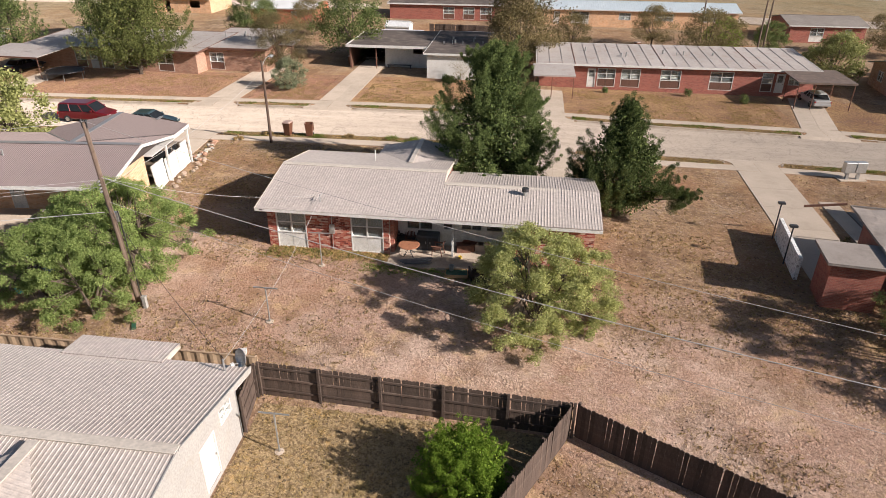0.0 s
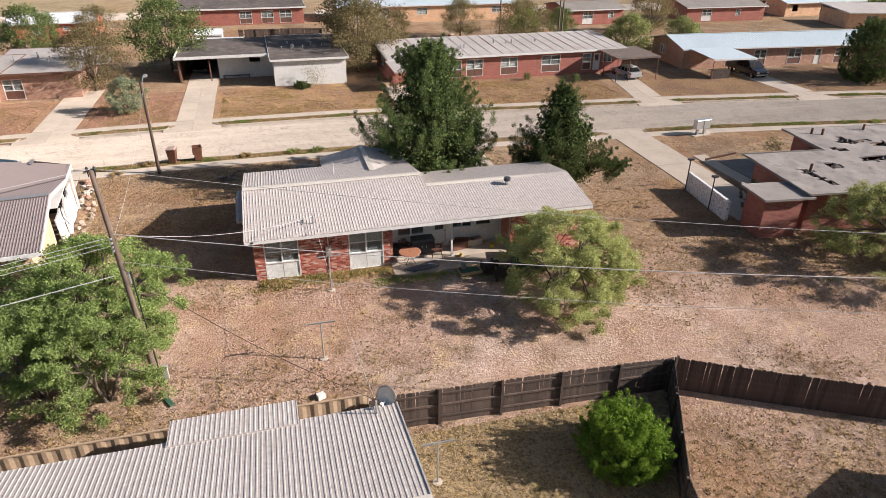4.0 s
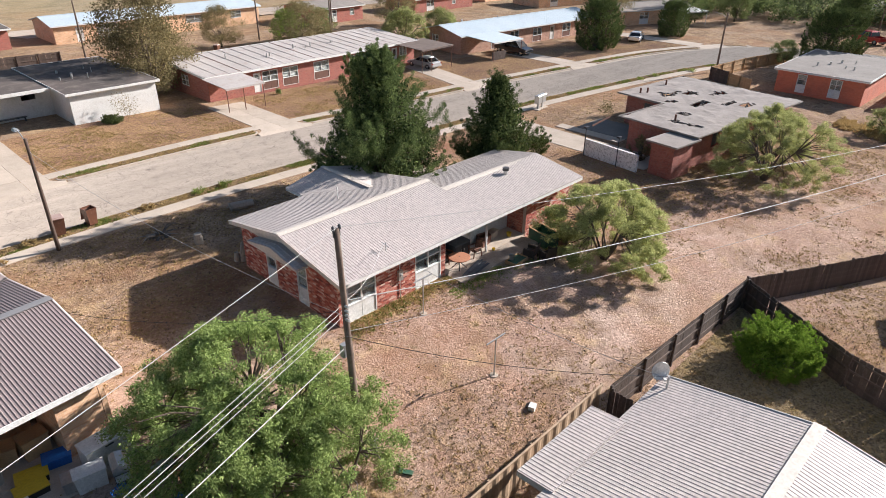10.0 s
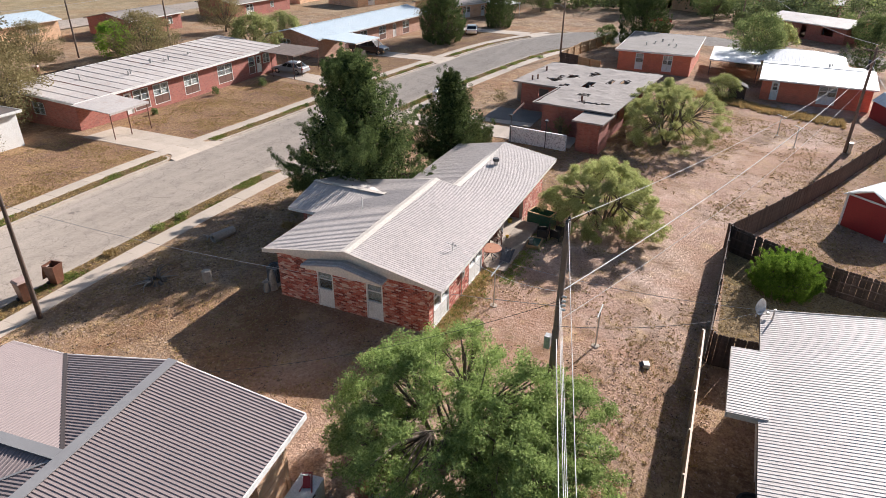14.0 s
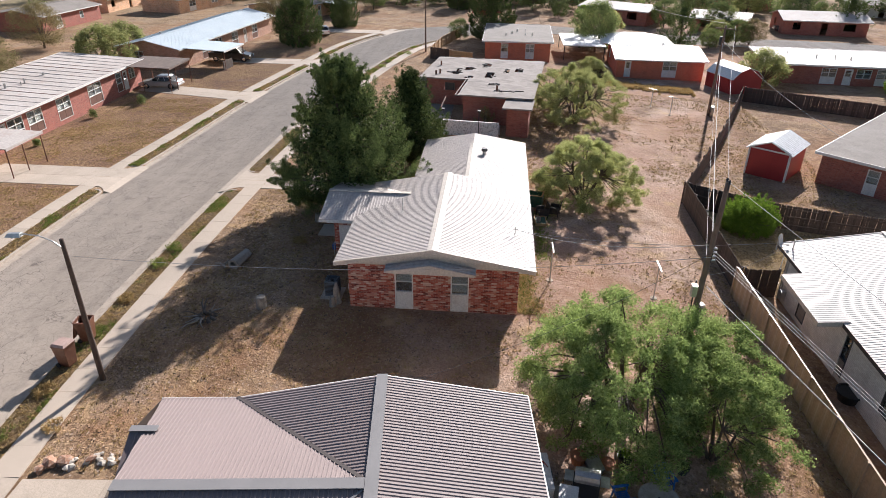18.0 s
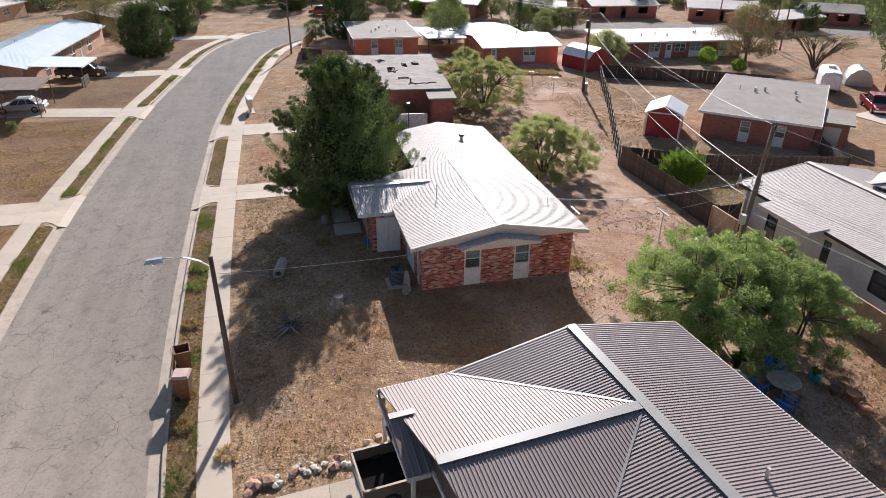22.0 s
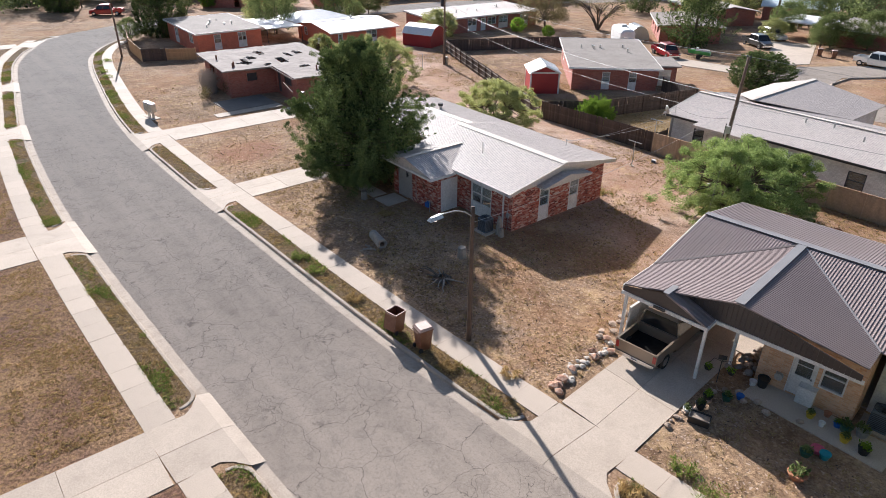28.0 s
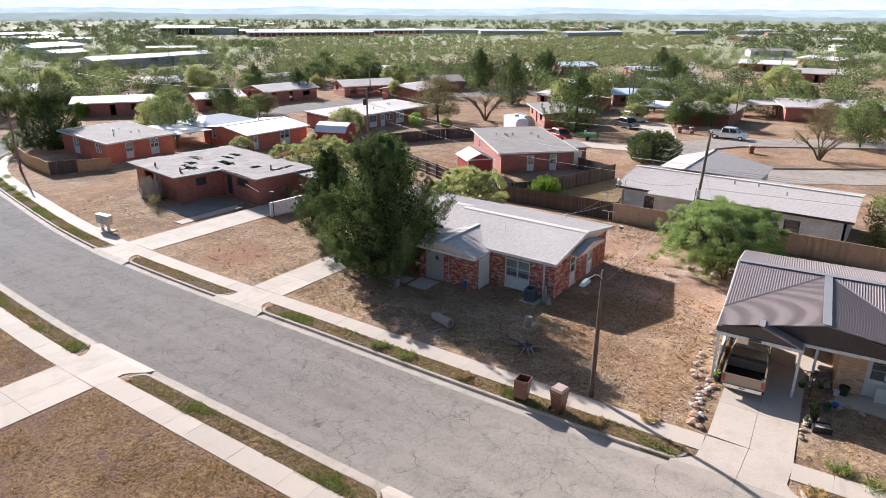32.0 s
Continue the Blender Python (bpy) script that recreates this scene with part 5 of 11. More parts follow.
MORTAR = surface("pale_mortar", (0.50, 0.39, 0.32), (0.58, 0.46, 0.38), 0.95, big=1.5, small=20)
BRICK_ONE, BRICK_MANY = brick_piece_material("object"), brick_piece_material("island")
BRICK_MESH = Mesh().box(-0.119, -0.010, -0.0385, 0.119, 0.006, 0.0385).data("brick")
BRICK_MESH.materials.append(BRICK_ONE)


def brickwork(parent, p, q, z0, z1, openings=(), singles=lambda s, z: False):
    """Bricks in running bond on the outer face of the wall p to q, clear of its openings."""
    d = (Vector((*q, 0)) - Vector((*p, 0)))
    length = d.length
    d.normalize()
    out = Vector((d.y, -d.x, 0))
    o = Vector((*p, 0))
    yaw = math.degrees(math.atan2(d.y, d.x))
    rest, count = Mesh(), 0
    for j in range(int((z1 - z0) / 0.088)):
        zc = z0 + 0.088 * (j + 0.5)
        s = -0.125 * (j % 2)
        while s < length:
            spans = [(max(0.004, s + 0.006), min(length - 0.004, s + 0.244))]
            for a, b, lo, hi in openings:
                if lo - 0.03 < zc < hi + 0.03:
                    spans = [k for u, v in spans for k in ((u, min(v, a)), (max(u, b), v)) if k[1] - k[0] > 0.04]
            for u, v in spans:
                if v - u < 0.04:
                    continue
                if v - u > 0.23 and count < 300 and singles(u, zc):
                    ob = new("brick", BRICK_MESH)
                    ob.parent = parent
                    c = o + d * ((u + v) / 2)
                    ob.matrix_basis = pose(c.x, c.y, zc, 0, 0, yaw)
                    count += 1
                    continue
                pts = [o + d * w + out * k for w, k in ((u, 0.010), (v, 0.010), (v, -0.006), (u, -0.006))]
                rest.hexa([(k.x, k.y, zc - 0.0385) for k in pts], [(k.x, k.y, zc + 0.0385) for k in pts])
            s += 0.25
    return tagged(part("brickwork", rest, BRICK_MANY, parent), kind="stuff")



def main_house():
    h = thing("house", "long red brick house with a tan ribbed metal roof", "house")
    S, N, W, E, NE = 32.2, 40.65, -14.62, 4.1, 38.45
    EX = -4.75
    z0, z1 = -0.6, 2.74
    T = 0.22
    lo, hi = 0.16, 2.38
    # west wall: north to south, wall thickness to the left (east)
    w = Mesh()
    wl, wr = (W, N), (W, S)
    ops = [(2.32, 3.24, lo, hi), (5.12, 6.02, lo, hi)]
    w.wall(wl, wr, z0, z1, T, ops)
    brickwork(part("wall", w, MORTAR, h, "mottled red brick wall"), wl, wr, -0.35, 2.7, ops, lambda k, z: k > 5.9 and z > 0.0 or 3.3 < k < 5.0 and z > 0.9)
    window(h, wl, wr, 2.32, 3.24, lo, hi, PAINT_WHITE, 0.95, 1, 0.55)
    window(h, wl, wr, 5.12, 6.02, lo, hi, PAINT_WHITE, 0.95, 1, 0.95)
    # gable triangles under the roof, tan siding
    # south wall, west part
    s = Mesh()
    sl, sr = (W + T + 0.002, S), (-7.4, S)
    ops = [(0.3, 2.1, 0.1, hi), (4.75, 6.65, 0.1, hi)]
    s.wall(sl, sr, z0, z1, T, ops)
    brickwork(part("wall", s, MORTAR, h), (W, S), sr, -0.35, 2.7, [(a + T, b + T, c, d) for a, b, c, d in ops])
    window(h, sl, sr, 0.3, 2.1, 0.1, hi, PAINT_WHITE, 0.95, 2, 0.7)
    window(h, sl, sr, 4.75, 6.65, 0.1, hi, PAINT_WHITE, 0.95, 2, 0.5)
    # the recessed back porch
    pb = Mesh()
    bl, br = (-7.4 + T, 33.65), (-0.33, 33.65)
    ops = [(0.5, 2.1, 1.05, 2.2), (2.55, 3.45, 0.16, 2.25), (3.75, 5.0, 1.2, 2.2), (5.2, 6.2, 1.2, 2.2)]
    pb.wall(bl, br, z0, z1 + 0.3, T, ops)
    part("wall", pb, PAINT_WHITE, h, "white painted porch wall")
    window(h, bl, br, 0.5, 2.1, 1.05, 2.2, PAINT_WHITE, 0, 2, 0)
    window(h, bl, br, 3.75, 5.0, 1.2, 2.2, PAINT_WHITE, 0, 2, 0)
    window(h, bl, br, 5.2, 6.2, 1.2, 2.2, PAINT_WHITE, 0, 1, 0)
    door(h, bl, br, 2.55, 3.45, 0.16, 2.25, PAINT_WHITE, 0.5)
    part("wall", Mesh().wall((-7.4, S + T + 0.002), (-7.4, 33.87), z0, z1, -0.22), BRICK_RED, h)
    part("wall", Mesh().wall((-0.33, 33.89), (-0.33, S + T + 0.002), z0, z1, T), BRICK_RED, h)
    e = Mesh()
    e.wall((-0.33, S), (E, S), z0, z1, T)
    brickwork(part("wall", e, MORTAR, h), (-0.33, S), (E, S), -0.6, 2.7)
    part("wall", Mesh().wall((E, S + T + 0.002), (E, NE), z0, z1, T), BRICK_RED, h)
    part("wall", Mesh().wall((E - T - 0.002, NE), (EX + 0.002, NE), z0, z1, T, [(3.0, 4.8, 0.9, 2.2)]), BRICK_RED, h)
    window(h, (E - T - 0.002, NE), (EX, NE), 3.0, 4.8, 0.9, 2.2, PAINT_WHITE, 0, 2, 0.6)
    part("wall", Mesh().wall((EX, NE), (EX, N), z0, z1, T), BRICK_RED, h)
    # north wall, with the wide window
    n = Mesh()
    nl, nr = (-9.73, N), (W + T + 0.002, N)
    n.wall(nl, nr, z0, z1, T, [(1.15, 3.05, lo - 0.05, hi - 0.1)])
    brickwork(part("wall", n, MORTAR, h), nl, (W, N), -0.3, 2.7, [(1.15, 3.05, lo - 0.05, hi - 0.1)])
    window(h, nl, nr, 1.15, 3.05, lo - 0.05, hi - 0.1, PAINT_WHITE, 0.85, 2, 0.75)
    # entry wing
    f = Mesh()
    fn = 42.5
    f.wall((-9.73, fn + 0.0), (-9.73, N + 0.002), z0, z1 - 0.05, T, [(0.25, 1.65, 0.1, 2.3)])
    brickwork(part("wall", f, MORTAR, h), (-9.73, fn), (-9.73, N + 0.02), -0.3, 2.6, [(0.25, 1.65, 0.1, 2.3)])
    cl = Mesh()
    for k in (0, 1):
        y = fn - 0.25 - k * 0.7
        cl.box(-9.72, y - 0.69, 0.1, -9.66, y - 0.01, 2.3)
        for zz in (0.25, 1.0, 1.65):
            cl.box(-9.735, y - 0.6, zz, -9.72, y - 0.1, zz + 0.55)
    part("closet_door", cl, PAINT_WHITE, h, "weathered white double utility door")
    fr = Mesh()
    fr.wall((-4.9, fn), (-9.73 + T + 0.002, fn), z0, z1 - 0.05, T, [(0.55, 2.1, 0.08, 2.45)])
    brickwork(part("wall", fr, MORTAR, h), (-4.9, fn), (-9.73, fn), -0.3, 2.6, [(0.55, 2.1, 0.08, 2.45)])
    part("front_door", Mesh().box(-7.0, fn - 0.09, 0.1, -5.45, fn - 0.05, 2.45).box(-7.0, fn - 0.045, 0.1, -6.93, fn + 0.02, 2.45).box(-5.52, fn - 0.045, 0.1, -5.45, fn + 0.02, 2.45), PAINT_CREAM, h, "plain cream front door panel")
    orn = Mesh()
    for i in range(6):
        a = math.pi * i / 3
        orn.cyl((-6.4, fn - 0.042, 1.75), (-6.4 + 0.2 * math.cos(a), fn - 0.03, 1.75 + 0.24 * math.sin(a)), 0.05, 0.02, 6)
    part("door_ornament", orn, DARK_METAL, h, "dark wrought metal ornament")
    star = Mesh()
    for i in range(5):
        a = math.pi * (0.5 + 0.4 * i)
        star.cyl((-8.3, fn + 0.03, 1.6), (-8.3 + 0.28 * math.cos(a), fn + 0.02, 1.6 + 0.28 * math.sin(a)), 0.06, 0.005, 4)
    part("wall_star", star, RUST, h, "rusty metal star")
    part("conduit", Mesh().cyl((-7.45, fn + 0.03, 0.4), (-7.45, fn + 0.03, 2.2), 0.02), STEEL, h)
    part("wall", Mesh().wall((-4.9, N), (-4.9, fn), z0, z1 - 0.05, T), BRICK_RED, h)
    # floor and ceiling of the rooms, so that the windows look into dark rooms
    part("floor_slab", Mesh().box(W + 0.02, S + 0.02, -0.3, E - 0.02, NE - 0.02, 0.12), CONCRETE, h)
    part("floor_slab", Mesh().box(W + 0.02, NE - 0.02, -0.3, EX - 0.02, N - 0.02, 0.118), CONCRETE, h)
    # roofs
    ex0, ex1, ys, yn, yr, zr, ze = -14.95, 4.38, 31.42, 41.28, 36.42, 3.74, 2.86
    k = (zr - ze) / (yr - ys)
    yr2 = 35.16
    zr2 = ze + k * (yr2 - ys) - 0.03
    yn2 = yr2 + (zr2 - ze) / k
    XM = -4.62
    south = Mesh()
    south.ribbed([(ex0, ys, ze), (XM, ys, ze), (XM, yr, zr), (ex0, yr, zr)], (1, 0, 0))
    part("roof", south, ROOF_TAN, h, "tan ribbed metal roofing")
    south = Mesh()
    south.ribbed([(XM, ys, ze), (ex1, ys, ze - 0.06), (ex1, yr2, zr2 - 0.06), (XM, yr2, zr2)], (1, 0, 0))
    part("roof", south, ROOF_TAN, h)
    north = Mesh()
    north.ribbed([(ex0, yn, ze), (XM, yn, ze), (XM, yr, zr), (ex0, yr, zr)], (1, 0, 0))
    part("roof", north, ROOF_TAN, h)
    north = Mesh()
    north.ribbed([(XM, yn2, ze), (ex1, yn2, ze - 0.06), (ex1, yr2, zr2 - 0.06), (XM, yr2, zr2)], (1, 0, 0))
    part("roof", north, ROOF_TAN, h)
    # ridge caps
    for (x0, x1, y, z, dz) in ((ex0, XM, yr, zr, 0), (XM - 0.0, ex1, yr2, zr2, -0.06)):
        cap = Mesh()
        for sd in (-1, 1):
            cap.sheet([(x0, y, z + 0.05), (x1, y, z + 0.05 + dz), (x1, y + sd * 0.26, z + 0.045 + dz - 0.26 * k), (x0, y + sd * 0.26, z + 0.045 - 0.26 * k)][::-sd], 0.012)
        part("ridge_cap", cap, TRIM_TAN, h, "pale ridge cap")
    # step between the two roofs
    stp = Mesh().add([(XM + 0.01, yr2, zr2 - 0.05), (XM + 0.01, yn, ze - 0.05), (XM + 0.01, yr, zr + 0.02), (XM - 0.12, yr2, zr2 - 0.05), (XM - 0.12, yn, ze - 0.05), (XM - 0.12, yr, zr + 0.02)],
                     [(0, 1, 2), (5, 4, 3), (0, 2, 5, 3), (1, 4, 5, 2)])
    part("gable_end", stp, TRIM_TAN, h)
    # fascia and gable siding, west end
    gab = Mesh().add([(W - 0.08, ys, z1 - 0.02), (W - 0.08, yn, z1 - 0.02), (W - 0.08, yn, ze - 0.03), (W - 0.08, yr, zr - 0.05), (W - 0.08, ys, ze - 0.03),
                      (W + 0.1, ys, z1 - 0.02), (W + 0.1, yn, z1 - 0.02), (W + 0.1, yn, ze - 0.03), (W + 0.1, yr, zr - 0.05), (W + 0.1, ys, ze - 0.03)],
                     [(0, 4, 3, 2, 1), (5, 6, 7, 8, 9), (0, 1, 6, 5), (1, 2, 7, 6), (2, 3, 8, 7), (3, 4, 9, 8), (4, 0, 5, 9)])
    part("gable_siding", gab, TRIM_TAN, h, "tan metal gable siding")
    for sd, y in ((-1, ys), (1, yn)):
        bb = Mesh().bar((ex0 - 0.01, y, ze - 0.08), (ex0 - 0.01, yr, zr - 0.08), 0.04, 0.22)
        part("barge_board", bb, TRIM_TAN, h)
    g2 = Mesh().add([(E - 0.02, ys, z1 - 0.1), (E - 0.02, yn2, z1 - 0.1), (E - 0.02, yr2, zr2 - 0.12), (E - 0.12, ys, z1 - 0.1), (E - 0.12, yn2, z1 - 0.1), (E - 0.12, yr2, zr2 - 0.12)], [(0, 1, 2), (5, 4, 3), (0, 3, 4, 1), (1, 4, 5, 2), (2, 5, 3, 0)])
    part("gable_siding", g2, TRIM_TAN, h)
    part("fascia", Mesh().bar((ex0, ys + 0.02, ze - 0.1), (ex1, ys + 0.02, ze - 0.16), 0.04, 0.17), PAINT_WHITE, h, "peeling white fascia board")
    part("fascia", Mesh().bar((ex0, yn - 0.02, ze - 0.1), (-9.9, yn - 0.02, ze - 0.1), 0.04, 0.17), PAINT_WHITE, h)
    part("fascia", Mesh().bar((XM, yn2 - 0.02, ze - 0.1), (ex1, yn2 - 0.02, ze - 0.16), 0.04, 0.17), PAINT_WHITE, h)
    for x0, x1, y0, y1 in ((ex0, ex1, ys + 0.05, S + 0.05), (ex0, -9.9, N - 0.05, yn - 0.05), (-7.4, -0.33, S, 34.95)):
        part("soffit", Mesh().box(x0 + 0.02, y0, z1 - 0.02, x1 - 0.02, y1, z1 + 0.01), PAINT_WHITE, h)
    # entry roof: a gable to the street that dies into the main slope
    xr, xw, xe, yf, zt, zb = -7.25, -10.02, -4.48, 43.3, 3.38, 2.76
    ya = yn - 0.05
    yt = yr + (zr - zt) / k
    part("entry_roof", Mesh().ribbed([(xw, ya, zb), (xw, yf, zb), (xr, yf, zt), (xr, yt, zt)], (0, 1, 0)), ROOF_TAN, h)
    part("entry_roof", Mesh().ribbed([(xe, ya, zb), (xe, yf, zb), (xr, yf, zt), (xr, yt, zt)], (0, 1, 0)), ROOF_TAN, h)
    part("ridge_cap", Mesh().bar((xr, yt, zt + 0.03), (xr, yf, zt + 0.03), 0.3, 0.03), TRIM_TAN, h)
    part("gable_siding", Mesh().add([(xw, yf - 0.1, zb - 0.14), (xe, yf - 0.1, zb - 0.14), (xe, yf - 0.1, zb - 0.03), (xr, yf - 0.1, zt - 0.04), (xw, yf - 0.1, zb - 0.03), (xw, yf - 0.2, zb - 0.14), (xe, yf - 0.2, zb - 0.14), (xe, yf - 0.2, zb - 0.03), (xr, yf - 0.2, zt - 0.04), (xw, yf - 0.2, zb - 0.03)],
                                    [(4, 3, 2, 1, 0), (5, 6, 7, 8, 9), (0, 1, 6, 5), (1, 2, 7, 6), (2, 3, 8, 7), (3, 4, 9, 8), (4, 0, 5, 9)]), TRIM_TAN, h)
    part("fascia", Mesh().bar((xw, yf - 0.02, zb - 0.1), (xe, yf - 0.02, zb - 0.1), 0.05, 0.14), PAINT_WHITE, h)
    part("fascia", Mesh().bar((xw, ya, zb - 0.1), (xw, yf - 0.05, zb - 0.1), 0.05, 0.14), PAINT_WHITE, h)
    part("soffit", Mesh().box(xw + 0.03, N, z1 - 0.12, xe - 0.03, yf - 0.05, z1 - 0.1), PAINT_WHITE, h)
    # the small gabled awning over the west windows
    y0, y1, xa, zm, zk = 38.72, 34.3, -15.4, 2.74, 3.16
    ym = (y0 + y1) / 2 + 0.0
    for yy in (y0, y1):
        part("awning_roof", Mesh().ribbed([(xa, yy, zm), (W - 0.08, yy, zm), (W - 0.08, ym, zk), (xa, ym, zk)], (1, 0, 0), 0.3, 0.025, 0.03), ROOF_TAN, h)
    part("awning_front", Mesh().add([(xa + 0.03, y1, zm - 0.12), (xa + 0.03, y0, zm - 0.12), (xa + 0.03, y0, zm - 0.01), (xa + 0.03, ym, zk - 0.02), (xa + 0.03, y1, zm - 0.01), (xa + 0.1, y1, zm - 0.12), (xa + 0.1, y0, zm - 0.12), (xa + 0.1, y0, zm - 0.01), (xa + 0.1, ym, zk - 0.02), (xa + 0.1, y1, zm - 0.01)],
                                    [(0, 4, 3, 2, 1), (5, 6, 7, 8, 9), (0, 1, 6, 5), (1, 2, 7, 6), (2, 3, 8, 7), (3, 4, 9, 8), (4, 0, 5, 9)]), TRIM_TAN, h)
    part("awning_soffit", Mesh().box(xa + 0.1, y1, zm - 0.12, W - 0.09, y0, zm - 0.08), PAINT_WHITE, h)
    # pipes, turbine, meter, porch post, downpipe
    vent_pipe(h, -9.6, 38.6, ze + k * (yn - 38.6), 0.75, 0.03, PAINT_WHITE)
    vp = vent_pipe(h, 0.15, 34.35, zr2 - 0.2, 0.35, 0.13)
    part("cap", Mesh().cyl((0.15, 34.35, zr2 + 0.12), (0.15, 34.35, zr2 + 0.3), 0.21, 0.2, 12), DARK_METAL, vp, "dark vent cap")
    mast = Mesh().cyl((-11.4, 32.4, 2.7), (-11.4, 32.4, 3.5), 0.025).bar((-11.4, 32.2, 3.35), (-11.4, 32.75, 3.4), 0.03, 0.03)
    part("service_mast", mast, STEEL, h, "bent service mast")
    part("meter", Mesh().box(-10.9, S - 0.14, 1.2, -10.6, S, 1.75).cyl((-10.75, S - 0.2, 1.5), (-10.75, S - 0.14, 1.5), 0.09), STEEL, h, "grey electricity meter")
    part("conduit", Mesh().cyl((-10.75, S - 0.05, 1.75), (-10.75, S - 0.05, 2.75), 0.03).cyl((-10.75, S - 0.05, 0.1), (-10.75, S - 0.05, 1.2), 0.02), STEEL, h)
    part("porch_post", Mesh().box(-3.82, 32.35, 0.05, -3.72, 32.45, 2.8), PAINT_WHITE, h)
    part("downpipe", Mesh().box(-13.92, N, 0.0, -13.8, N + 0.05, 2.7), PAINT_WHITE, h)
    part("hose_pipe", Mesh().cyl((-14.3, N + 0.05, 0.2), (-14.3, N + 0.05, 1.9), 0.02).box(-14.42, N, 1.0, -14.2, N + 0.1, 1.3), STEEL, h)
    return h


main_house()
single("patio", Mesh().box(-7.35, 30.95, -0.5, -0.56, 33.64, 0.10), surface("patio_concrete", (0.40, 0.32, 0.25), (0.50, 0.405, 0.32), 0.85, big=0.7, small=12, dirt=(0.14, 0.11, 0.085), dirt_amount=0.6), "stained concrete back patio under the porch roof", "patio", kind="structure")
SLATE_BOARD = surface("slate_grey_board", (0.10, 0.105, 0.115), (0.21, 0.215, 0.225), 0.8, big=1.5, small=18, rand=0.25)
heap = thing("plank_heap", "heap of grey weathered boards lying on the patio", "boards")
gh = random.Random(77)
for i in range(11):
    u = i / 10
    p, q = Vector((-6.8 + 0.5 * u, 31.42 - 0.38 * u, 0.13 + 0.025 * (i % 3))), Vector((-4.9 + 0.15 * u + gh.uniform(-0.3, 0.1), 31.95 - 0.72 * u, 0.16 + 0.03 * (i % 4)))
    part("plank", Mesh().bar(tuple(p), tuple(q), 0.1, 0.03), SLATE_BOARD, heap)


# ---- the brown-roofed neighbour with the carport ----
def carport_house():
    m = pose(-24.3, 32.15, 0.22, 0, 0, 6)
    h = thing("house", "tan brick house with a brown metal roof and carport", "house", m)
    ze, zr, k = 2.98, 3.93, 0.19
    L = 17.0
    xr = -4.68
    T = 0.2
    z0 = -0.7
    # walls: store room by the carport, main block to the west
    part("wall", Mesh().wall((-0.55, 0.55), (-0.55, 6.0), z0, ze - 0.1, 0.2), BRICK_TAN, h, "tan brick wall")
    part("wall", Mesh().wall((-2.3, 0.55), (-0.57 - 0.2, 0.55), z0, ze - 0.1, 0.2), BRICK_TAN, h)
    part("wall", Mesh().wall((-0.77, 6.0), (-5.6, 6.0), z0, ze + 0.4, 0.2, [(0.3, 1.2, 0.05, 2.1)]), BRICK_TAN, h)
    part("wall", Mesh().wall((-2.3, 3.2), (-2.3, 0.77), z0, ze, 0.2), BRICK_TAN, h)
    part("wall", Mesh().wall((-L + 0.6, 3.2), (-2.5, 3.2), z0, ze + 0.3, 0.2, [(3, 4.2, 0.9, 2.1), (8, 8.95, 0.05, 2.1)]), BRICK_TAN, h)
    window(h, (-L + 0.6, 3.2), (-4.2, 3.2), 3, 4.2, 0.9, 2.1, PAINT_WHITE)
    door(h, (-L + 0.6, 3.2), (-4.2, 3.2), 8, 8.95, 0.05, 2.1, PAINT_WHITE)
    part("wall", Mesh().wall((-5.6, 6.2), (-5.6, 10.5), z0, ze + 0.3, 0.2), BRICK_TAN, h)
    fl, fr = (-5.62, 10.7), (-9.35, 10.7)
    part("wall", Mesh().wall(fl, fr, z0, ze - 0.12, T, [(1.2, 2.15, 0.05, 2.15), (2.3, 3.2, 0.9, 2.15)]), BRICK_TAN, h)
    door(h, fl, fr, 1.2, 2.15, 0.05, 2.15, PAINT_WHITE, 0.55)
    window(h, fl, fr, 2.3, 3.2, 0.9, 2.15, PAINT_WHITE, 0, 1, 0)
    part("wall", Mesh().wall((-9.37, 10.48), (-9.37, 9.5), z0, ze - 0.1, 0.2), BRICK_TAN, h)
    wl, wr = (-9.59, 9.5), (-L + 0.6, 9.5)
    part("wall", Mesh().wall(wl, wr, z0, ze - 0.12, T, [(1.0, 2.2, 0.9, 2.1), (4, 5.6, 0.9, 2.1)]), PAINT_WHITE, h)
    window(h, wl, wr, 1.0, 2.2, 0.9, 2.1, PAINT_WHITE)
    window(h, wl, wr, 4.0, 5.6, 0.9, 2.1, PAINT_WHITE)
    part("wall", Mesh().wall((-L + 0.6, 9.48), (-L + 0.6, 3.2), z0, ze - 0.1, 0.2), BRICK_TAN, h)
    part("floor_slab", Mesh().box(-L + 0.7, 0.7, -0.5, -0.65, 9.4, 0.02), CONCRETE, h)
    # roofs: main ridge along x, a cross gable to the street
    yv = 10.0
    R = lambda poly, e: part("roof", Mesh().ribbed(poly, e, 0.13, 0.022), ROOF_BROWN, h, "brown ribbed metal roofing")
    R([(-L, 0, ze), (0, 0, ze), (0, 5.0, zr), (-L, 5.0, zr)], (1, 0, 0))
    R([(0, 5.0, zr), (0, yv, ze), (xr, 5.0, zr)], (1, 0, 0))
    R([(xr, 5.0, zr), (2 * xr, yv, ze), (-L, yv, ze), (-L, 5.0, zr)], (1, 0, 0))
    R([(0, yv, ze + 0.01), (0, 12.55, ze + 0.01), (xr, 12.1, zr), (xr, 5.05, zr)], (0, 1, 0))
    R([(2 * xr, yv, ze + 0.01), (2 * xr, 11.4, ze + 0.01), (xr, 12.1, zr), (xr, 5.05, zr)], (0, 1, 0))
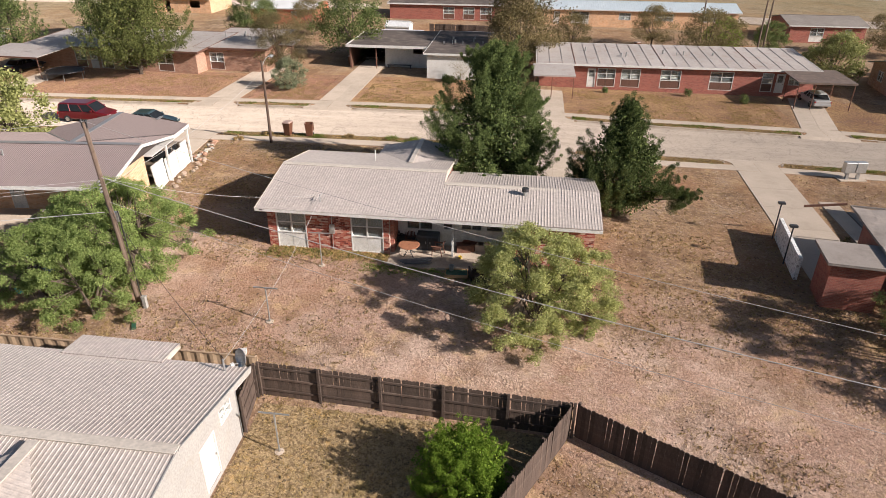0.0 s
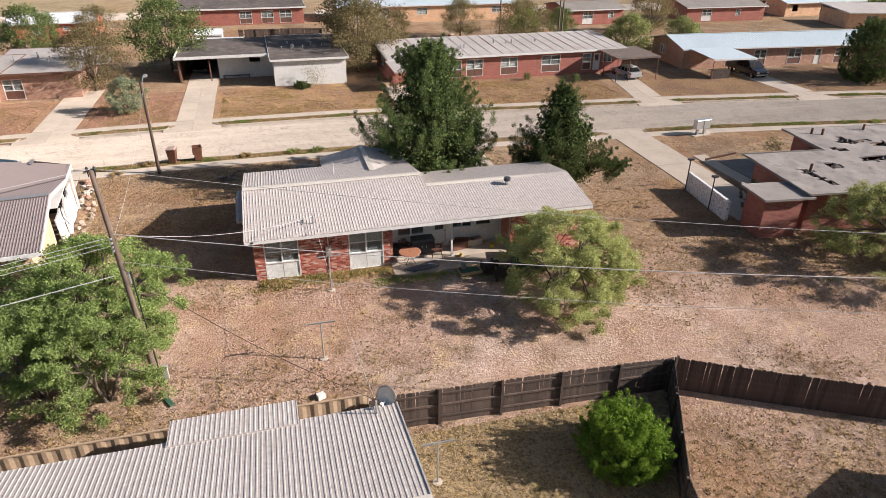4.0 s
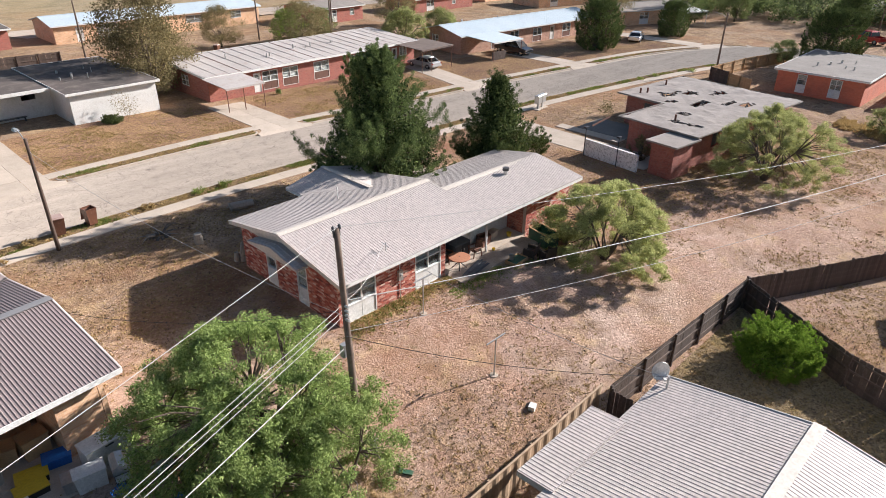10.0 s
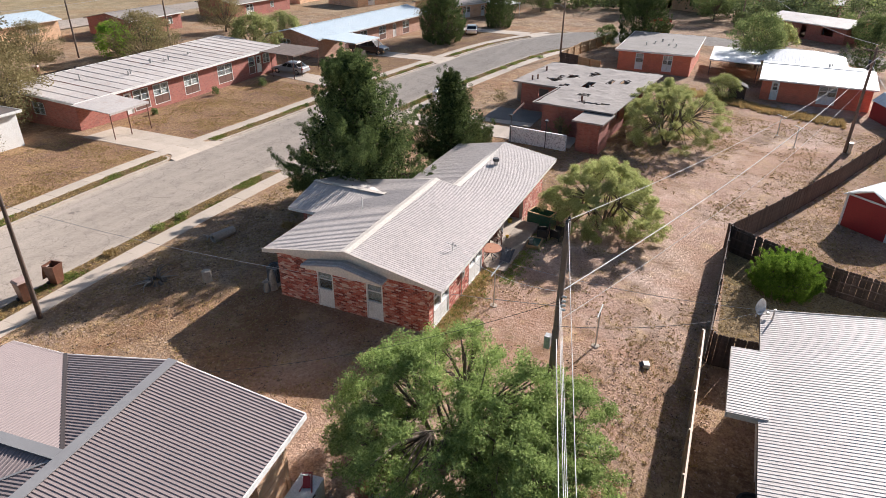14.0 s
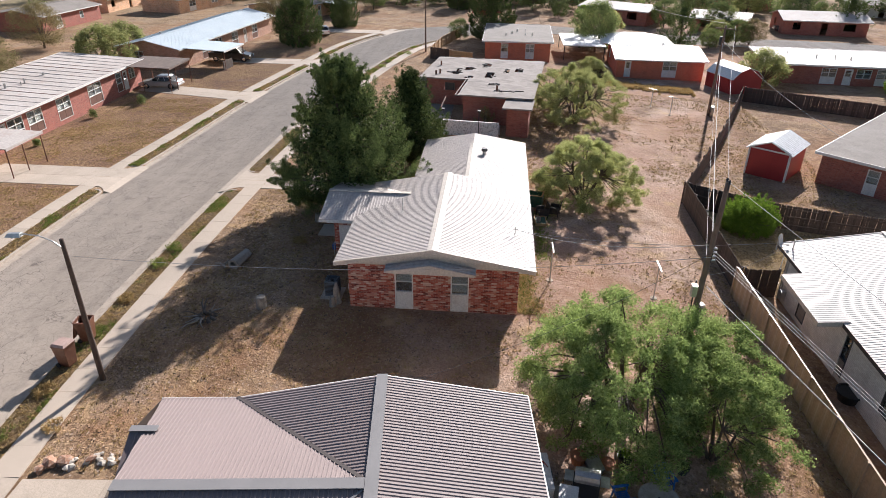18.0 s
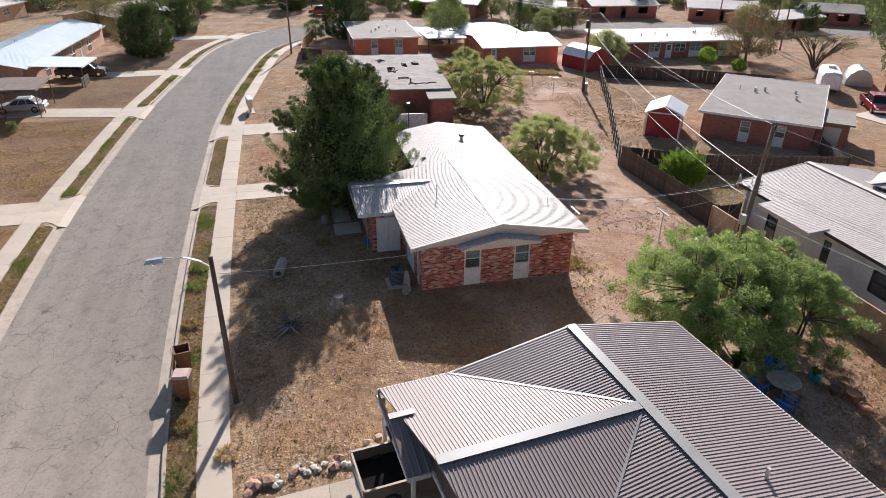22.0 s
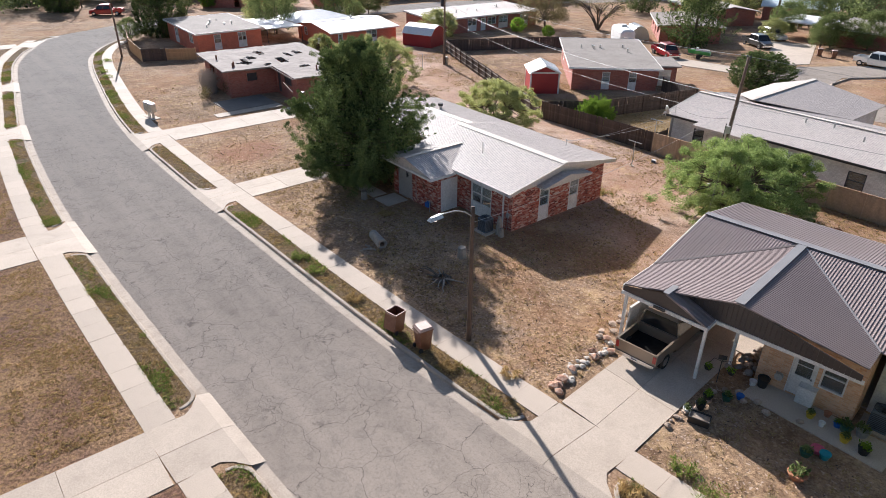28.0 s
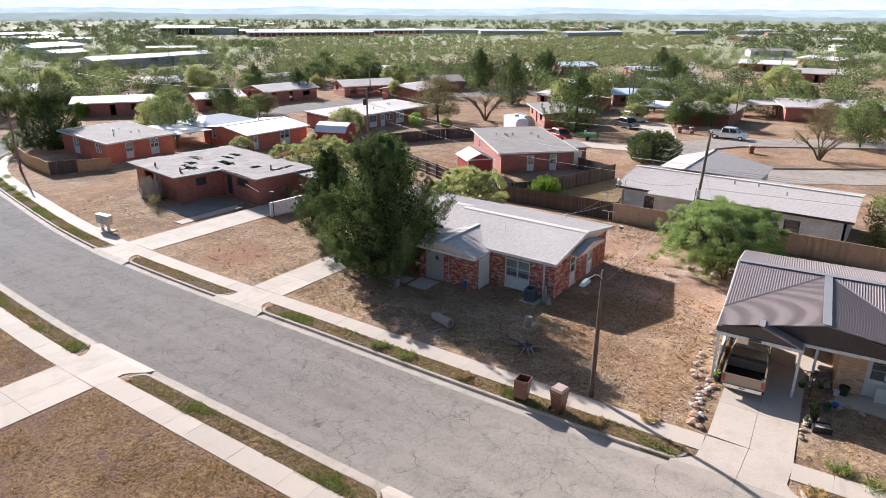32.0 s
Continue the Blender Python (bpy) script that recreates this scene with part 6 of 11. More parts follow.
    # ridge caps and valley
    for p, q in (((-L, 5.0, zr + 0.04), (0.0, 5.0, zr + 0.04)), ((xr, 5.2, zr + 0.035), (xr, 12.1, zr + 0.035))):
        part("ridge_cap", Mesh().bar(p, q, 0.38, 0.03), TRIM_GREY, h, "grey ridge cap")
    part("valley", Mesh().bar((0, yv, ze + 0.03), (xr, 5.05, zr + 0.02), 0.12, 0.03), TRIM_BROWN, h)
    part("valley", Mesh().bar((2 * xr, yv, ze + 0.03), (xr, 5.05, zr + 0.02), 0.08, 0.03), TRIM_GREY, h)
    # street gable of dark siding, with boards
    gy = 11.9
    for i in range(48):
        x0, x1 = -9.3 + i * 0.1935, -9.3 + (i + 1) * 0.1935 - 0.012
        top = lambda x: ze - 0.06 + (1 - abs(x - xr) / 4.68) * (zr - ze)
        part("siding_board", Mesh().add([(x0, gy, ze - 0.3), (x1, gy, ze - 0.3), (x1, gy, top(x1)), (x0, gy, top(x0)), (x0, gy - 0.03, ze - 0.3), (x1, gy - 0.03, ze - 0.3), (x1, gy - 0.03, top(x1)), (x0, gy - 0.03, top(x0))],
                                        [(3, 2, 1, 0), (4, 5, 6, 7), (0, 1, 5, 4), (1, 2, 6, 5), (2, 3, 7, 6), (3, 0, 4, 7)]), TRIM_BROWN, h)
    part("gable_back", Mesh().add([(-9.3, gy - 0.05, ze - 0.3), (0, gy - 0.05, ze - 0.3), (0, gy - 0.05, ze - 0.06), (xr, gy - 0.05, zr - 0.06), (-9.3, gy - 0.05, ze - 0.06)], [(4, 3, 2, 1, 0)]), TRIM_BROWN, h)
    # side return of the porch roof over the car
    part("porch_return", Mesh().ribbed([(-3.9, 11.9, ze - 0.28), (-3.9, 12.75, ze - 0.28), (-2.0, 12.75, zr - 0.48), (-2.0, 11.9, zr - 0.48)], (0, 1, 0), 0.25, 0.025), ROOF_BROWN, h)
    part("porch_gable", Mesh().add([(-3.9, 12.7, ze - 0.32), (0.0, 12.6, ze - 0.32), (0, 12.6, ze - 0.04), (-2.0, 12.7, zr - 0.5)], [(3, 2, 1, 0)]), TRIM_BROWN, h)
    part("porch_cap", Mesh().bar((-2.0, 11.9, zr - 0.44), (-2.0, 12.76, zr - 0.44), 0.25, 0.025), TRIM_GREY, h)
    part("fascia", Mesh().bar((-3.95, 12.74, ze - 0.36), (0.03, 12.62, ze - 0.36), 0.05, 0.16), PAINT_WHITE, h, "white fascia board")
    part("fascia", Mesh().bar((-3.95, 12.0, ze - 0.36), (-3.95, 12.7, ze - 0.36), 0.05, 0.16), PAINT_WHITE, h)
    part("fascia", Mesh().bar((0.02, 0, ze - 0.11), (0.02, 5, zr - 0.11), 0.05, 0.2), PAINT_WHITE, h)
    part("fascia", Mesh().bar((0.02, 5, zr - 0.11), (0.02, yv, ze - 0.11), 0.05, 0.2), PAINT_WHITE, h)
    part("fascia", Mesh().bar((0.02, yv, ze - 0.11), (0.02, 12.6, ze - 0.11), 0.05, 0.2), PAINT_WHITE, h)
    part("fascia", Mesh().bar((-L, -0.02, ze - 0.11), (0.0, -0.02, ze - 0.11), 0.05, 0.2), PAINT_WHITE, h)
    part("fascia", Mesh().bar((-9.4, 11.85, ze - 0.36), (-3.9, 11.93, ze - 0.36), 0.06, 0.16), PAINT_WHITE, h)
    part("gable_siding", Mesh().add([(-0.5, 0.6, ze - 0.12), (-0.5, 9.4, ze - 0.12), (-0.5, 5.0, zr - 0.12)], [(0, 1, 2)]), TRIM_BROWN, h)
    part("ceiling_panel", Mesh().box(-5.6, 6.2, ze - 0.34, -0.05, 11.85, ze - 0.3), PAINT_WHITE, h)
    for x, y in ((-3.85, 12.55), (-0.15, 12.45), (-0.15, 8.6), (-4.6, 10.9)):
        part("carport_post", Mesh().box(x - 0.06, y - 0.06, z0, x + 0.06, y + 0.06, ze - 0.3), PAINT_WHITE, h)
    part("number_board", Mesh().box(-2.1, 12.7, ze - 0.4, -1.55, 12.76, ze - 0.28), DARK_METAL, h, "dark board with plain bars")
    for x, y in ((-8.2, 3.4), (-13.5, 6.1), (-13.9, 6.3), (-12.0, 6.8), (-10.3, 6.2)):
        z = zr - abs(y - 5) * k
        vent_pipe(h, x, y, z, 0.4, 0.06)
    return h


carport_house()
gp = random.Random(19)
for i in range(6):
    y0 = 6.35 + i * 1.0
    hh, lean = gp.uniform(1.55, 2.0), gp.uniform(0.02, 0.12)
    pn = thing("panel", "weathered white wooden panel leaning in the carport", "panel", pose(-24.3, 32.15, 0.24, 0, 0, 6) @ pose(-0.22 - 0.05 * (i % 2), y0, 0, 0, -3 - 20 * lean, gp.uniform(-3, 3)), "white panels along the carport")
    part("board", Mesh().box(-0.02, 0, 0.02, 0.02, 0.96, hh), PAINT_WHITE, pn)
    part("frame", Mesh().box(-0.05, 0, 0.02, -0.021, 0.09, hh).box(-0.05, 0.87, 0.02, -0.021, 0.96, hh).box(-0.05, 0.09, hh - 0.1, -0.021, 0.87, hh).box(-0.05, 0.09, hh * 0.5, -0.021, 0.87, hh * 0.5 + 0.1).box(-0.05, 0.09, 0.02, -0.021, 0.87, 0.14).box(0.021, 0, hh - 0.1, 0.05, 0.96, hh).box(0.021, 0, hh * 0.5, 0.05, 0.96, hh * 0.5 + 0.1).box(0.021, 0, 0.02, 0.05, 0.96, 0.14), PAINT_WHITE, pn)


# ---- the tan-roofed neighbour across the back lane ----
def tan_house():
    h = thing("house", "whitewashed brick house with a tan ribbed metal roof", "house")
    ex, ez, yr, zr = -9.82, 2.47, 13.1, 3.4
    yn = 18.3
    k = (zr - ez) / (yn - yr)
    ys = yr - (yn - yr)
    xw = -29.5
    z0 = -1.5
    part("roof", Mesh().ribbed([(xw, yn, ez), (ex, yn, ez), (ex, yr, zr), (xw, yr, zr)], (1, 0, 0)), ROOF_TAN, h, "tan ribbed metal roofing")
    part("roof", Mesh().ribbed([(xw, ys, ez), (ex, ys, ez), (ex, yr, zr), (xw, yr, zr)], (1, 0, 0)), ROOF_TAN, h)
    part("roof", Mesh().ribbed([(-17.4, yn - 0.3, ez + 0.1), (-13.2, yn - 0.3, ez + 0.1), (-13.2, 19.35, ez - 0.02), (-17.4, 19.35, ez - 0.02)], (1, 0, 0)), ROOF_TAN, h)
    part("bay_fascia", Mesh().bar((-17.4, 19.33, ez - 0.14), (-13.2, 19.33, ez - 0.14), 0.04, 0.2).bar((-17.38, 18.3, ez - 0.1), (-17.38, 19.3, ez - 0.14), 0.04, 0.2).bar((-13.22, 18.3, ez - 0.1), (-13.22, 19.3, ez - 0.14), 0.04, 0.2), TRIM_TAN, h)
    part("ridge_cap", Mesh().bar((xw, yr, zr + 0.035), (ex, yr, zr + 0.035), 0.4, 0.03), TRIM_TAN, h)
    # cross wing to the south
    xc, zc = -14.2, 3.55
    part("roof", Mesh().ribbed([(-10.6, 7.6, ez), (-10.6, 1.0, ez), (xc, 1.0, zc), (xc, yr - 0.6, zc)], (0, 1, 0)), ROOF_TAN, h)
    part("roof", Mesh().ribbed([(-20.6, 7.9, ez), (-20.6, 1.0, ez), (xc, 1.0, zc), (xc, yr - 0.6, zc)], (0, 1, 0)), ROOF_TAN, h)
    part("ridge_cap", Mesh().bar((xc, yr - 0.4, zc + 0.035), (xc, 1.0, zc + 0.035), 0.4, 0.03), TRIM_TAN, h)
    part("gable_siding", Mesh().add([(ex - 0.1, ys + 0.2, ez - 0.02), (ex - 0.1, yn - 0.05, ez - 0.02), (ex - 0.1, yr, zr - 0.05)], [(0, 1, 2)]), PAINT_CREAM, h)
    for y in (ys, yn):
        part("barge_board", Mesh().bar((ex + 0.01, y, ez - 0.1), (ex + 0.01, yr, zr - 0.1), 0.05, 0.26), PAINT_CREAM, h)
    part("fascia", Mesh().bar((xw, yn - 0.02, ez - 0.1), (ex, yn - 0.02, ez - 0.1), 0.04, 0.18), DARK_METAL, h)
    # walls
    ew, nw = ex - 0.5, yn - 0.55
    part("wall", Mesh().wall((ew, ys + 0.5), (ew, nw), z0, ez, 0.2, [(8.0, 8.9, 1.2, 1.9), (6.4, 7.5, -0.5, 1.5)]), PAINT_CREAM, h, "cream painted wall")
    window(h, (ew, ys + 0.5), (ew, nw), 8.0, 8.9, 1.2, 1.9, PAINT_WHITE)
    door(h, (ew, ys + 0.5), (ew, nw), 6.4, 7.5, -0.5, 1.5, PAINT_WHITE, 0)
    nl, nr = (ew - 0.2, nw), (xw + 0.5, nw)
    ops = [(2.0, 2.9, -0.3, 1.75), (6.2, 7.1, -0.3, 1.75), (10.0, 11.2, 0.4, 1.7), (14.0, 15.2, 0.4, 1.7)]
    part("wall", Mesh().wall(nl, nr, z0, ez, 0.2, ops), BRICK_PALE, h, "whitewashed brick wall")
    for a, b, lo, hi in ops:
        window(h, nl, nr, a, b, lo, hi, DARK_METAL, 0.8 if lo < 0 else 0, 1, 0, panel_mat=SHINGLE)
    part("wall", Mesh().wall((xw + 0.5, nw), (xw + 0.5, ys + 0.5), z0, ez, 0.2), BRICK_PALE, h)
    part("wall", Mesh().wall((xw + 0.5, ys + 0.5), (ew, ys + 0.5), z0, ez, 0.2), BRICK_PALE, h)
    part("wall", Mesh().wall((-20.2, 1.4), (-11.0, 1.4), z0, ez, 0.2).wall((-11.0, 1.4), (-11.0, 8), z0, ez, 0.2).wall((-20.2, 8), (-20.2, 1.4), z0, ez, 0.2), BRICK_PALE, h)
    part("bay_wall", Mesh().box(-17.1, nw + 0.005, z0, -13.5, nw + 0.05, ez - 0.1), BRICK_PALE, h)
    for x, y in ((-19.5, 14.2), (-21.5, 14.0), (-24.0, 15.0)):
        vent_pipe(h, x, y, zr - abs(y - yr) * k, 0.35, 0.07)
    part("service_pipe", Mesh().tube([(-10.35, nw + 0.06, -0.6), (-10.35, nw + 0.06, 2.0), (-10.6, nw + 0.1, 2.3), (-10.6, nw + 0.1, 3.1)], 0.04), STEEL, h)
    part("gas_meter", Mesh().box(-11.1, nw + 0.02, -0.3, -10.8, nw + 0.25, 0.2), STEEL, h)
    return h


tan_house()
dish = thing("satellite_dish", "grey satellite dish on the roof corner", "satellite dish", pose(-10.1, 18.45, 2.35, 0, 0, 145))
part("reflector", Mesh().lathe([(0.001, 0.0), (0.15, 0.02), (0.28, 0.07), (0.36, 0.13), (0.37, 0.12), (0.29, 0.05), (0.15, 0.0), (0.001, -0.02)], 18), STEEL, dish).matrix_basis = pose(0, 0, 0.45, -75, 0, 0)
part("arm", Mesh().cyl((0, 0, -0.1), (0, 0, 0.45), 0.03).cyl((0, 0, 0.2), (0, 0.45, 0.35), 0.015), STEEL, dish)
part("feed", Mesh().box(-0.05, 0.42, 0.32, 0.05, 0.55, 0.42), PAINT_WHITE, dish)


# ---- the other houses ----
def plain_house(label, x, y, rz, L, W, roof_mat, wall_mat, rise=0.9, h=2.5, over=0.5, south=(), north=(), west=(), east=(), trim=None, ribs=True, fascia=None, panel=None, shed=0.0, base=0.0, pipes=0, seed=1, name="house"):
    """A low house: S wall on local y = 0; ridge along x when rise > 0, else a nearly flat roof that falls by shed."""
    trim, fascia, panel = trim or PAINT_WHITE, fascia or PAINT_WHITE, panel or PAINT_WHITE
    t = thing(name, label, "house", at(x, y, rz, base))
    g = random.Random(seed)
    z0 = -0.8
    sides = (((0, 0), (L, 0), south), ((L, 0.2), (L, W - 0.2), east), ((L, W), (0, W), north), ((0, W - 0.2), (0, 0.2), west))
    for p, q, ops in sides:
        full = []
        for a, b, kind in ops:
            lo, hi = {"w": (0.95, 2.1), "p": (0.15, 2.15), "d": (0.05, 2.1), "s": (1.4, 2.05), "g": (0.05, 2.2)}[kind]
            full.append((a, b, lo, hi))
        part("wall", Mesh().wall(p, q, z0, h, 0.2, full), wall_mat, t)
        for (a, b, lo, hi), (_, _, kind) in zip(full, ops):
            if kind == "d":
                door(t, p, q, a, b, lo, hi, PAINT_WHITE, 0.45)
            elif kind == "g":
                continue
            else:
                window(t, p, q, a, b, lo, hi, trim, 0.85 if kind == "p" else 0, 2 if b - a > 1.2 else 1, g.choice((0, 0.5, 0.9)), panel_mat=panel)
    part("floor_slab", Mesh().box(0.02, 0.02, -0.6, L - 0.02, W - 0.02, 0.03), CONCRETE, t)
    o = over
    if rise > 0:
        zr, k = h + rise, rise / (W / 2 + o)
        ze = h + 0.06
        zr = ze + rise
        for y0 in (-o, W + o):
            poly = [(-o, y0, ze), (L + o, y0, ze), (L + o, W / 2, zr), (-o, W / 2, zr)]
            part("roof", Mesh().ribbed(poly, (1, 0, 0), 0.4) if ribs else Mesh().sheet(poly if y0 < 0 else poly[::-1], 0.08), roof_mat, t)
        part("ridge_cap", Mesh().bar((-o, W / 2, zr + 0.03), (L + o, W / 2, zr + 0.03), 0.3, 0.03), roof_mat, t)
        for xx in (0.05, L - 0.05):
            part("gable_end", Mesh().add([(xx - 0.05, -0.1, h - 0.02), (xx - 0.05, W + 0.1, h - 0.02), (xx - 0.05, W / 2, zr - 0.06), (xx + 0.05, -0.1, h - 0.02), (xx + 0.05, W + 0.1, h - 0.02), (xx + 0.05, W / 2, zr - 0.06)],
                                         [(2, 1, 0), (3, 4, 5), (0, 3, 5, 2), (1, 2, 5, 4)]), wall_mat, t)
        for y0 in (-o, W + o):
            part("fascia", Mesh().bar((-o, y0, ze - 0.08), (L + o, y0, ze - 0.08), 0.04, 0.16), fascia, t)
    else:
        zs, zn = h + 0.1, h + 0.1 + shed
        part("roof", Mesh().hexa([(-o, -o, zs - 0.02), (L + o, -o, zs - 0.02), (L + o, W + o, zn - 0.02), (-o, W + o, zn - 0.02)], [(-o, -o, zs + 0.06), (L + o, -o, zs + 0.06), (L + o, W + o, zn + 0.06), (-o, W + o, zn + 0.06)]), roof_mat, t)
        if shed:
            part("wall", Mesh().box(0, W - 0.2, h, L, W, zn - 0.02), wall_mat, t)
        for p, q in (((-o, -o, zs - 0.02), (L + o, -o, zs - 0.02)), ((-o, W + o, zn - 0.02), (L + o, W + o, zn - 0.02)), ((-o, -o, zs - 0.02), (-o, W + o, zn - 0.02)), ((L + o, -o, zs - 0.02), (L + o, W + o, zn - 0.02))):
            part("fascia", Mesh().bar(p, q, 0.05, 0.22), fascia, t)
    for i in range(pipes):
        px, py = g.uniform(0.15, 0.85) * L, g.uniform(0.3, 0.7) * W
        pz = (h + 0.06 + rise - abs(py - W / 2) * rise / (W / 2 + o)) if rise > 0 else h + 0.15 + shed * py / W
        vent_pipe(t, px, py, pz, g.uniform(0.25, 0.5), g.choice((0.05, 0.08, 0.12)))
    return t


def canopy(parent, x0, y0, x1, y1, z, zf, roof_mat, post_mat, posts=((0, 0), (1, 0)), fascia=None):
    """A car canopy: a sloping flat roof on thin posts; zf is the height at y0."""
    part("canopy", Mesh().hexa([(x0, y0, zf - 0.03), (x1, y0, zf - 0.03), (x1, y1, z - 0.03), (x0, y1, z - 0.03)], [(x0, y0, zf + 0.03), (x1, y0, zf + 0.03), (x1, y1, z + 0.03), (x0, y1, z + 0.03)]), roof_mat, parent)
    part("canopy_fascia", Mesh().bar((x0, y0, zf - 0.06), (x1, y0, zf - 0.06), 0.05, 0.18), fascia or roof_mat, parent)
    for u, v in posts:
        px, py = x0 + 0.15 + (x1 - x0 - 0.3) * u, y0 + 0.15 + (y1 - y0 - 0.3) * v
        part("canopy_post", Mesh().cyl((px, py, -0.8), (px, py, zf + (z - zf) * v - 0.02), 0.045), post_mat, parent)


# brick duplex across the street
dup = plain_house("long red brick duplex with a pale roll roof", 1.0, 74.4, 1.2, 29.6, 8.8, ROLL, BRICK_DEEP, 0, 2.45, 0.45, shed=0.55, fascia=PAINT_WHITE, panel=PAINT_BROWN, pipes=7, seed=3,
                  south=[(5.3, 6.2, "d"), (6.4, 8.4, "p"), (9.0, 11.1, "p"), (13.3, 15.5, "p"), (18.6, 21.1, "p"), (24.1, 25.3, "p"), (25.6, 26.5, "d"), (26.9, 28.2, "w")], west=[(3, 4.5, "w")], east=[(3, 4.2, "w")])
canopy(dup, -0.8, -5.0, 3.6, -0.45, 2.55, 2.35, ROLL, RUST, ((0, 0), (1, 0), (0.45, 0)))
canopy(dup, 25.9, -5.2, 31.6, 0.3, 2.6, 2.45, surface("shingle_canopy", (0.12, 0.085, 0.07), (0.17, 0.125, 0.1), 0.95, big=0.6, small=8, dirt=(0.3, 0.2, 0.15), dirt_amount=0.5), RUST, ((0, 0), (1, 0), (0, 0.6), (1, 0.9), (0.3, 0)))
for i in range(22):
    u = -0.3 + i * 1.38
    part("roof_seam", Mesh().bar((u, -0.4, 2.625), (u, 9.2, 3.19), 0.06, 0.03), RUST if i % 7 == 3 else ROLL, dup)

# flat-roofed white house with the carport
wh = plain_house("white block house with a dark flat roof", -12.0, 74.8, 0.5, 7.9, 14.5, TAR, PAINT_WHITE, 0, 2.75, 0.35, pipes=8, seed=5, south=(), west=[(6, 7, "w")])
part("carport_wall", Mesh().wall((-6.0, 5.2), (0.0, 5.2), -0.8, 2.6, 0.2, [(3.5, 4.7, 1.7, 2.3)]), PAINT_WHITE, wh)
part("carport_roof", Mesh().box(-10.3, 3.6, 2.66, -0.37, 14.8, 2.84), TAR, wh)
part("fascia", Mesh().box(-10.4, 3.5, 2.6, -0.36, 3.6, 2.9).box(-10.5, 3.5, 2.6, -10.3, 14.8, 2.9), PAINT_WHITE, wh)
part("carport_post", Mesh().box(-6.9, 3.9, -0.8, -6.78, 4.02, 2.65), RUST, wh)
part("wall", Mesh().box(-10.2, 4.0, -0.8, -10.0, 14.6, 2.65).box(-10.2, 14.4, -0.8, 0, 14.6, 2.65), PAINT_BROWN, wh)
part("side_awning", Mesh().box(-9.8, 15.0, 2.4, -3.0, 17.5, 2.5), ROOF_WHITE, wh)
part("bench", Mesh().box(-5.6, 4.4, 0.4, -2.6, 4.8, 0.46).box(-5.5, 4.5, 0, -5.4, 4.7, 0.4).box(-2.8, 4.5, 0, -2.7, 4.7, 0.4), DARK_METAL, wh)

# blue-roofed long brick house
bl = plain_house("long rose-brown brick house with a pale blue metal roof", 39.0, 74.3, -4.5, 30, 8.5, ROOF_BLUE, BRICK_ROSE, 1.0, 2.5, 0.5, pipes=2, seed=6, panel=PAINT_BROWN,
                 south=[(6, 7.6, "p"), (10, 11.8, "p"), (15, 17, "p"), (19, 20, "d"), (22, 24, "p")], west=[(2, 3.4, "w")])
canopy(bl, 0.5, -6.0, 6.2, -0.2, 2.6, 2.4, ROOF_BLUE, RUST, ((0, 0), (1, 0)), PAINT_WHITE)
part("carport_screen", Mesh().box(0.7, -5.6, -0.6, 3.2, -5.5, 1.1), WOOD_DARK, bl)

# houses to the north-west
p0 = plain_house("rose-brown brick house with a pale flat roof", -61, 73.6, -3, 22, 9, ROLL, BRICK_ROSE, 0, 2.5, 0.7, shed=0.5, panel=PAINT_BROWN, seed=8, pipes=2, trim=PAINT_WHITE, fascia=PAINT_BROWN,
                 south=[(6, 7.5, "p"), (8, 9, "d"), (9.4, 11, "p"), (12.5, 14.8, "p"), (17, 19, "p")])
canopy(p0, -2, -6.5, 6.4, -0.5, 2.7, 2.5, ROLL, PAINT_BROWN, ((0, 0), (1, 0)), PAINT_BROWN)
p1 = plain_house("rose-brown brick house with a rusty flat roof", -39.6, 74.6, 0, 8.2, 10, ROLL, BRICK_ROSE, 0, 2.6, 0.5, shed=0.5, panel=PAINT_BROWN, fascia=PAINT_BROWN, seed=9, pipes=4, south=[(1.2, 3.0, "p")])
canopy(p1, 5.0, 3.0, 10.5, 8.0, 2.7, 2.6, ROLL, PAINT_BROWN, ((0, 0), (1, 0)), PAINT_BROWN)
# second row to the north
plain_house("orange painted house with a pale roof", -47.4, 108.8, 2, 11, 9, ROOF_WHITE, PAINT_ORANGE, 0.8, 2.5, 0.4, south=[(3, 4.6, "w"), (7, 8, "s")])
plain_house("brown brick house with a dark roof", -25.5, 118, 1, 20, 9, TAR, BRICK_DEEP, 0, 2.5, 0.4, shed=0.4, panel=PAINT_BROWN, south=[(9.5, 11.5, "p"), (13, 15, "p"), (16, 18, "p")], seed=4)
plain_house("long tan brick house with a pale blue roof", 0.2, 118.4, 0, 33.5, 9, ROOF_BLUE, BRICK_TAN, 0.9, 2.5, 0.4, south=[(3, 4, "d"), (6, 9, "p"), (14, 16, "w"), (20, 23, "w"), (28, 30, "w")])
plain_house("red brick house with a brown roof", 39, 109.3, 1, 11, 9, SHINGLE, BRICK_DEEP, 0.9, 2.5, 0.4, ribs=False, south=[(3, 5, "p"), (8, 9, "w")])
plain_house("brick house with a grey roof", 62, 108, -2, 16, 9, SHINGLE, BRICK_DEEP, 0.9, 2.5, 0.4, ribs=False, south=[(3, 5, "p"), (10, 11, "w")])
plain_house("brick house with a tan roof", 86, 96, -14, 17, 9, ROLL, BRICK_TAN, 0, 2.5, 0.4, shed=0.5, south=[(3, 5, "p"), (10, 12, "w")])
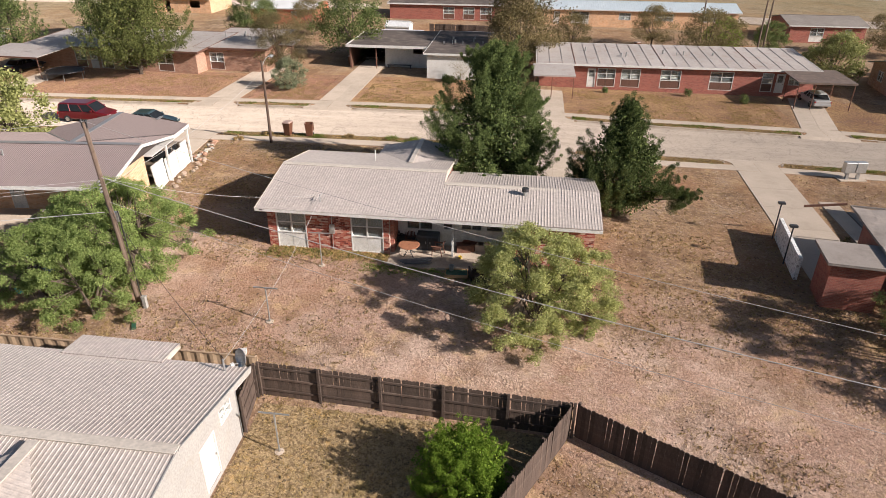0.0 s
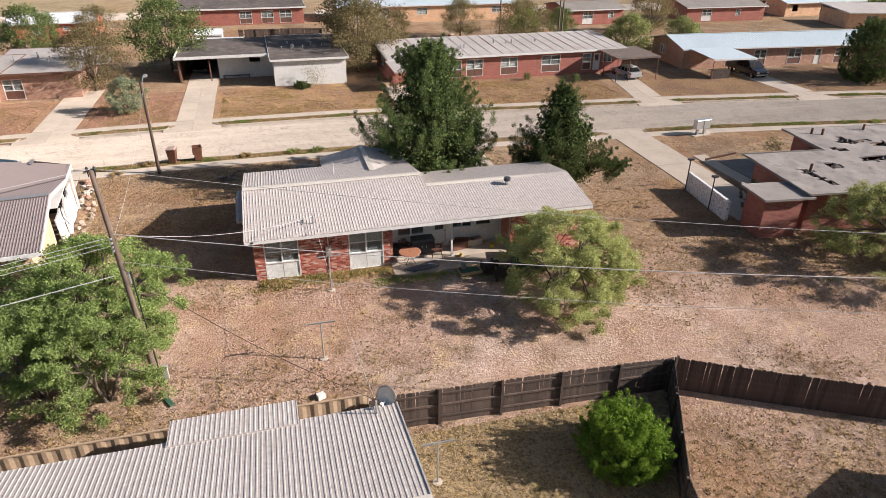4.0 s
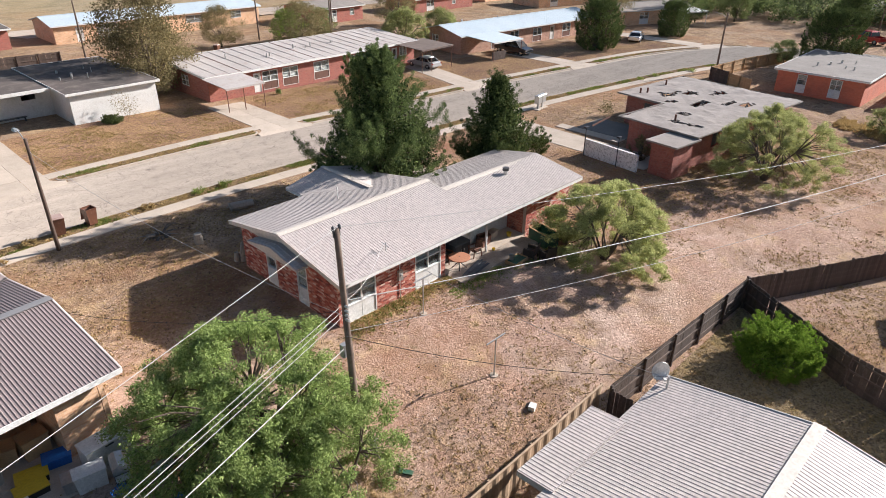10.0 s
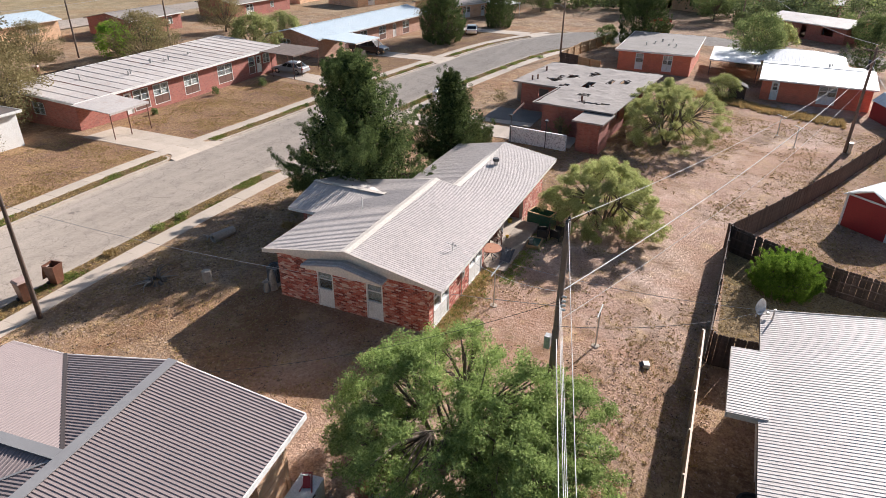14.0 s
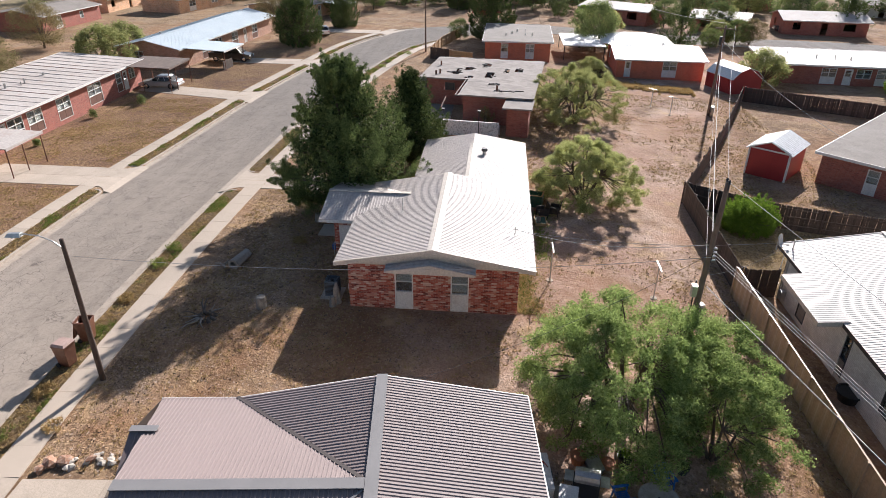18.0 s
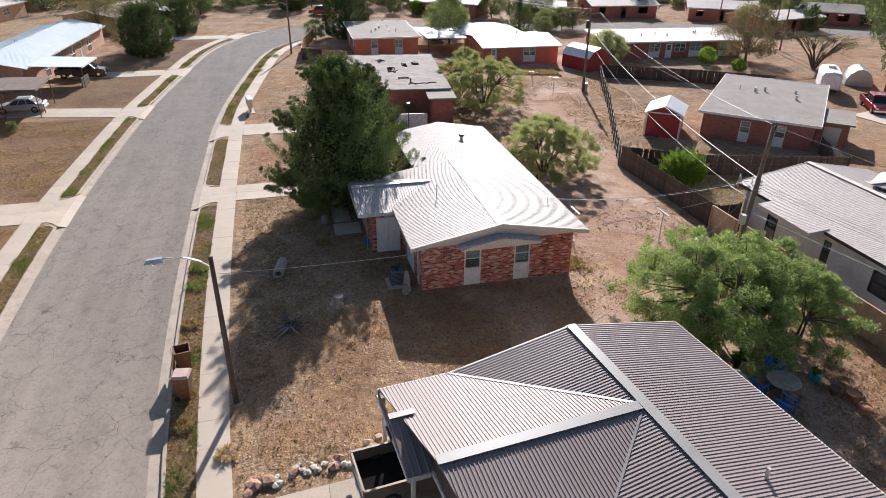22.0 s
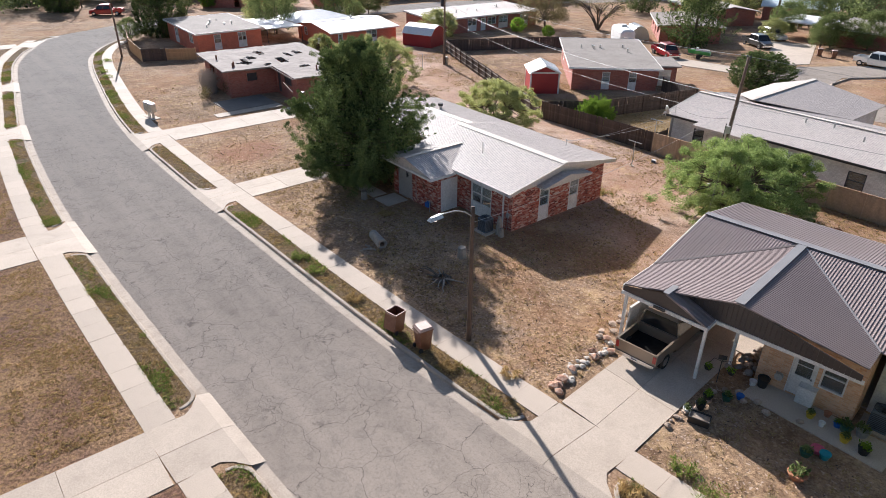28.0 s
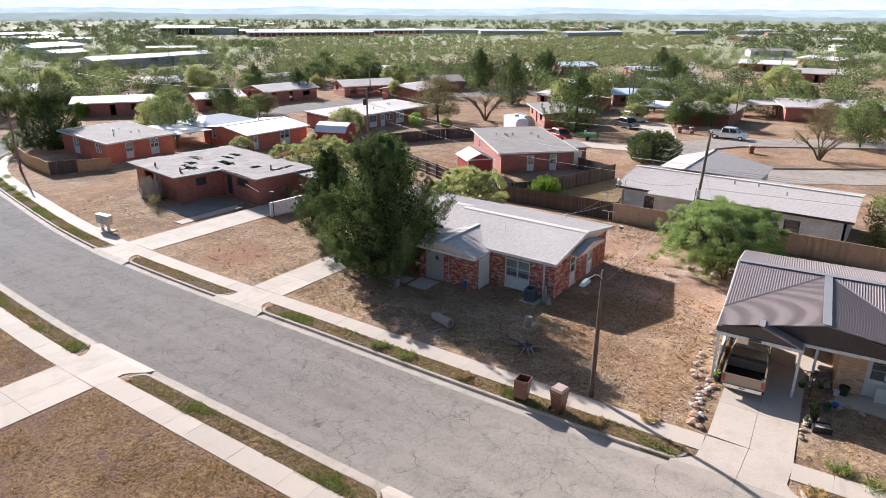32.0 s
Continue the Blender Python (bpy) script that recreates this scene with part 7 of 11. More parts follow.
canopy(plain_house("brick house with a shallow roof beyond the bend", 78, 72, -22, 16, 9, SHINGLE, BRICK_TAN, 0.8, 2.5, 0.5, ribs=False, south=[(4, 6, "p"), (9, 10, "d")]), 10, -4.5, 15.5, -0.4, 2.6, 2.4, ROOF_WHITE, PAINT_WHITE)
plain_house("small white metal garden shed", -21.5, 96, 0, 3.5, 3, ROOF_WHITE, PAINT_WHITE, 0.5, 2.2, 0.1, name="garden_shed")

# orange house to the east
plain_house("orange painted brick house with a pale shingle roof", 50.6, 35.6, -91, 9.0, 12.6, SHINGLE, PAINT_ORANGE, 0, 2.35, 0.4, ribs=False, shed=0.3, pipes=6, seed=12, south=[(2.2, 3.2, "p"), (5.6, 6.8, "p")], west=[(3, 4.5, "p"), (9, 10.5, "w")], base=0.1)
# white-roofed orange house
wo = plain_house("orange brick house with a bright white metal roof", 45.3, 18.2, -92, 11.0, 11, ROOF_WHITE, PAINT_ORANGE, 0.75, 2.3, 0.4, pipes=2, seed=13, south=[(1.0, 1.8, "d"), (5.8, 7.6, "p")], west=[(2, 3, "w")])
part("rear_roof", Mesh().ribbed([(-1, 9.5, 2.6), (9, 9.5, 2.6), (5, 13, 3.7), (2, 13, 3.7)], (1, 0, 0), 0.4).ribbed([(9, 9.5, 2.6), (9, 17, 2.6), (5, 13, 3.7)], (0, 1, 0), 0.4).ribbed([(-1, 9.5, 2.6), (-1, 17, 2.6), (2, 13, 3.7)], (0, 1, 0), 0.4), ROOF_WHITE, wo)
cp = thing("carport", "white flat metal carport between the orange houses", "carport", at(53, 18.6))
part("roof", Mesh().hexa([(0, 0, 2.3), (10, 0, 2.3), (10, 6, 2.4), (0, 6, 2.4)], [(0, 0, 2.42), (10, 0, 2.42), (10, 6, 2.52), (0, 6, 2.52)]), ROOF_WHITE, cp)
for x, y in ((0.2, 0.2), (9.8, 0.2), (0.2, 5.8), (9.8, 5.8)):
    part("post", Mesh().cyl((x, y, -0.3), (x, y, 2.3), 0.05), DARK_METAL, cp)
barn = thing("garden_shed", "dark red barn-shaped shed with a pale roof", "shed", at(38.3, 5.6, -70))
part("wall", Mesh().add([(0, 0, -0.3), (4.2, 0, -0.3), (4.2, 0, 1.8), (3.3, 0, 2.6), (2.1, 0, 3.0), (0.9, 0, 2.6), (0, 0, 1.8), (0, 5, -0.3), (4.2, 5, -0.3), (4.2, 5, 1.8), (3.3, 5, 2.6), (2.1, 5, 3.0), (0.9, 5, 2.6), (0, 5, 1.8)],
                         [(0, 1, 2, 3, 4, 5, 6), (13, 12, 11, 10, 9, 8, 7), (0, 7, 8, 1), (1, 8, 9, 2), (0, 6, 13, 7)]), PAINT_RED, barn)
for a, b in (((-0.1, 1.78), (0.85, 2.66)), ((0.85, 2.66), (2.1, 3.08)), ((2.1, 3.08), (3.35, 2.66)), ((3.35, 2.66), (4.3, 1.78))):
    part("roof", Mesh().sheet([(a[0], -0.15, a[1]), (b[0], -0.15, b[1]), (b[0], 5.15, b[1]), (a[0], 5.15, a[1])], 0.04), ROOF_WHITE, barn)
# long brick house with a terrace, south-east
plain_house("long red brick house with a pale flat roof", 45.6, -1.0, -95, 21.5, 9, ROLL, BRICK_DEEP, 0, 2.35, 0.4, shed=0.35, pipes=6, seed=15, south=[(6.5, 8.3, "p"), (9.2, 10.2, "d"), (10.6, 12.4, "w"), (13, 15, "p"), (17.8, 19.6, "p")])

# brick house behind the wooden fence
bh = plain_house("red brick house with a shallow brown-grey shingle roof", 9.3, 7.6, -134, 9.6, 15.5, SHINGLE, BRICK_DEEP, 0, 2.5, 0.45, ribs=False, shed=0.35, pipes=6, seed=17, south=[(3.4, 4.3, "p"), (6.4, 7.3, "p")], west=[(3, 4, "w")], east=[(1.5, 2.6, "p")])
part("annex", Mesh().wall((9.8, 2.5), (12.3, 2.5), -0.6, 2.3, 0.2, [(0.5, 1.9, 0.05, 2.0)]).wall((12.3, 2.7), (12.3, 6.5), -0.6, 2.3, 0.2), BRICK_DEEP, bh)
part("annex_roof", Mesh().box(9.0, 2.1, 2.35, 12.7, 7.5, 2.5), SHINGLE, bh)
part("annex_door", Mesh().box(10.3, 2.55, 0.0, 11.7, 2.6, 2.0), STEEL, bh)


# ---- the bare brick house with the burnt roof ----
def ruin():
    t = thing("house", "empty red brick house with a burnt and torn flat roof", "house", at(19.9, 36.9, -6.5, 0.22))
    z0, h = -1.0, 2.55
    # local x east, y north; west wing 0..6.4, east wing from 6.4 on, reaching 5 m further north
    part("wall", Mesh().wall((6.4, 0), (0.0, 0), z0, h, 0.2, [(0.6, 1.6, 0.05, 2.1), (2.6, 4.8, 1.3, 2.1)]), BRICK_DEEP, t)
    part("door_board", Mesh().box(4.85, -0.1, 0.05, 5.75, -0.05, 2.1), DARK_METAL, t, "dark boarded doorway")
    part("window_board", Mesh().box(1.65, -0.1, 1.3, 3.75, -0.06, 2.1), DARK_METAL, t, "grey boarded window")
    part("wall", Mesh().wall((6.4, 5.0), (6.4, 0.0), z0, h, 0.2, [(1.9, 3.0, 1.3, 2.1)]), BRICK_DEEP, t)
    part("window_board", Mesh().box(6.46, 2.05, 1.3, 6.5, 3.05, 2.1), DARK_METAL, t)
    part("wall", Mesh().wall((16.0, 5.0), (6.6, 5.0), z0, h, 0.2, [(2, 4, 0.9, 2.1)]), BRICK_DEEP, t)
    part("wall", Mesh().wall((16.0, -6.0), (16.0, 4.8), z0, h, 0.2, [(3, 4.5, 0.9, 2.1)]), BRICK_DEEP, t)
    part("wall", Mesh().wall((0, -6.0), (15.8, -6.0), z0, h, 0.2, [(3, 4.2, 0.9, 2.1), (6, 7, 0.05, 2.1), (10, 12, 0.9, 2.1)]), BRICK_DEEP, t)
    part("wall", Mesh().wall((0, -0.2), (0, -5.8), z0, h, 0.2), BRICK_DEEP, t)
    part("floor_slab", Mesh().box(0.1, -5.9, -0.6, 15.9, -0.1, 0.02).box(6.5, -0.1, -0.6, 15.9, 4.9, 0.02), CONCRETE, t)
    # roof as patches with holes where it fell in
    g = random.Random(4)
    holes = [(8.3, -1.5, 1.2, 0.5), (11.0, 1.2, 1.0, 0.6), (9.2, 2.2, 1.4, 0.35), (13.0, -0.5, 1.1, 0.45), (4.2, -2.6, 0.7, 0.35), (10.5, -3.0, 0.9, 0.3), (6.9, 0.6, 0.7, 0.3), (11.2, -4.4, 1.0, 0.4), (1.7, -3.7, 0.5, 0.9), (3.9, -2.2, 0.45, 0.3), (8.8, 2.6, 0.4, 0.9), (1.8, -5.2, 0.4, 0.5)]
    cell = 0.29
    roof = Mesh()
    nx, ny = int(17.4 / cell), int(12.6 / cell)
    for i in range(nx):
        for j in range(ny):
            x, y = -0.7 + i * cell, -6.8 + j * cell
            if y + cell > 0.7 and x < 5.6:
                continue
            cx, cy = x + cell / 2, y + cell / 2
            if any(((cx - a) / r) ** 2 + ((cy - b) / q) ** 2 < 1 + g.uniform(-0.7, 0.7) for a, b, r, q in holes):
                if g.random() < 0.6:
                    a = g.uniform(0, 3.1)
                    scrap = Mesh()
                    scrap.sheet([(cx + 0.3 * math.cos(a + k * 1.57), cy + 0.2 * math.sin(a + k * 1.57), h + g.uniform(-0.35, 0.22)) for k in range(4)], 0.03)
                    part("felt_scrap", scrap, TAR, t)
                continue
            dz = [0.09 * noise.noise(Vector((u * 0.6, v * 0.6, 2))) + 0.035 * noise.noise(Vector((u * 1.9, v * 1.9, 7))) for u, v in ((x, y), (x + cell, y), (x + cell, y + cell), (x, y + cell))]
            roof.sheet([(x, y, h + 0.14 + dz[0]), (x + cell, y, h + 0.14 + dz[1]), (x + cell, y + cell, h + 0.14 + dz[2]), (x, y + cell, h + 0.14 + dz[3])], 0.1)
    part("roof", roof, RUIN, t, "torn pale felt roof with burnt holes")
    for p, q in (((-0.7, -6.8), (-0.7, 0.7)), ((-0.7, 0.7), (5.7, 0.7)), ((5.7, 0.7), (5.7, 5.7)), ((5.7, 5.7), (16.6, 5.7)), ((16.6, 5.7), (16.6, -6.8)), ((16.6, -6.8), (-0.7, -6.8))):
        part("fascia", Mesh().bar((*p, h + 0.1), (*q, h + 0.1), 0.05, 0.12), RUIN, t, "peeling grey fascia")
    for x, y in ((7.2, 4.2), (7.9, 3.9), (12, 4.6), (2.0, -3)):
        vent_pipe(t, x, y, h + 0.1, 0.5, 0.09, RUST)
    # brick store at the south-west with its own flat roof
    part("store_wall", Mesh().box(-3.4, -6.6, z0, -0.9, -4.6, 2.35), BRICK_DEEP, t)
    part("store_roof", Mesh().box(-3.7, -6.9, 2.36, -0.3, -4.2, 2.5), RUIN, t)
    part("carport_beam", Mesh().bar((-2.9, 1.6, 2.0), (-0.6, 1.6, 2.4), 0.08, 0.14), RUST, t)
    return t


ruin()
gw = thing("screen_wall", "low whitewashed brick screen wall with flaking paint", "wall")
wall_mat = surface("flaking_whitewash", (0.90, 0.89, 0.87), (0.93, 0.92, 0.9), 0.85, big=2.4, small=40, dirt=(0.10, 0.085, 0.075), dirt_amount=1.0, relief=0.4)
part("wall", Mesh().wall((15.93, 38.67), (15.34, 33.39), -1.0, 1.0, 0.2), wall_mat, gw)
for x, y in ((15.75, 38.5), (15.38, 35.2)):
    p = part("lamp_post", Mesh().cyl((x, y, -0.8), (x, y, 2.0), 0.04), DARK_METAL, gw)
    part("lamp_head", Mesh().box(x - 0.2, y - 0.13, 2.0, x + 0.2, y + 0.13, 2.12), DARK_METAL, p)

# ---- red garden shed behind the fence ----
rs = thing("garden_shed", "red garden shed with white trim and pale metal roof", "shed", at(10.95, 12.7, -128) @ Matrix.Scale(1.2, 4))
for p, q in (((0, 0), (2.7, 0)), ((2.7, 0.1), (2.7, 3.4)), ((2.7, 3.5), (0, 3.5)), ((0, 3.4), (0, 0.1))):
    part("wall", Mesh().wall(p, q, -0.1, 1.95, 0.1), PAINT_RED, rs)
part("gable_end", Mesh().add([(0, 0.05, 1.95), (2.7, 0.05, 1.95), (1.35, 0.05, 2.55)], [(0, 1, 2)]), PAINT_RED, rs)
part("gable_end", Mesh().add([(0, 3.45, 1.95), (2.7, 3.45, 1.95), (1.35, 3.45, 2.55)], [(2, 1, 0)]), PAINT_RED, rs)
for x0, x1 in ((-0.18, 1.35), (2.88, 1.35)):
    part("roof", Mesh().ribbed([(x0, -0.15, 1.9), (x0, 3.65, 1.9), (x1, 3.65, 2.6), (x1, -0.15, 2.6)], (0, 1, 0), 0.3), ROOF_WHITE, rs)
part("trim", Mesh().box(-0.02, -0.03, -0.1, 0.1, 0.0, 1.95).box(2.6, -0.03, -0.1, 2.72, 0.0, 1.95).bar((0, -0.02, 1.95), (2.7, -0.02, 1.95), 0.03, 0.1).bar((0, -0.02, 1.97), (1.35, -0.02, 2.55), 0.03, 0.12).bar((2.7, -0.02, 1.97), (1.35, -0.02, 2.55), 0.03, 0.12), PAINT_WHITE, rs)
part("trim", Mesh().box(2.7, -0.02, -0.1, 2.73, 0.1, 1.95).box(-0.03, 3.4, -0.1, 0.0, 3.5, 1.95).box(-0.03, 0, -0.1, 0, 0.1, 1.95), PAINT_WHITE, rs)


# ---- trees near the house ----
cedar("juniper_tree", "tall dense dark green juniper by the driveway", at(-2.3, 43.3), 11, 10.7, 4.3, 1560, 150, 0.095, 0.5, 0.9, big=1.15, lobes=[(-0.6, 3.6, 2.4, 1.5), (-2.6, 2.4, 1.9, 1.2), (2.6, 2.2, 2.2, 1.3), (-1.2, 0.5, 8.8, 1.1), (2.7, 3.2, 5.6, 1.1), (1.0, 1.3, 8.9, 0.9)])
cedar("juniper_tree", "ragged dark juniper with a low side limb", at(6.2, 40.2), 23, 8.4, 2.9, 800, 150, 0.09, 0.62, 1.2, lobes=[(2.4, -1.0, 2.4, 1.3), (3.8, -1.3, 2.0, 1.1), (-2.0, 0.4, 2.4, 1.3), (1.2, 0.2, 3.8, 1.2)], big=1.05)
airy_tree("locust_tree", "broad feathery green tree over the side garden", at(-21.5, 28.1), 5, 5.1, 4.1, LEAF_OLIVE, 800, 125, 0.115, 0.58, 0.08, 7, base=0.13, gap=0.36, aspect=0.32)
airy_tree("locust_tree", "feathery green tree beside the pole", at(-20.7, 24.3), 8, 4.3, 2.2, LEAF_OLIVE, 260, 125, 0.115, 0.54, 0.08, 4, base=0.08, gap=0.36, aspect=0.32)
airy_tree("locust_tree", "feathery green tree near the roof edge", at(-22.9, 30.2), 10, 3.7, 2.0, LEAF_OLIVE, 150, 120, 0.115, 0.52, 0.12, 4, base=0.08, gap=0.36, aspect=0.32)
airy_tree("locust_tree", "low feathery green tree over the garden pots", at(-23.3, 25.0), 9, 4.3, 2.5, LEAF_OLIVE, 280, 125, 0.115, 0.54, 0.12, 4, base=0.08, gap=0.36, aspect=0.32)
airy_tree("mesquite_tree", "airy yellow-green mesquite beside the back porch", at(1.0, 27.3), 14, 4.5, 3.6, LEAF_MESQUITE, 720, 140, 0.11, 0.54, 0.0, 9, base=0.08, gap=0.32)
airy_tree("mesquite_tree", "wide yellow-green mesquite by the bare brick house", at(21.6, 25.8), 31, 5.4, 4.5, LEAF_MESQUITE, 600, 130, 0.11, 0.58, 0.03, 9, base=0.1, gap=0.32)
airy_tree("mesquite_tree", "yellow-green mesquite behind the bare brick house", at(26.6, 27.2), 33, 4.2, 3.3, LEAF_MESQUITE, 280, 110, 0.12, 0.55, 0.05, 6, base=0.1, gap=0.32)
cedar("round_shrub", "bright green bushy shrub in the back yard", at(-1.5, 16.6), 41, 2.75, 1.7, 700, 95, 0.075, 0.35, 0.1, "shrub", LEAF_BRIGHT, big=0.62, egg=True)

cedar("round_shrub", "low green shrub at the foot of the white wall", at(-9.3, 73.5), 43, 1.0, 0.9, 200, 50, 0.11, 0.4, 0.1, "shrub", LEAF_MIX, big=0.5)
round_tree("elm_tree", "yellow-green tree leaning over the brown metal roof", at(-39.5, 43.0), 44, 6.8, 2.7, LEAF_MESQUITE, 110, 0.2, 90, 0.3)

cedar("juniper_tree", "broad olive-green juniper before a brick house", at(-45.6, 71.3), 57, 11.0, 6.3, 1100, 40, 0.2, 0.35, 2.2, leaf=LEAF_JUNIPER, big=1.7)
round_tree("sage_bush", "grey-green sage bush on a front lawn", at(-26.0, 67.4), 58, 3.2, 1.8, LEAF_SAGE, 90, 0.13, 70, 0.1, "shrub", 0.08)

# ---- trees of the streets round about ----
g6 = random.Random(66)
FAR_TREES = {
    "cedar": cedar("juniper_tree", "dense dark green juniper beside a house", pose(-52, 81, 0.17), 51, 9.5, 4.2, 520, 36, 0.22, 0.5, 0.8, big=1.5),
    "grey": round_tree("elm_tree", "thin brown-grey tree in late leaf", at(-2.0, 80.5), 52, 7.5, 3.9, LEAF_GREY, 130, 0.15, 120, 0.2),
    "green": round_tree("elm_tree", "leafy mid-green tree in a yard", pose(-23.6, 84.6, 0.17), 53, 8.2, 4.2, LEAF_MIX, 120, 0.21, 110, 0.22),
    "bright": round_tree("elm_tree", "bright green young tree in a yard", pose(26.6, 98.6, -0.4), 54, 4.6, 2.5, LEAF_BRIGHT, 110, 0.18, 80, 0.2),
    "olive": round_tree("mesquite_tree", "grey-green mesquite tree in a yard", pose(35, 82, -0.4), 55, 5.6, 3.2, LEAF_MESQUITE, 120, 0.18, 100, 0.2),
    "globe": cedar("cypress_tree", "clipped egg-shaped dark evergreen by the street", pose(57.6, 63.9, -0.4), 56, 7.4, 3.4, 1700, 40, 0.16, 0.12, 0.2, big=0.7, egg=True),
}


def plant(kind, x, y, s=1.0, sz=None):
    ob = copy_thing(FAR_TREES[kind], at(x, y, g6.uniform(0, 360)))
    s = s * 0.76 if kind == "green" else s
    ob.scale = (s, s, sz or s * g6.uniform(0.88, 1.12))
    return ob


for kind, x, y, s in [("grey", -30.6, 77.0, 0.85), ("grey", 17.5, 102.3, 0.75), ("globe", 75.5, 61, 0.72), ("grey", 60.5, 66, 0.8), ("globe", 67.2, 35.0, 1.08), ("grey", 5.5, 96, 0.7),
                      ("grey", -58, 55, 0.9), ("grey", -34, 100, 0.8), ("green", 33, 99, 0.7), ("olive", 46, 85, 0.8), ("grey", 76, 74, 0.9), ("cedar", 90, 66, 0.95), ("green", 98, 60, 0.9), ("globe", 102, 42, 0.9),
                      ("green", 66, 40, 0.5), ("olive", 42.5, 0.5, 0.85), ("cedar", 67, 5, 0.75), ("green", 103, 27, 1.1), ("green", 95, 22, 0.5), ("bright", 96, 17, 0.6), ("green", 85, -6, 0.9), ("olive", 42, 22, 0.5),
                      ("cedar", 14.8, -26.2, 1.15), ("olive", 24.5, -42, 1.1), ("bright", 40, -14, 0.5), ("bright", 34, -15, 0.4), ("bush", -4.2, -9.8, 0.62), ("green", 1.4, -41.5, 0.85), ("green", -3.2, -42.8, 0.8), ("globe", -24.6, -51.2, 0.55), ("olive", -6.5, -87, 1.3), ("green", 89.5, 2.6, 0.9), ("green", 97, -55, 0.95), ("green", 92, -62, 0.9), ("green", 104, -50, 0.9), ("cedar", 69, -79, 1.0), ("cedar", 55, -90, 1.05), ("cedar", 33, -126, 1.0),
                      ("green", 12, -58, 1.0), ("cedar", 64, -72, 1.15), ("cedar", 58, -80, 1.1), ("cedar", 50, -84, 1.0), ("olive", 78, -54, 1.1), ("green", 94, -58, 1.2), ("green", 100, -66, 1.2), ("green", 110, -60, 1.2),
                      ("olive", 26, -60, 1.2), ("green", 96, -22, 0.9), ("cedar", 88, -30, 0.8), ("olive", 66, -40, 0.7), ("green", -30, -72, 1.0), ("olive", -12, -78, 1.0), ("cedar", 20, -95, 1.1), ("green", -38, 8, 1.0), ("olive", -33, 14, 0.9),
                      ("cedar", -70, 82, 0.9), ("green", -80, 88, 1.0), ("grey", -66, 58, 1.0), ("green", 116, 30, 1.2), ("olive", 120, 10, 1.2), ("olive", 112, -20, 1.2), ("cedar", 130, 45, 1.2), ("grey", 50, 100, 0.9)]:
    if kind == "bush":
        plant("globe", x, y, 1.05, 0.55)
    else:
        plant(kind, x, y, s)
for kind, x, y, s in [("green", -62, 92, 1.2), ("grey", -1.0, 84, 1.25), ("grey", 22, 88, 1.0), ("green", -40, 92, 1.0)]:
    plant(kind, x, y, s)


for _ in range(60):
    x, y = g6.uniform(-70, 104), g6.uniform(-62, 22)
    if y > -32 and x < 60 or abs(y + 27) < 7 and x < 30 or 74 < x < 96 and y < 40 or 40 < x < 60:
        if not (24 < x < 42 and -60 < y < -20) and not (96 < x < 104):
            continue
    plant(g6.choice(("green", "olive", "cedar", "green", "olive", "grey", "green")), x, y, g6.uniform(0.5, 1.05))


# ---- woods, scrub and houses towards the horizon ----
def far_woods(name, label, leaf, seed, n, near, far, size, crown, height, per, where):
    g = random.Random(seed)
    cs, rs = [], []
    while len(cs) < n * 3:
        a = radians(g.uniform(248, 385))
        r = near * (far / near) ** g.random()
        x, y = -20 + r * math.cos(a), 80 + r * math.sin(a)
        if not where(x, y, r, a) or noise.noise(Vector((x / 90, y / 90, seed))) < g.uniform(-0.6, 0.1):
            continue
        k = g.uniform(0.6, 1.3)
        for _ in range(3):
            cs.append((x + g.gauss(0, crown * 0.5), y + g.gauss(0, crown * 0.5), gz(x, y) + height * k * g.uniform(0.2, 0.75)))
            rs.append(crown * k * g.uniform(0.55, 1.0))
    me = leaf_cloud(name, cs, rs, per, size, seed, 0.8, 1.1)
    return tagged(part(name, me, leaf), label, "trees", kind="stuff")


def on_plain(x, y, r, a):
    """The open scrub to the south-east."""
    d = math.degrees(a) % 360
    return 283 < d < 318 and 205 < r < 640 or 318 <= d < 326 and 380 < r < 560


def in_town(x, y):
    return -75 < x < 104 and -62 < y < 128


off_plain = lambda x, y, r, a: not on_plain(x, y, r, a) and not in_town(x, y)
far_woods("woods", "belt of mixed green trees beyond the houses", LEAF_FAR, 71, 760, 112, 330, 0.3, 2.6, 6.5, 120, off_plain)
far_woods("woods", "mid-green mesquite among the far houses", LEAF_MIX, 72, 900, 112, 360, 0.3, 2.4, 4.8, 115, off_plain)
far_woods("woods", "distant trees of the town", LEAF_FAR, 73, 2600, 360, 1200, 0.8, 4.0, 6.0, 36, lambda x, y, r, a: not on_plain(x, y, r, a))
far_woods("scrub", "low grey-green scrub on the plain", LEAF_SCRUB, 74, 5200, 190, 640, 0.42, 1.5, 1.2, 20, on_plain)

# ---- far houses and sheds ----
gf = random.Random(12)


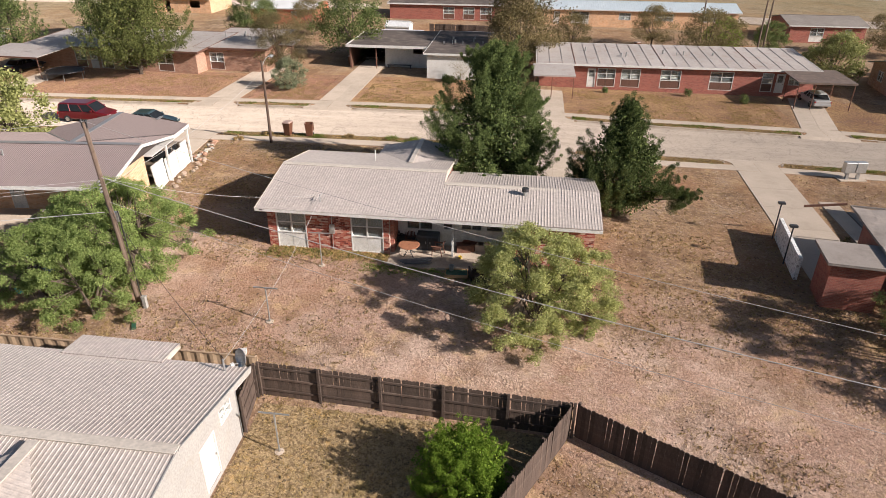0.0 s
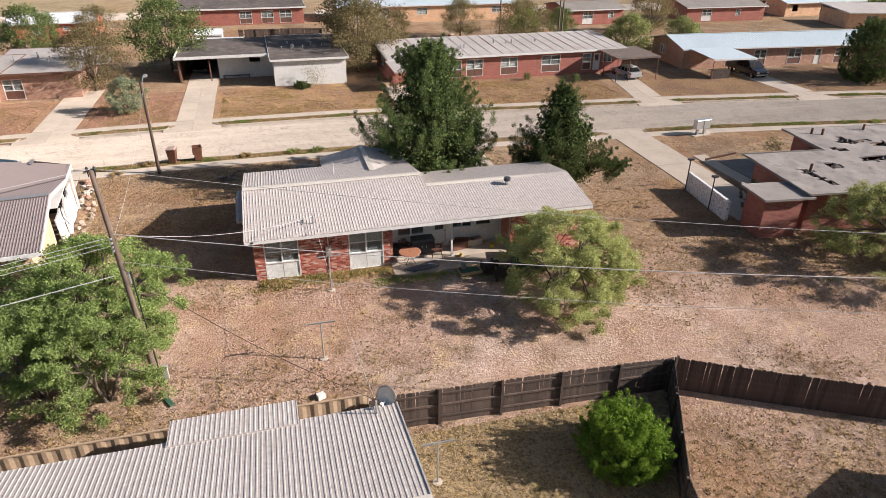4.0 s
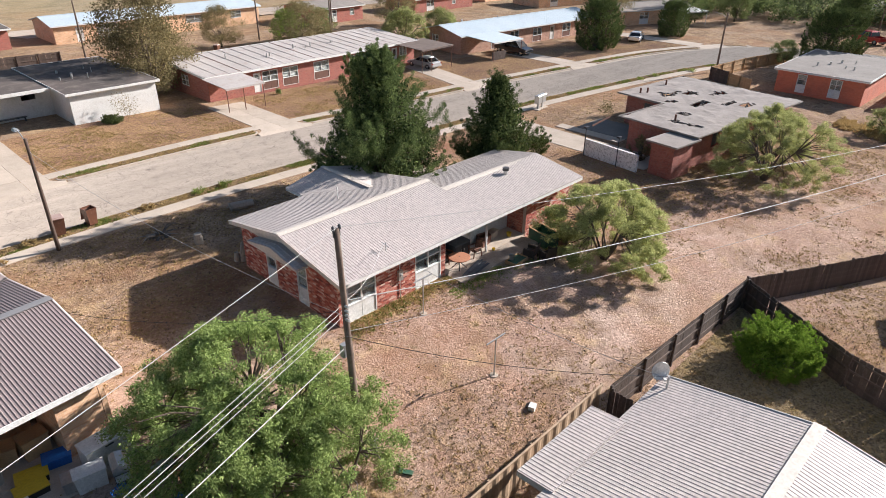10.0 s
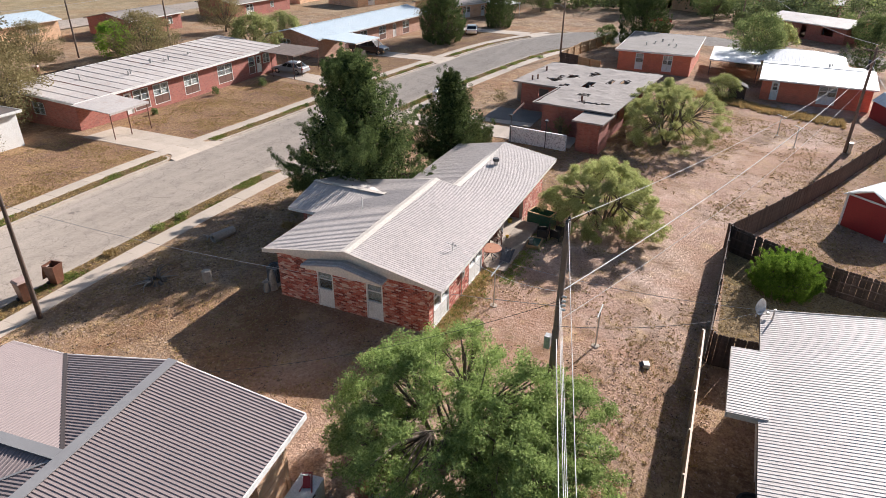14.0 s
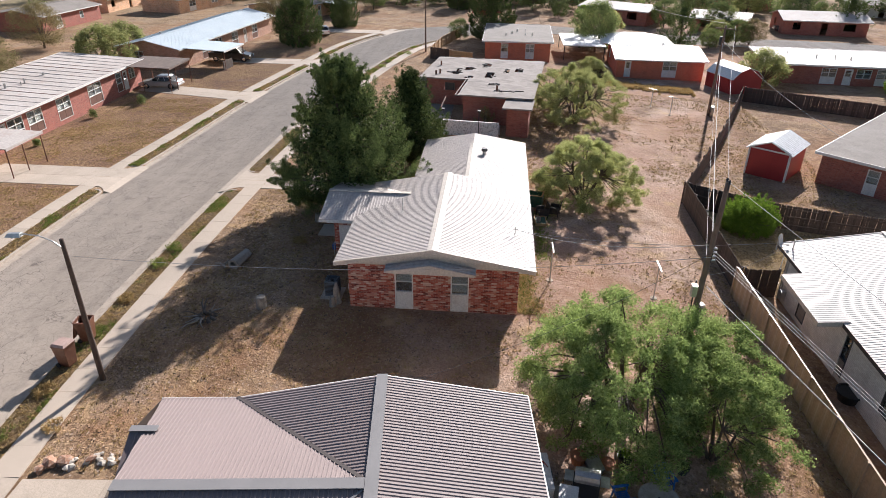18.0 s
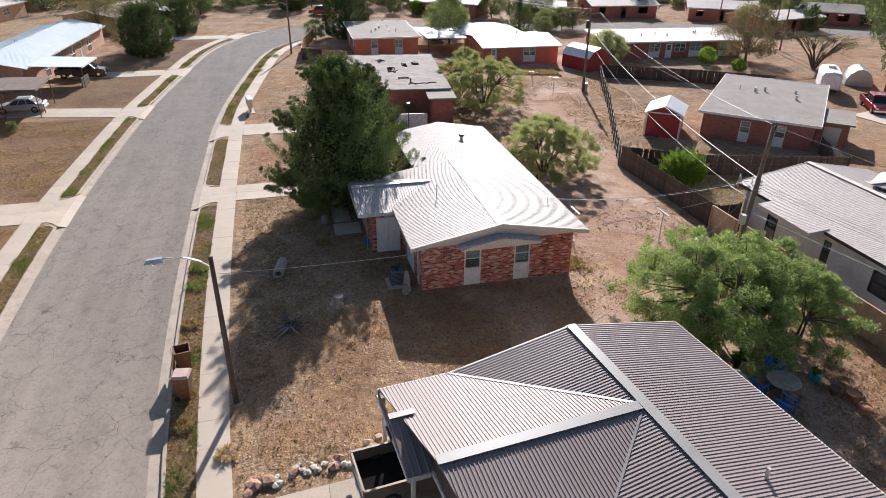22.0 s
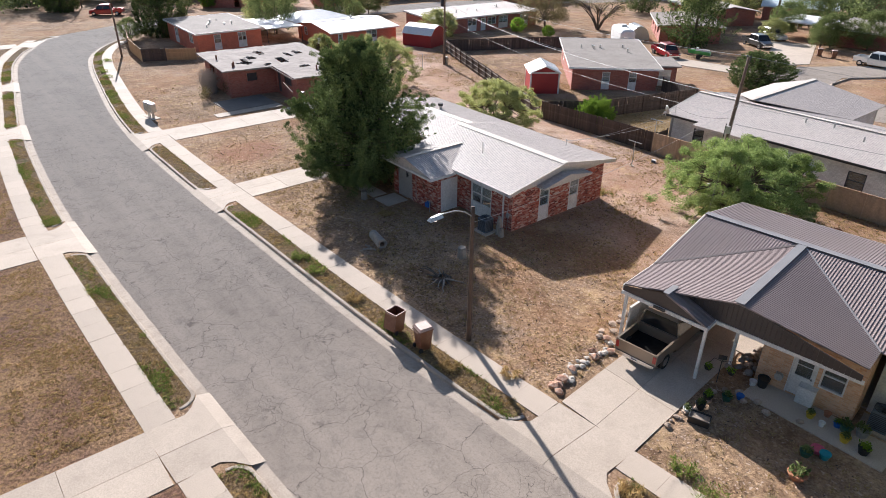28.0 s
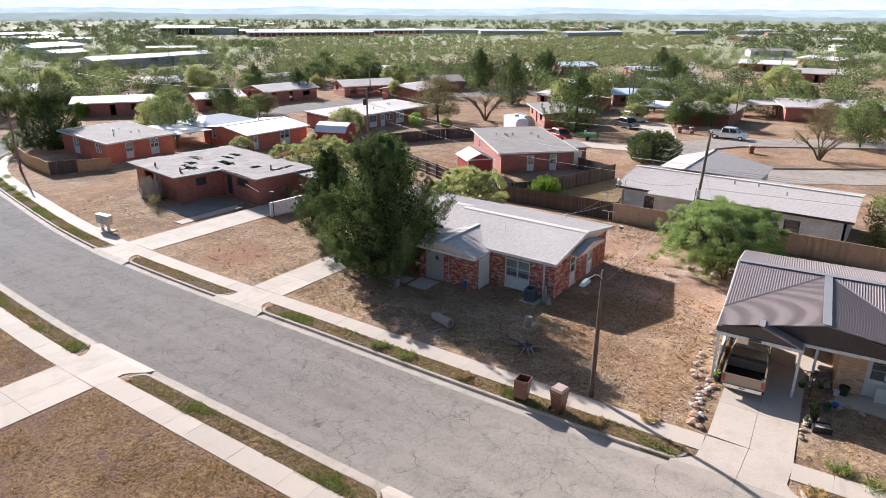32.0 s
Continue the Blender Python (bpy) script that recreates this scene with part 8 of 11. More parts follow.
def far_house(x, y, rz, L, W, roof_mat, wall_mat, rise, label):
    t = thing("house", label, "house", at(x, y, rz))
    part("wall", Mesh().wall((0, 0), (L, 0), -1, 2.5, 0.2, [(1.5, 2.8, 0.9, 2.1), (L * 0.45, L * 0.45 + 1, 0.05, 2.1), (L - 4, L - 2, 0.9, 2.1)]).wall((L, 0.2), (L, W - 0.2), -1, 2.5, 0.2).wall((L, W), (0, W), -1, 2.5, 0.2, [(2, 3.5, 0.9, 2.1), (L - 4, L - 2.5, 0.9, 2.1)]).wall((0, W - 0.2), (0, 0.2), -1, 2.5, 0.2, [(2, 3.2, 0.9, 2.1)]), wall_mat, t)
    for y0 in (-0.5, W + 0.5):
        poly = [(-0.5, y0, 2.55), (L + 0.5, y0, 2.55), (L + 0.5, W / 2, 2.55 + rise), (-0.5, W / 2, 2.55 + rise)]
        part("roof", Mesh().sheet(poly if y0 < 0 else poly[::-1], 0.12), roof_mat, t)
    for xx in (0.0, L - 0.1):
        part("gable_end", Mesh().add([(xx, 0, 2.48), (xx, W, 2.48), (xx, W / 2, 2.5 + rise), (xx + 0.1, 0, 2.48), (xx + 0.1, W, 2.48), (xx + 0.1, W / 2, 2.5 + rise)], [(2, 1, 0), (3, 4, 5), (0, 3, 5, 2), (1, 2, 5, 4)]), wall_mat, t)
    part("fascia", Mesh().bar((-0.5, -0.52, 2.46), (L + 0.5, -0.52, 2.46), 0.04, 0.18).bar((-0.5, W + 0.52, 2.46), (L + 0.5, W + 0.52, 2.46), 0.04, 0.18), PAINT_WHITE, t)
    return t


ROOFS = [(ROOF_WHITE, "white"), (ROLL, "pale"), (SHINGLE, "grey-brown"), (ROOF_BLUE, "pale blue"), (ROOF_TAN, "tan")]
WALLS = [(BRICK_DEEP, "red brick"), (BRICK_TAN, "tan brick"), (BRICK_DEEP, "red brick"), (PAINT_WHITE, "white")]
for x, y, rz, L in [(97.4, 17.6, -124, 14), (85.9, -1.4, -112, 9.5), (84.6, -17.5, -96, 14), (78.6, -36.0, -119, 13), (71.5, -55.0, -128, 12), (60, -40, -80, 14), (29, -36, 130, 13), (36, -52, 150, 14), (39.4, -76.0, -142, 11), (22.0, -60.6, -155, 12), (24.0, -88.5, -150, 13),
                    (72, -96, -135, 14), (64, -121, -136, 12), (40, -121, -140, 12), (21, -172, 183, 17), (0, -137, 188, 15), (-24, -140, 184, 16), (-58, -56, 180, 16), (118, 44, -110, 16), (125, 20, -100, 16), (122, -12, -110, 16), (112, -40, -115, 15), (104, -66, -120, 15), (-40, -122, 175, 18), (-68, -110, 178, 18), (85, 110, 0, 18), (110, 92, -10, 18), (-75, 118, 0, 16), (-90, 74, 0, 18)]:
    (rm, rn), (wm, wn_) = (ROOFS[(1, 1, 3, 0, 3, 2)[int(x + 300) % 6]], WALLS[0]) if -20 < x < 100 and y < 20 else (gf.choice(ROOFS), gf.choice(WALLS))
    far_house(x, y, rz, L, 9, rm, wm, gf.choice((0.35, 0.8, 1.1)), f"low {wn_} house with a {rn} roof")
for _ in range(70):
    a, r = radians(gf.uniform(255, 358)), gf.uniform(230, 900)
    x, y = -20 + r * math.cos(a), 80 + r * math.sin(a)
    if on_plain(x, y, r, a % (2 * math.pi)) or in_town(x, y):
        continue
    (rm, rn), (wm, wn_) = gf.choice(ROOFS), gf.choice(WALLS)
    far_house(x, y, gf.uniform(0, 180), gf.uniform(12, 24), gf.uniform(8, 12), rm, wm, gf.choice((0.5, 0.9, 1.4)), f"distant {wn_} house with a {rn} roof")

# houses round the loop of the back street
canopy(plain_house("long red brick house with a flat roof and carport", -12.6, -56.2, 180 + 22, 24, 10, ROLL, BRICK_DEEP, 0, 2.5, 0.5, shed=0.3, pipes=4, seed=31, north=[(7, 9, "w"), (11, 12.5, "p"), (15, 16, "d"), (18, 20, "w")]), -6.5, 3.0, -0.4, 9.6, 2.55, 2.45, ROLL, PAINT_WHITE)
ah = plain_house("red brick house with a grey roof and an open carport", 3.2, -43.4, 150 + 30, 9, 10, SHINGLE, BRICK_DEEP, 0, 2.5, 0.5, ribs=False, shed=0.3, pipes=3, seed=32, north=[(2, 4, "p"), (6, 7, "d")])
canopy(ah, -9.0, 2.0, -0.4, 10.4, 2.5, 2.4, ROOF_WHITE, PAINT_WHITE, ((0, 0), (1, 0), (0, 1), (1, 1)))


def bare_tree(label, x, y, s, seed, leaf):
    """A broad low tree of many fine, almost leafless twigs."""
    g = random.Random(seed)
    t = thing("dead_tree", label, "tree", at(x, y))
    w, cs = Mesh(), []
    for i in range(7):
        a = i * 0.9 + g.uniform(-0.3, 0.3)
        tip = Vector((1.5 * s * math.cos(a), 1.5 * s * math.sin(a), s * g.uniform(1.5, 2.4)))
        w.tube([(0, 0, -0.1), tip * 0.4 + Vector((0, 0, 0.3)), tip], 0.12 * s, 6, 0.4)
        for k in range(9):
            b = a + g.gauss(0, 0.7)
            q = tip + Vector((math.cos(b), math.sin(b), g.uniform(-0.1, 0.7))) * s * g.uniform(0.6, 1.5)
            w.tube([tip * g.uniform(0.6, 1.0), (tip + q) * 0.5 + Vector((0, 0, 0.15)), q], 0.035 * s, 4, 0.3)
            cs.append(tuple(q))
    part("trunk", w, BARK, t)
    part("crown", leaf_cloud("crown", cs, [0.45 * s] * len(cs), 22, 0.16 * s, seed, 0.8, 0.25), leaf, t)
    return t


bare_tree("low dry tree with few leaves on the bare island", -22.4, -22.6, 1.35, 91, LEAF_GREY)
cedar("dry_bush", "brown dried bush between a brick wall and a screen wall", at(18.1, 34.6), 94, 2.5, 0.9, 60, 44, 0.13, 0.5, 0.2, "shrub", LEAF_GREY, big=0.5)
bare_tree("leafless grey tree beside a brick house", 33.5, -27.0, 1.7, 92, LEAF_GREY)


def dead_vine(label, x, y, h, seed):
    """A tangle of dead grey twigs leaning on a wall corner."""
    g = random.Random(seed)
    t = thing("dead_vine", label, "dead shrub", at(x, y))
    w = Mesh()
    for i in range(170):
        a, r = g.uniform(0, 2 * math.pi), g.uniform(0, 0.7)
        b = a + g.gauss(0, 0.6)
        top = h * g.uniform(0.45, 1.05)
        out = g.uniform(0.3, 1.25)
        p0 = Vector((r * math.cos(a), r * math.sin(a), -0.05))
        p1 = Vector((out * 0.7 * math.cos(b), out * 0.7 * math.sin(b), top))
        p2 = Vector((out * math.cos(b), out * math.sin(b), top * g.uniform(0.55, 0.9)))
        w.tube([p0, p0.lerp(p1, 0.5) + Vector((g.gauss(0, 0.15), g.gauss(0, 0.15), 0)), p1, p2], 0.022, 4, 0.3)
    part("tangle", w, VINE, t)
    return t


dead_vine("tangle of dead grey vines on the corner of the empty house", 30.2, 41.9, 2.5, 17)
dead_vine("tangle of dead grey vines beside the empty house", 31.9, 41.7, 2.2, 18)


def storage(x, y, rz, L, doors, label):
    t = thing("storage_building", label, "storage building", at(x, y, rz))
    part("wall", Mesh().box(0, 0, -1, L, 9, 3.2), PAINT_CREAM, t)
    part("roof", Mesh().hexa([(-0.5, -0.5, 3.2), (L + 0.5, -0.5, 3.2), (L + 0.5, 9.5, 3.2), (-0.5, 9.5, 3.2)], [(-0.5, 4.3, 4.2), (L + 0.5, 4.3, 4.2), (L + 0.5, 4.7, 4.2), (-0.5, 4.7, 4.2)]), ROOF_WHITE, t)
    for i in range(doors):
        part("roller_door", Mesh().box(2 + i * (L - 4) / doors, -0.06, 0.0, 2 + (i + 0.75) * (L - 4) / doors, 0.0, 2.7), PAINT_RED, t)


storage(430, -277, -134, 146, 34, "long cream storage building with red roller doors")
storage(392, -254, -134, 96, 22, "cream storage building with red roller doors")
storage(372, -350, -134, 60, 14, "cream storage building with red roller doors")
op = thing("open_shed", "long open steel vehicle shed with a grey roof", "shed", at(483, -232, -139))
part("roof", Mesh().hexa([(-1, -1, 5.0), (46, -1, 5.0), (46, 20, 6.5), (-1, 20, 6.5)], [(-1, -1, 5.4), (46, -1, 5.4), (46, 20, 6.9), (-1, 20, 6.9)]), STEEL, op)
for i in range(9):
    part("post", Mesh().box(0.3 + i * 5.6, 0, -1, 0.8 + i * 5.6, 0.5, 5.0), STEEL, op)
part("back_wall", Mesh().box(0, 19.2, -1, 45, 19.5, 6.4), DARK_METAL, op)
part("end_bay", Mesh().box(46.2, 0, -1, 66, 19.5, 5.6), PAINT_CREAM, op)
for x, y, rz, L in ((195.6, -37, -87, 30), (198, -68, -87, 18), (293, -60, -73, 27), (312, -70, -73, 20), (398, -100, -75, 24), (478, -118, -75, 30), (246, -48, -80, 14), (279, -407, -135, 58), (200, -410, -116, 56), (330, -395, -140, 60), (150, -520, -120, 40), (100, -560, -110, 40)):
    storage(x, y, rz, L, 0, "large pale metal building among trees")

# three glowing rims: scrub ridge, then pale blue hills, haze painted in as colour
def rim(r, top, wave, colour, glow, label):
    m = bpy.data.materials.new("haze_glow_hills")
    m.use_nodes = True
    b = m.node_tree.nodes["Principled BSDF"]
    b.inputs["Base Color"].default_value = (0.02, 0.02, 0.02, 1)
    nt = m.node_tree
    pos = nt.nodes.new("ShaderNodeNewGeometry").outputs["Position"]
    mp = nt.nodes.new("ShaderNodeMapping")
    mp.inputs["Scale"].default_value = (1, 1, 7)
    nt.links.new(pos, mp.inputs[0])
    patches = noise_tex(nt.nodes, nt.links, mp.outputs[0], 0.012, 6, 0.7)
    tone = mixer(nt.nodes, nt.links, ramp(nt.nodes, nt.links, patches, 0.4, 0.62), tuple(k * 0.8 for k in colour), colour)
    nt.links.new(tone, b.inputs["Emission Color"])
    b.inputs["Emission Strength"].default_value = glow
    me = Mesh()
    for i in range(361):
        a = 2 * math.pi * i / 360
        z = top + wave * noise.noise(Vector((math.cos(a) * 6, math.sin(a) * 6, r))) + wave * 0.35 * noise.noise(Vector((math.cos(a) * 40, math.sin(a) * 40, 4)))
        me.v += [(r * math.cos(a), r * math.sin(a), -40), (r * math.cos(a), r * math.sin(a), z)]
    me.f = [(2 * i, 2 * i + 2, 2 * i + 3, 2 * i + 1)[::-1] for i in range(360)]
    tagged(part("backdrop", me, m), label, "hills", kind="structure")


rim(1330, 9, 7, (0.72, 0.82, 0.80), 0.30, "green ridge far beyond the town, glowing in haze colour")
rim(1700, 22, 7, (0.76, 0.88, 0.92), 0.40, "hills on the horizon glowing in pale haze blue")
rim(2200, 52, 6, (0.82, 0.92, 0.98), 0.52, "hills on the horizon glowing in palest haze blue")


# ---- fences ----
def picket_fence(label, pts, height=1.75, rails="in", pitch=0.152, material=None, posts=2.4, lean=0.6, bars=None):
    """Dog-eared boards on two rails and posts along a line on the ground."""
    t = thing("fence", label, "fence")
    mat = material or WOOD_DARK
    g = random.Random(int(pts[0][0] * 7 + 91))
    hw = pitch * 0.4985
    pk = Mesh().add([(-hw, -0.011, 0), (hw, -0.011, 0), (hw, -0.011, height - 0.05), (0.035, -0.011, height), (-0.035, -0.011, height), (-hw, -0.011, height - 0.05),
                     (-hw, 0.011, 0), (hw, 0.011, 0), (hw, 0.011, height - 0.05), (0.035, 0.011, height), (-0.035, 0.011, height), (-hw, 0.011, height - 0.05)],
                    [(0, 1, 2, 3, 4, 5), (11, 10, 9, 8, 7, 6), (0, 6, 7, 1), (1, 7, 8, 2), (2, 8, 9, 3), (3, 9, 10, 4), (4, 10, 11, 5), (5, 11, 6, 0)]).data("picket")
    pk.materials.append(mat)
    post = Mesh().box(-0.05, -0.05, -0.3, 0.05, 0.05, height + 0.02).data("post")
    post.materials.append(mat)
    count = 0
    for (ax, ay), (bx, by) in zip(pts, pts[1:]):
        L = math.hypot(bx - ax, by - ay)
        yaw = math.degrees(math.atan2(by - ay, bx - ax))
        dx, dy = (bx - ax) / L, (by - ay) / L
        sd = 1 if rails == "in" else -1
        n = int(L / pitch)
        for i in range(n):
            s = (i + 0.5) * pitch
            x, y = ax + dx * s, ay + dy * s
            if g.random() < 0.004:
                continue
            m = pose(x, y, gz(x, y) - 0.02 + g.uniform(-0.03, 0.02), 0, g.gauss(0, lean), yaw)
            ob = new("picket", pk)
            ob.parent = t
            ob.matrix_basis = m
        k = max(1, round(L / posts))
        for i in range(k + 1):
            s = L * i / k
            x, y = ax + dx * s - dy * 0.075 * sd, ay + dy * s + dx * 0.075 * sd
            ob = new("post", post)
            ob.parent = t
            ob.matrix_basis = pose(x, y, gz(x, y), 0, 0, yaw)
        for i in range(k):
            for hz in (0.35, 0.95, 1.5):
                if hz > height - 0.1:
                    continue
                p = [(ax + dx * L * u / k - dy * 0.035 * sd, ay + dy * L * u / k + dx * 0.035 * sd) for u in (i, i + 1)]
                part("rail", Mesh().bar((*p[0], gz(*p[0]) + hz), (*p[1], gz(*p[1]) + hz), 0.04, 0.09), bars or mat, t)
    return t


picket_fence("dark weathered wooden board fence along the back lane", [(-10.4, 20.1), (2.6, 19.75)], rails="out")
picket_fence("dark weathered wooden board fence between two yards", [(2.45, 19.6), (-0.6, 13.9), (-3.7, 2.9)], rails="out")
# rails in a paler wood: the sun on them is put into their colour
picket_fence("long dark wooden board fence beside the lane", [(2.75, 19.75), (19.0, 12.2), (35.2, 5.3)], 1.7, "in", 0.17, bars=WOOD_GREY)
picket_fence("dark wooden board fence behind the brick house", [(35.2, 5.1), (29.5, -6.0), (24.5, -13.0)], 1.7, "in", 0.18)
picket_fence("dark wooden fence stub by the tan house", [(-10.6, 19.9), (-10.35, 18.0)], 1.75)
picket_fence("dark leaning wooden fence beside the brick house", [(2.2, 0.2), (-3.2, 2.6)], 1.5)
# this stretch takes a pale wood that carries the sunlight as colour
picket_fence("weathered wooden fence along the bend in a sunlit pale tone", [(68.5, 40.0), (58.5, 42.4), (50.3, 43.2)], 1.6, "in", 0.2, WOOD_NEW)
picket_fence("dark wooden fence end at the orange house", [(50.2, 43.1), (49.1, 40.5)], 1.6, "out", 0.2)
picket_fence("pale new wooden fence panel beside the orange house", [(49.1, 40.4), (47.4, 37.2)], 1.5, "out", 0.2, WOOD_NEW)
picket_fence("brown wooden fence behind the white house", [(-16, 103), (-4, 103)], 1.7, "out", 0.2)
picket_fence("grey wooden fence behind the duplex", [(6, 92), (15, 92)], 1.7, "out", 0.2)
picket_fence("grey wooden fence of a far yard", [(92, 9), (104, 8)], 1.6, "out", 0.22)


def metal_fence(label, pts, height, material):
    t = thing("metal_fence", label, "fence")
    for (ax, ay), (bx, by) in zip(pts, pts[1:]):
        L = math.hypot(bx - ax, by - ay)
        n = max(1, round(L / 2.4))
        for i in range(n):
            p = (ax + (bx - ax) * i / n, ay + (by - ay) * i / n)
            q = (ax + (bx - ax) * (i + 1) / n, ay + (by - ay) * (i + 1) / n)
            me = Mesh()
            d = Vector((q[0] - p[0], q[1] - p[1], 0))
            k = 16
            s = Vector((-d.y, d.x, 0)).normalized()
            vs = []
            for j in range(k + 1):
                o = Vector((p[0], p[1], 0)) + d * (j / k) + s * (0.02 if j % 4 in (1, 2) else -0.02)
                b = gz(o.x, o.y)
                vs += [(o.x, o.y, b - 0.05), (o.x, o.y, b + height), (o.x + s.x * 0.006, o.y + s.y * 0.006, b + height), (o.x + s.x * 0.006, o.y + s.y * 0.006, b - 0.05)]
            me.add(vs, [(4 * j + a, 4 * j + (a + 1) % 4, 4 * j + 4 + (a + 1) % 4, 4 * j + 4 + a) for j in range(k) for a in range(4)])
            part("panel", me, material, t)
            part("post", Mesh().box(p[0] - 0.04, p[1] + 0.03, gz(*p) - 0.2, p[0] + 0.04, p[1] + 0.1, gz(*p) + height + 0.03), material, t)
            part("top_rail", Mesh().bar((*p, gz(*p) + height), (*q, gz(*q) + height), 0.07, 0.05), material, t)
    return t


metal_fence("tan ribbed metal fence along the back lane", [(-10.6, 20.35), (-36.0, 20.1)], 1.75, FENCE_TAN)


# ---- poles and wires ----
def pole(label, x, y, h, r=0.14, lean=(0, 0), wood=None):
    t = thing("utility_pole", label, "utility pole", at(x, y))
    me = Mesh().tube([(lean[0] * i / 8, lean[1] * i / 8, h * i / 8 - (0.3 if i == 0 else 0)) for i in range(9)], r, 12, 0.65)
    part("mast", me, wood or WOOD_POLE, t, "weathered brown wooden mast", True)
    return t


back_pole = pole("tall weathered wooden utility pole behind the house", -18.95, 25.3, 9.55, 0.14, (-0.4, -0.1))
for x in (-0.52, -0.28):
    part("insulator", Mesh().lathe([(0.02, -0.2), (0.02, 0), (0.06, 0.03), (0.04, 0.08), (0.06, 0.12), (0.02, 0.18)], 8, (x, -0.1, 9.5)), DARK_METAL, back_pole)
for k in range(4):
    part("spool", Mesh().cyl((-0.32, -0.14, 6.3 + 0.17 * k), (-0.32, -0.3, 6.3 + 0.17 * k), 0.05, 0.04, 8), STEEL, back_pole)
part("rack", Mesh().box(-0.36, -0.16, 6.2, -0.26, -0.12, 6.95), DARK_METAL, back_pole)
part("cable_box", Mesh().box(-0.35, 0.1, 4.6, -0.1, 0.3, 5.1), STEEL, back_pole)
part("cable_riser", Mesh().cyl((0.16, 0.05, 0), (0.0, 0.1, 5.2), 0.03), BLACK_PLASTIC, back_pole)
lane_pole = pole("wooden utility pole with a grey transformer", 28.7, 10.8, 9.3, 0.16)
part("transformer", Mesh().lathe([(0.001, 0), (0.26, 0.02), (0.27, 0.1), (0.27, 0.75), (0.22, 0.85), (0.001, 0.88)], 14, (0.4, 0, 7.3)), DARK_METAL, lane_pole, "dark grey transformer can", True)
part("crossarm", Mesh().bar((-0.5, -0.9, 9.0), (0.5, 0.9, 9.0), 0.09, 0.11), WOOD_POLE, lane_pole)
part("base_box", Mesh().box(-0.3, -0.45, 0, 0.1, -0.15, 1.0), STEEL, lane_pole)
lamp = pole("wooden street lamp pole by the pavement", -21.4, 49.95, 6.75, 0.125, wood=WOOD_POLE_SHADED)
arm = [(0, 0, 6.3), (0.02, 0.4, 6.62), (0.03, 0.9, 6.82), (0.05, 1.5, 6.86), (0.06, 1.75, 6.82)]
part("bracket_arm", Mesh().tube(arm, 0.028, 8), STEEL, lamp)
hd = part("lamp_head", Mesh().add([(-0.1, 1.6, 6.76), (0.22, 1.6, 6.76), (0.19, 2.25, 6.72), (-0.07, 2.25, 6.72), (-0.02, 1.65, 6.9), (0.14, 1.65, 6.9), (0.12, 2.15, 6.86), (0.0, 2.15, 6.86)], [(3, 2, 1, 0), (4, 5, 6, 7), (0, 1, 5, 4), (1, 2, 6, 5), (2, 3, 7, 6), (3, 0, 4, 7)]), STEEL, lamp, "grey cobra lamp head")
part("lens", Mesh().lathe([(0.14, 0), (0.12, -0.06), (0.05, -0.1), (0.001, -0.11)], 12, (0.06, 1.95, 6.74)), GLASS, hd)
far_lamp = pole("wooden street lamp pole near the bend", 55.0, 44.4, 7.2, 0.14)
part("bracket_arm", Mesh().tube([(0, 0, 6.6), (0.1, 0.7, 7.0), (0.15, 1.6, 7.05)], 0.03), STEEL, far_lamp)
for x, y, h in ((24.5, 103.5, 9), (29.0, 91.0, 9), (30.0, 92.0, 8.5), (12.5, -46, 9.5), (16.5, -55, 9), (46.5, -32, 9.5), (47.5, -31, 9), (-7.5, -40, 9.5), (-2.0, 100, 8.5), (98, 22, 9), (74, -40, 9), (105, 38, 9), (-16, -92, 10), (-2, -110, 10), (62, -110, 10)):
    p = pole("far wooden utility pole", x, y, h, 0.13)
    part("crossarm", Mesh().bar((-1, 0.1, h - 0.4), (1, 0.1, h - 0.4), 0.1, 0.1), WOOD_POLE, p)


def wire(label, p, q, sag, r=0.012, material=None, n=18):
    pts = []
    for i in range(n + 1):
        u = i / n
        v = Vector(p).lerp(Vector(q), u)
        v.z -= sag * 4 * u * (1 - u)
        pts.append(v)
    return single("power_line", Mesh().tube(pts, r, 5), material or WIRE, label, "cable", group="overhead lines")


A = (-19.35, 25.2)
wire("thin pale overhead wire along the back lane", (*A, 9.55), (28.3, 10.0, 8.0), 0.9, 0.009)
wire("thick pale bundled cable along the back lane", (A[0] + 0.15, A[1], 6.9), (28.7, 10.8, 6.3), 0.9, 0.018)
wire("thin pale cable along the back lane", (A[0] + 0.2, A[1], 5.7), (28.7, 10.8, 4.8), 1.1, 0.009)
WEST = (-62.6, 12.8)
wire("thin pale overhead wire to the west", (A[0], A[1], 9.52), (WEST[0], WEST[1] + 0.4, 7.6), 0.35, 0.009)
for k in range(3):
    wire("thin pale overhead wire to the west", (A[0] - 0.1, A[1] - 0.05 * k, 6.75 - 0.16 * k), (WEST[0], WEST[1] - 0.15 * k, 5.3 - 0.16 * k), 0.3, 0.009)
wire("thick pale bundled cable to the west", (A[0] - 0.1, A[1] - 0.05, 5.15), (WEST[0], WEST[1], 4.6), 0.3, 0.016)
wire("pale service drop to the brick house", (A[0] + 0.1, A[1], 6.9), (-11.4, 32.6, 3.4), 0.5, 0.009)
wire("thin pale cable across to the tan house", (-11.4, 32.4, 3.3), (-10.6, 17.9, 3.0), 0.5, 0.009)
wire("thin dark cable to the carport house", (A[0], A[1], 6.6), (-24.6, 36.6, 3.6), 0.5, 0.008, WIRE_BLACK)
wire("pale lamp cable across the side yard", (-21.4, 49.95, 6.2), (A[0], A[1], 6.4), 0.6, 0.009)
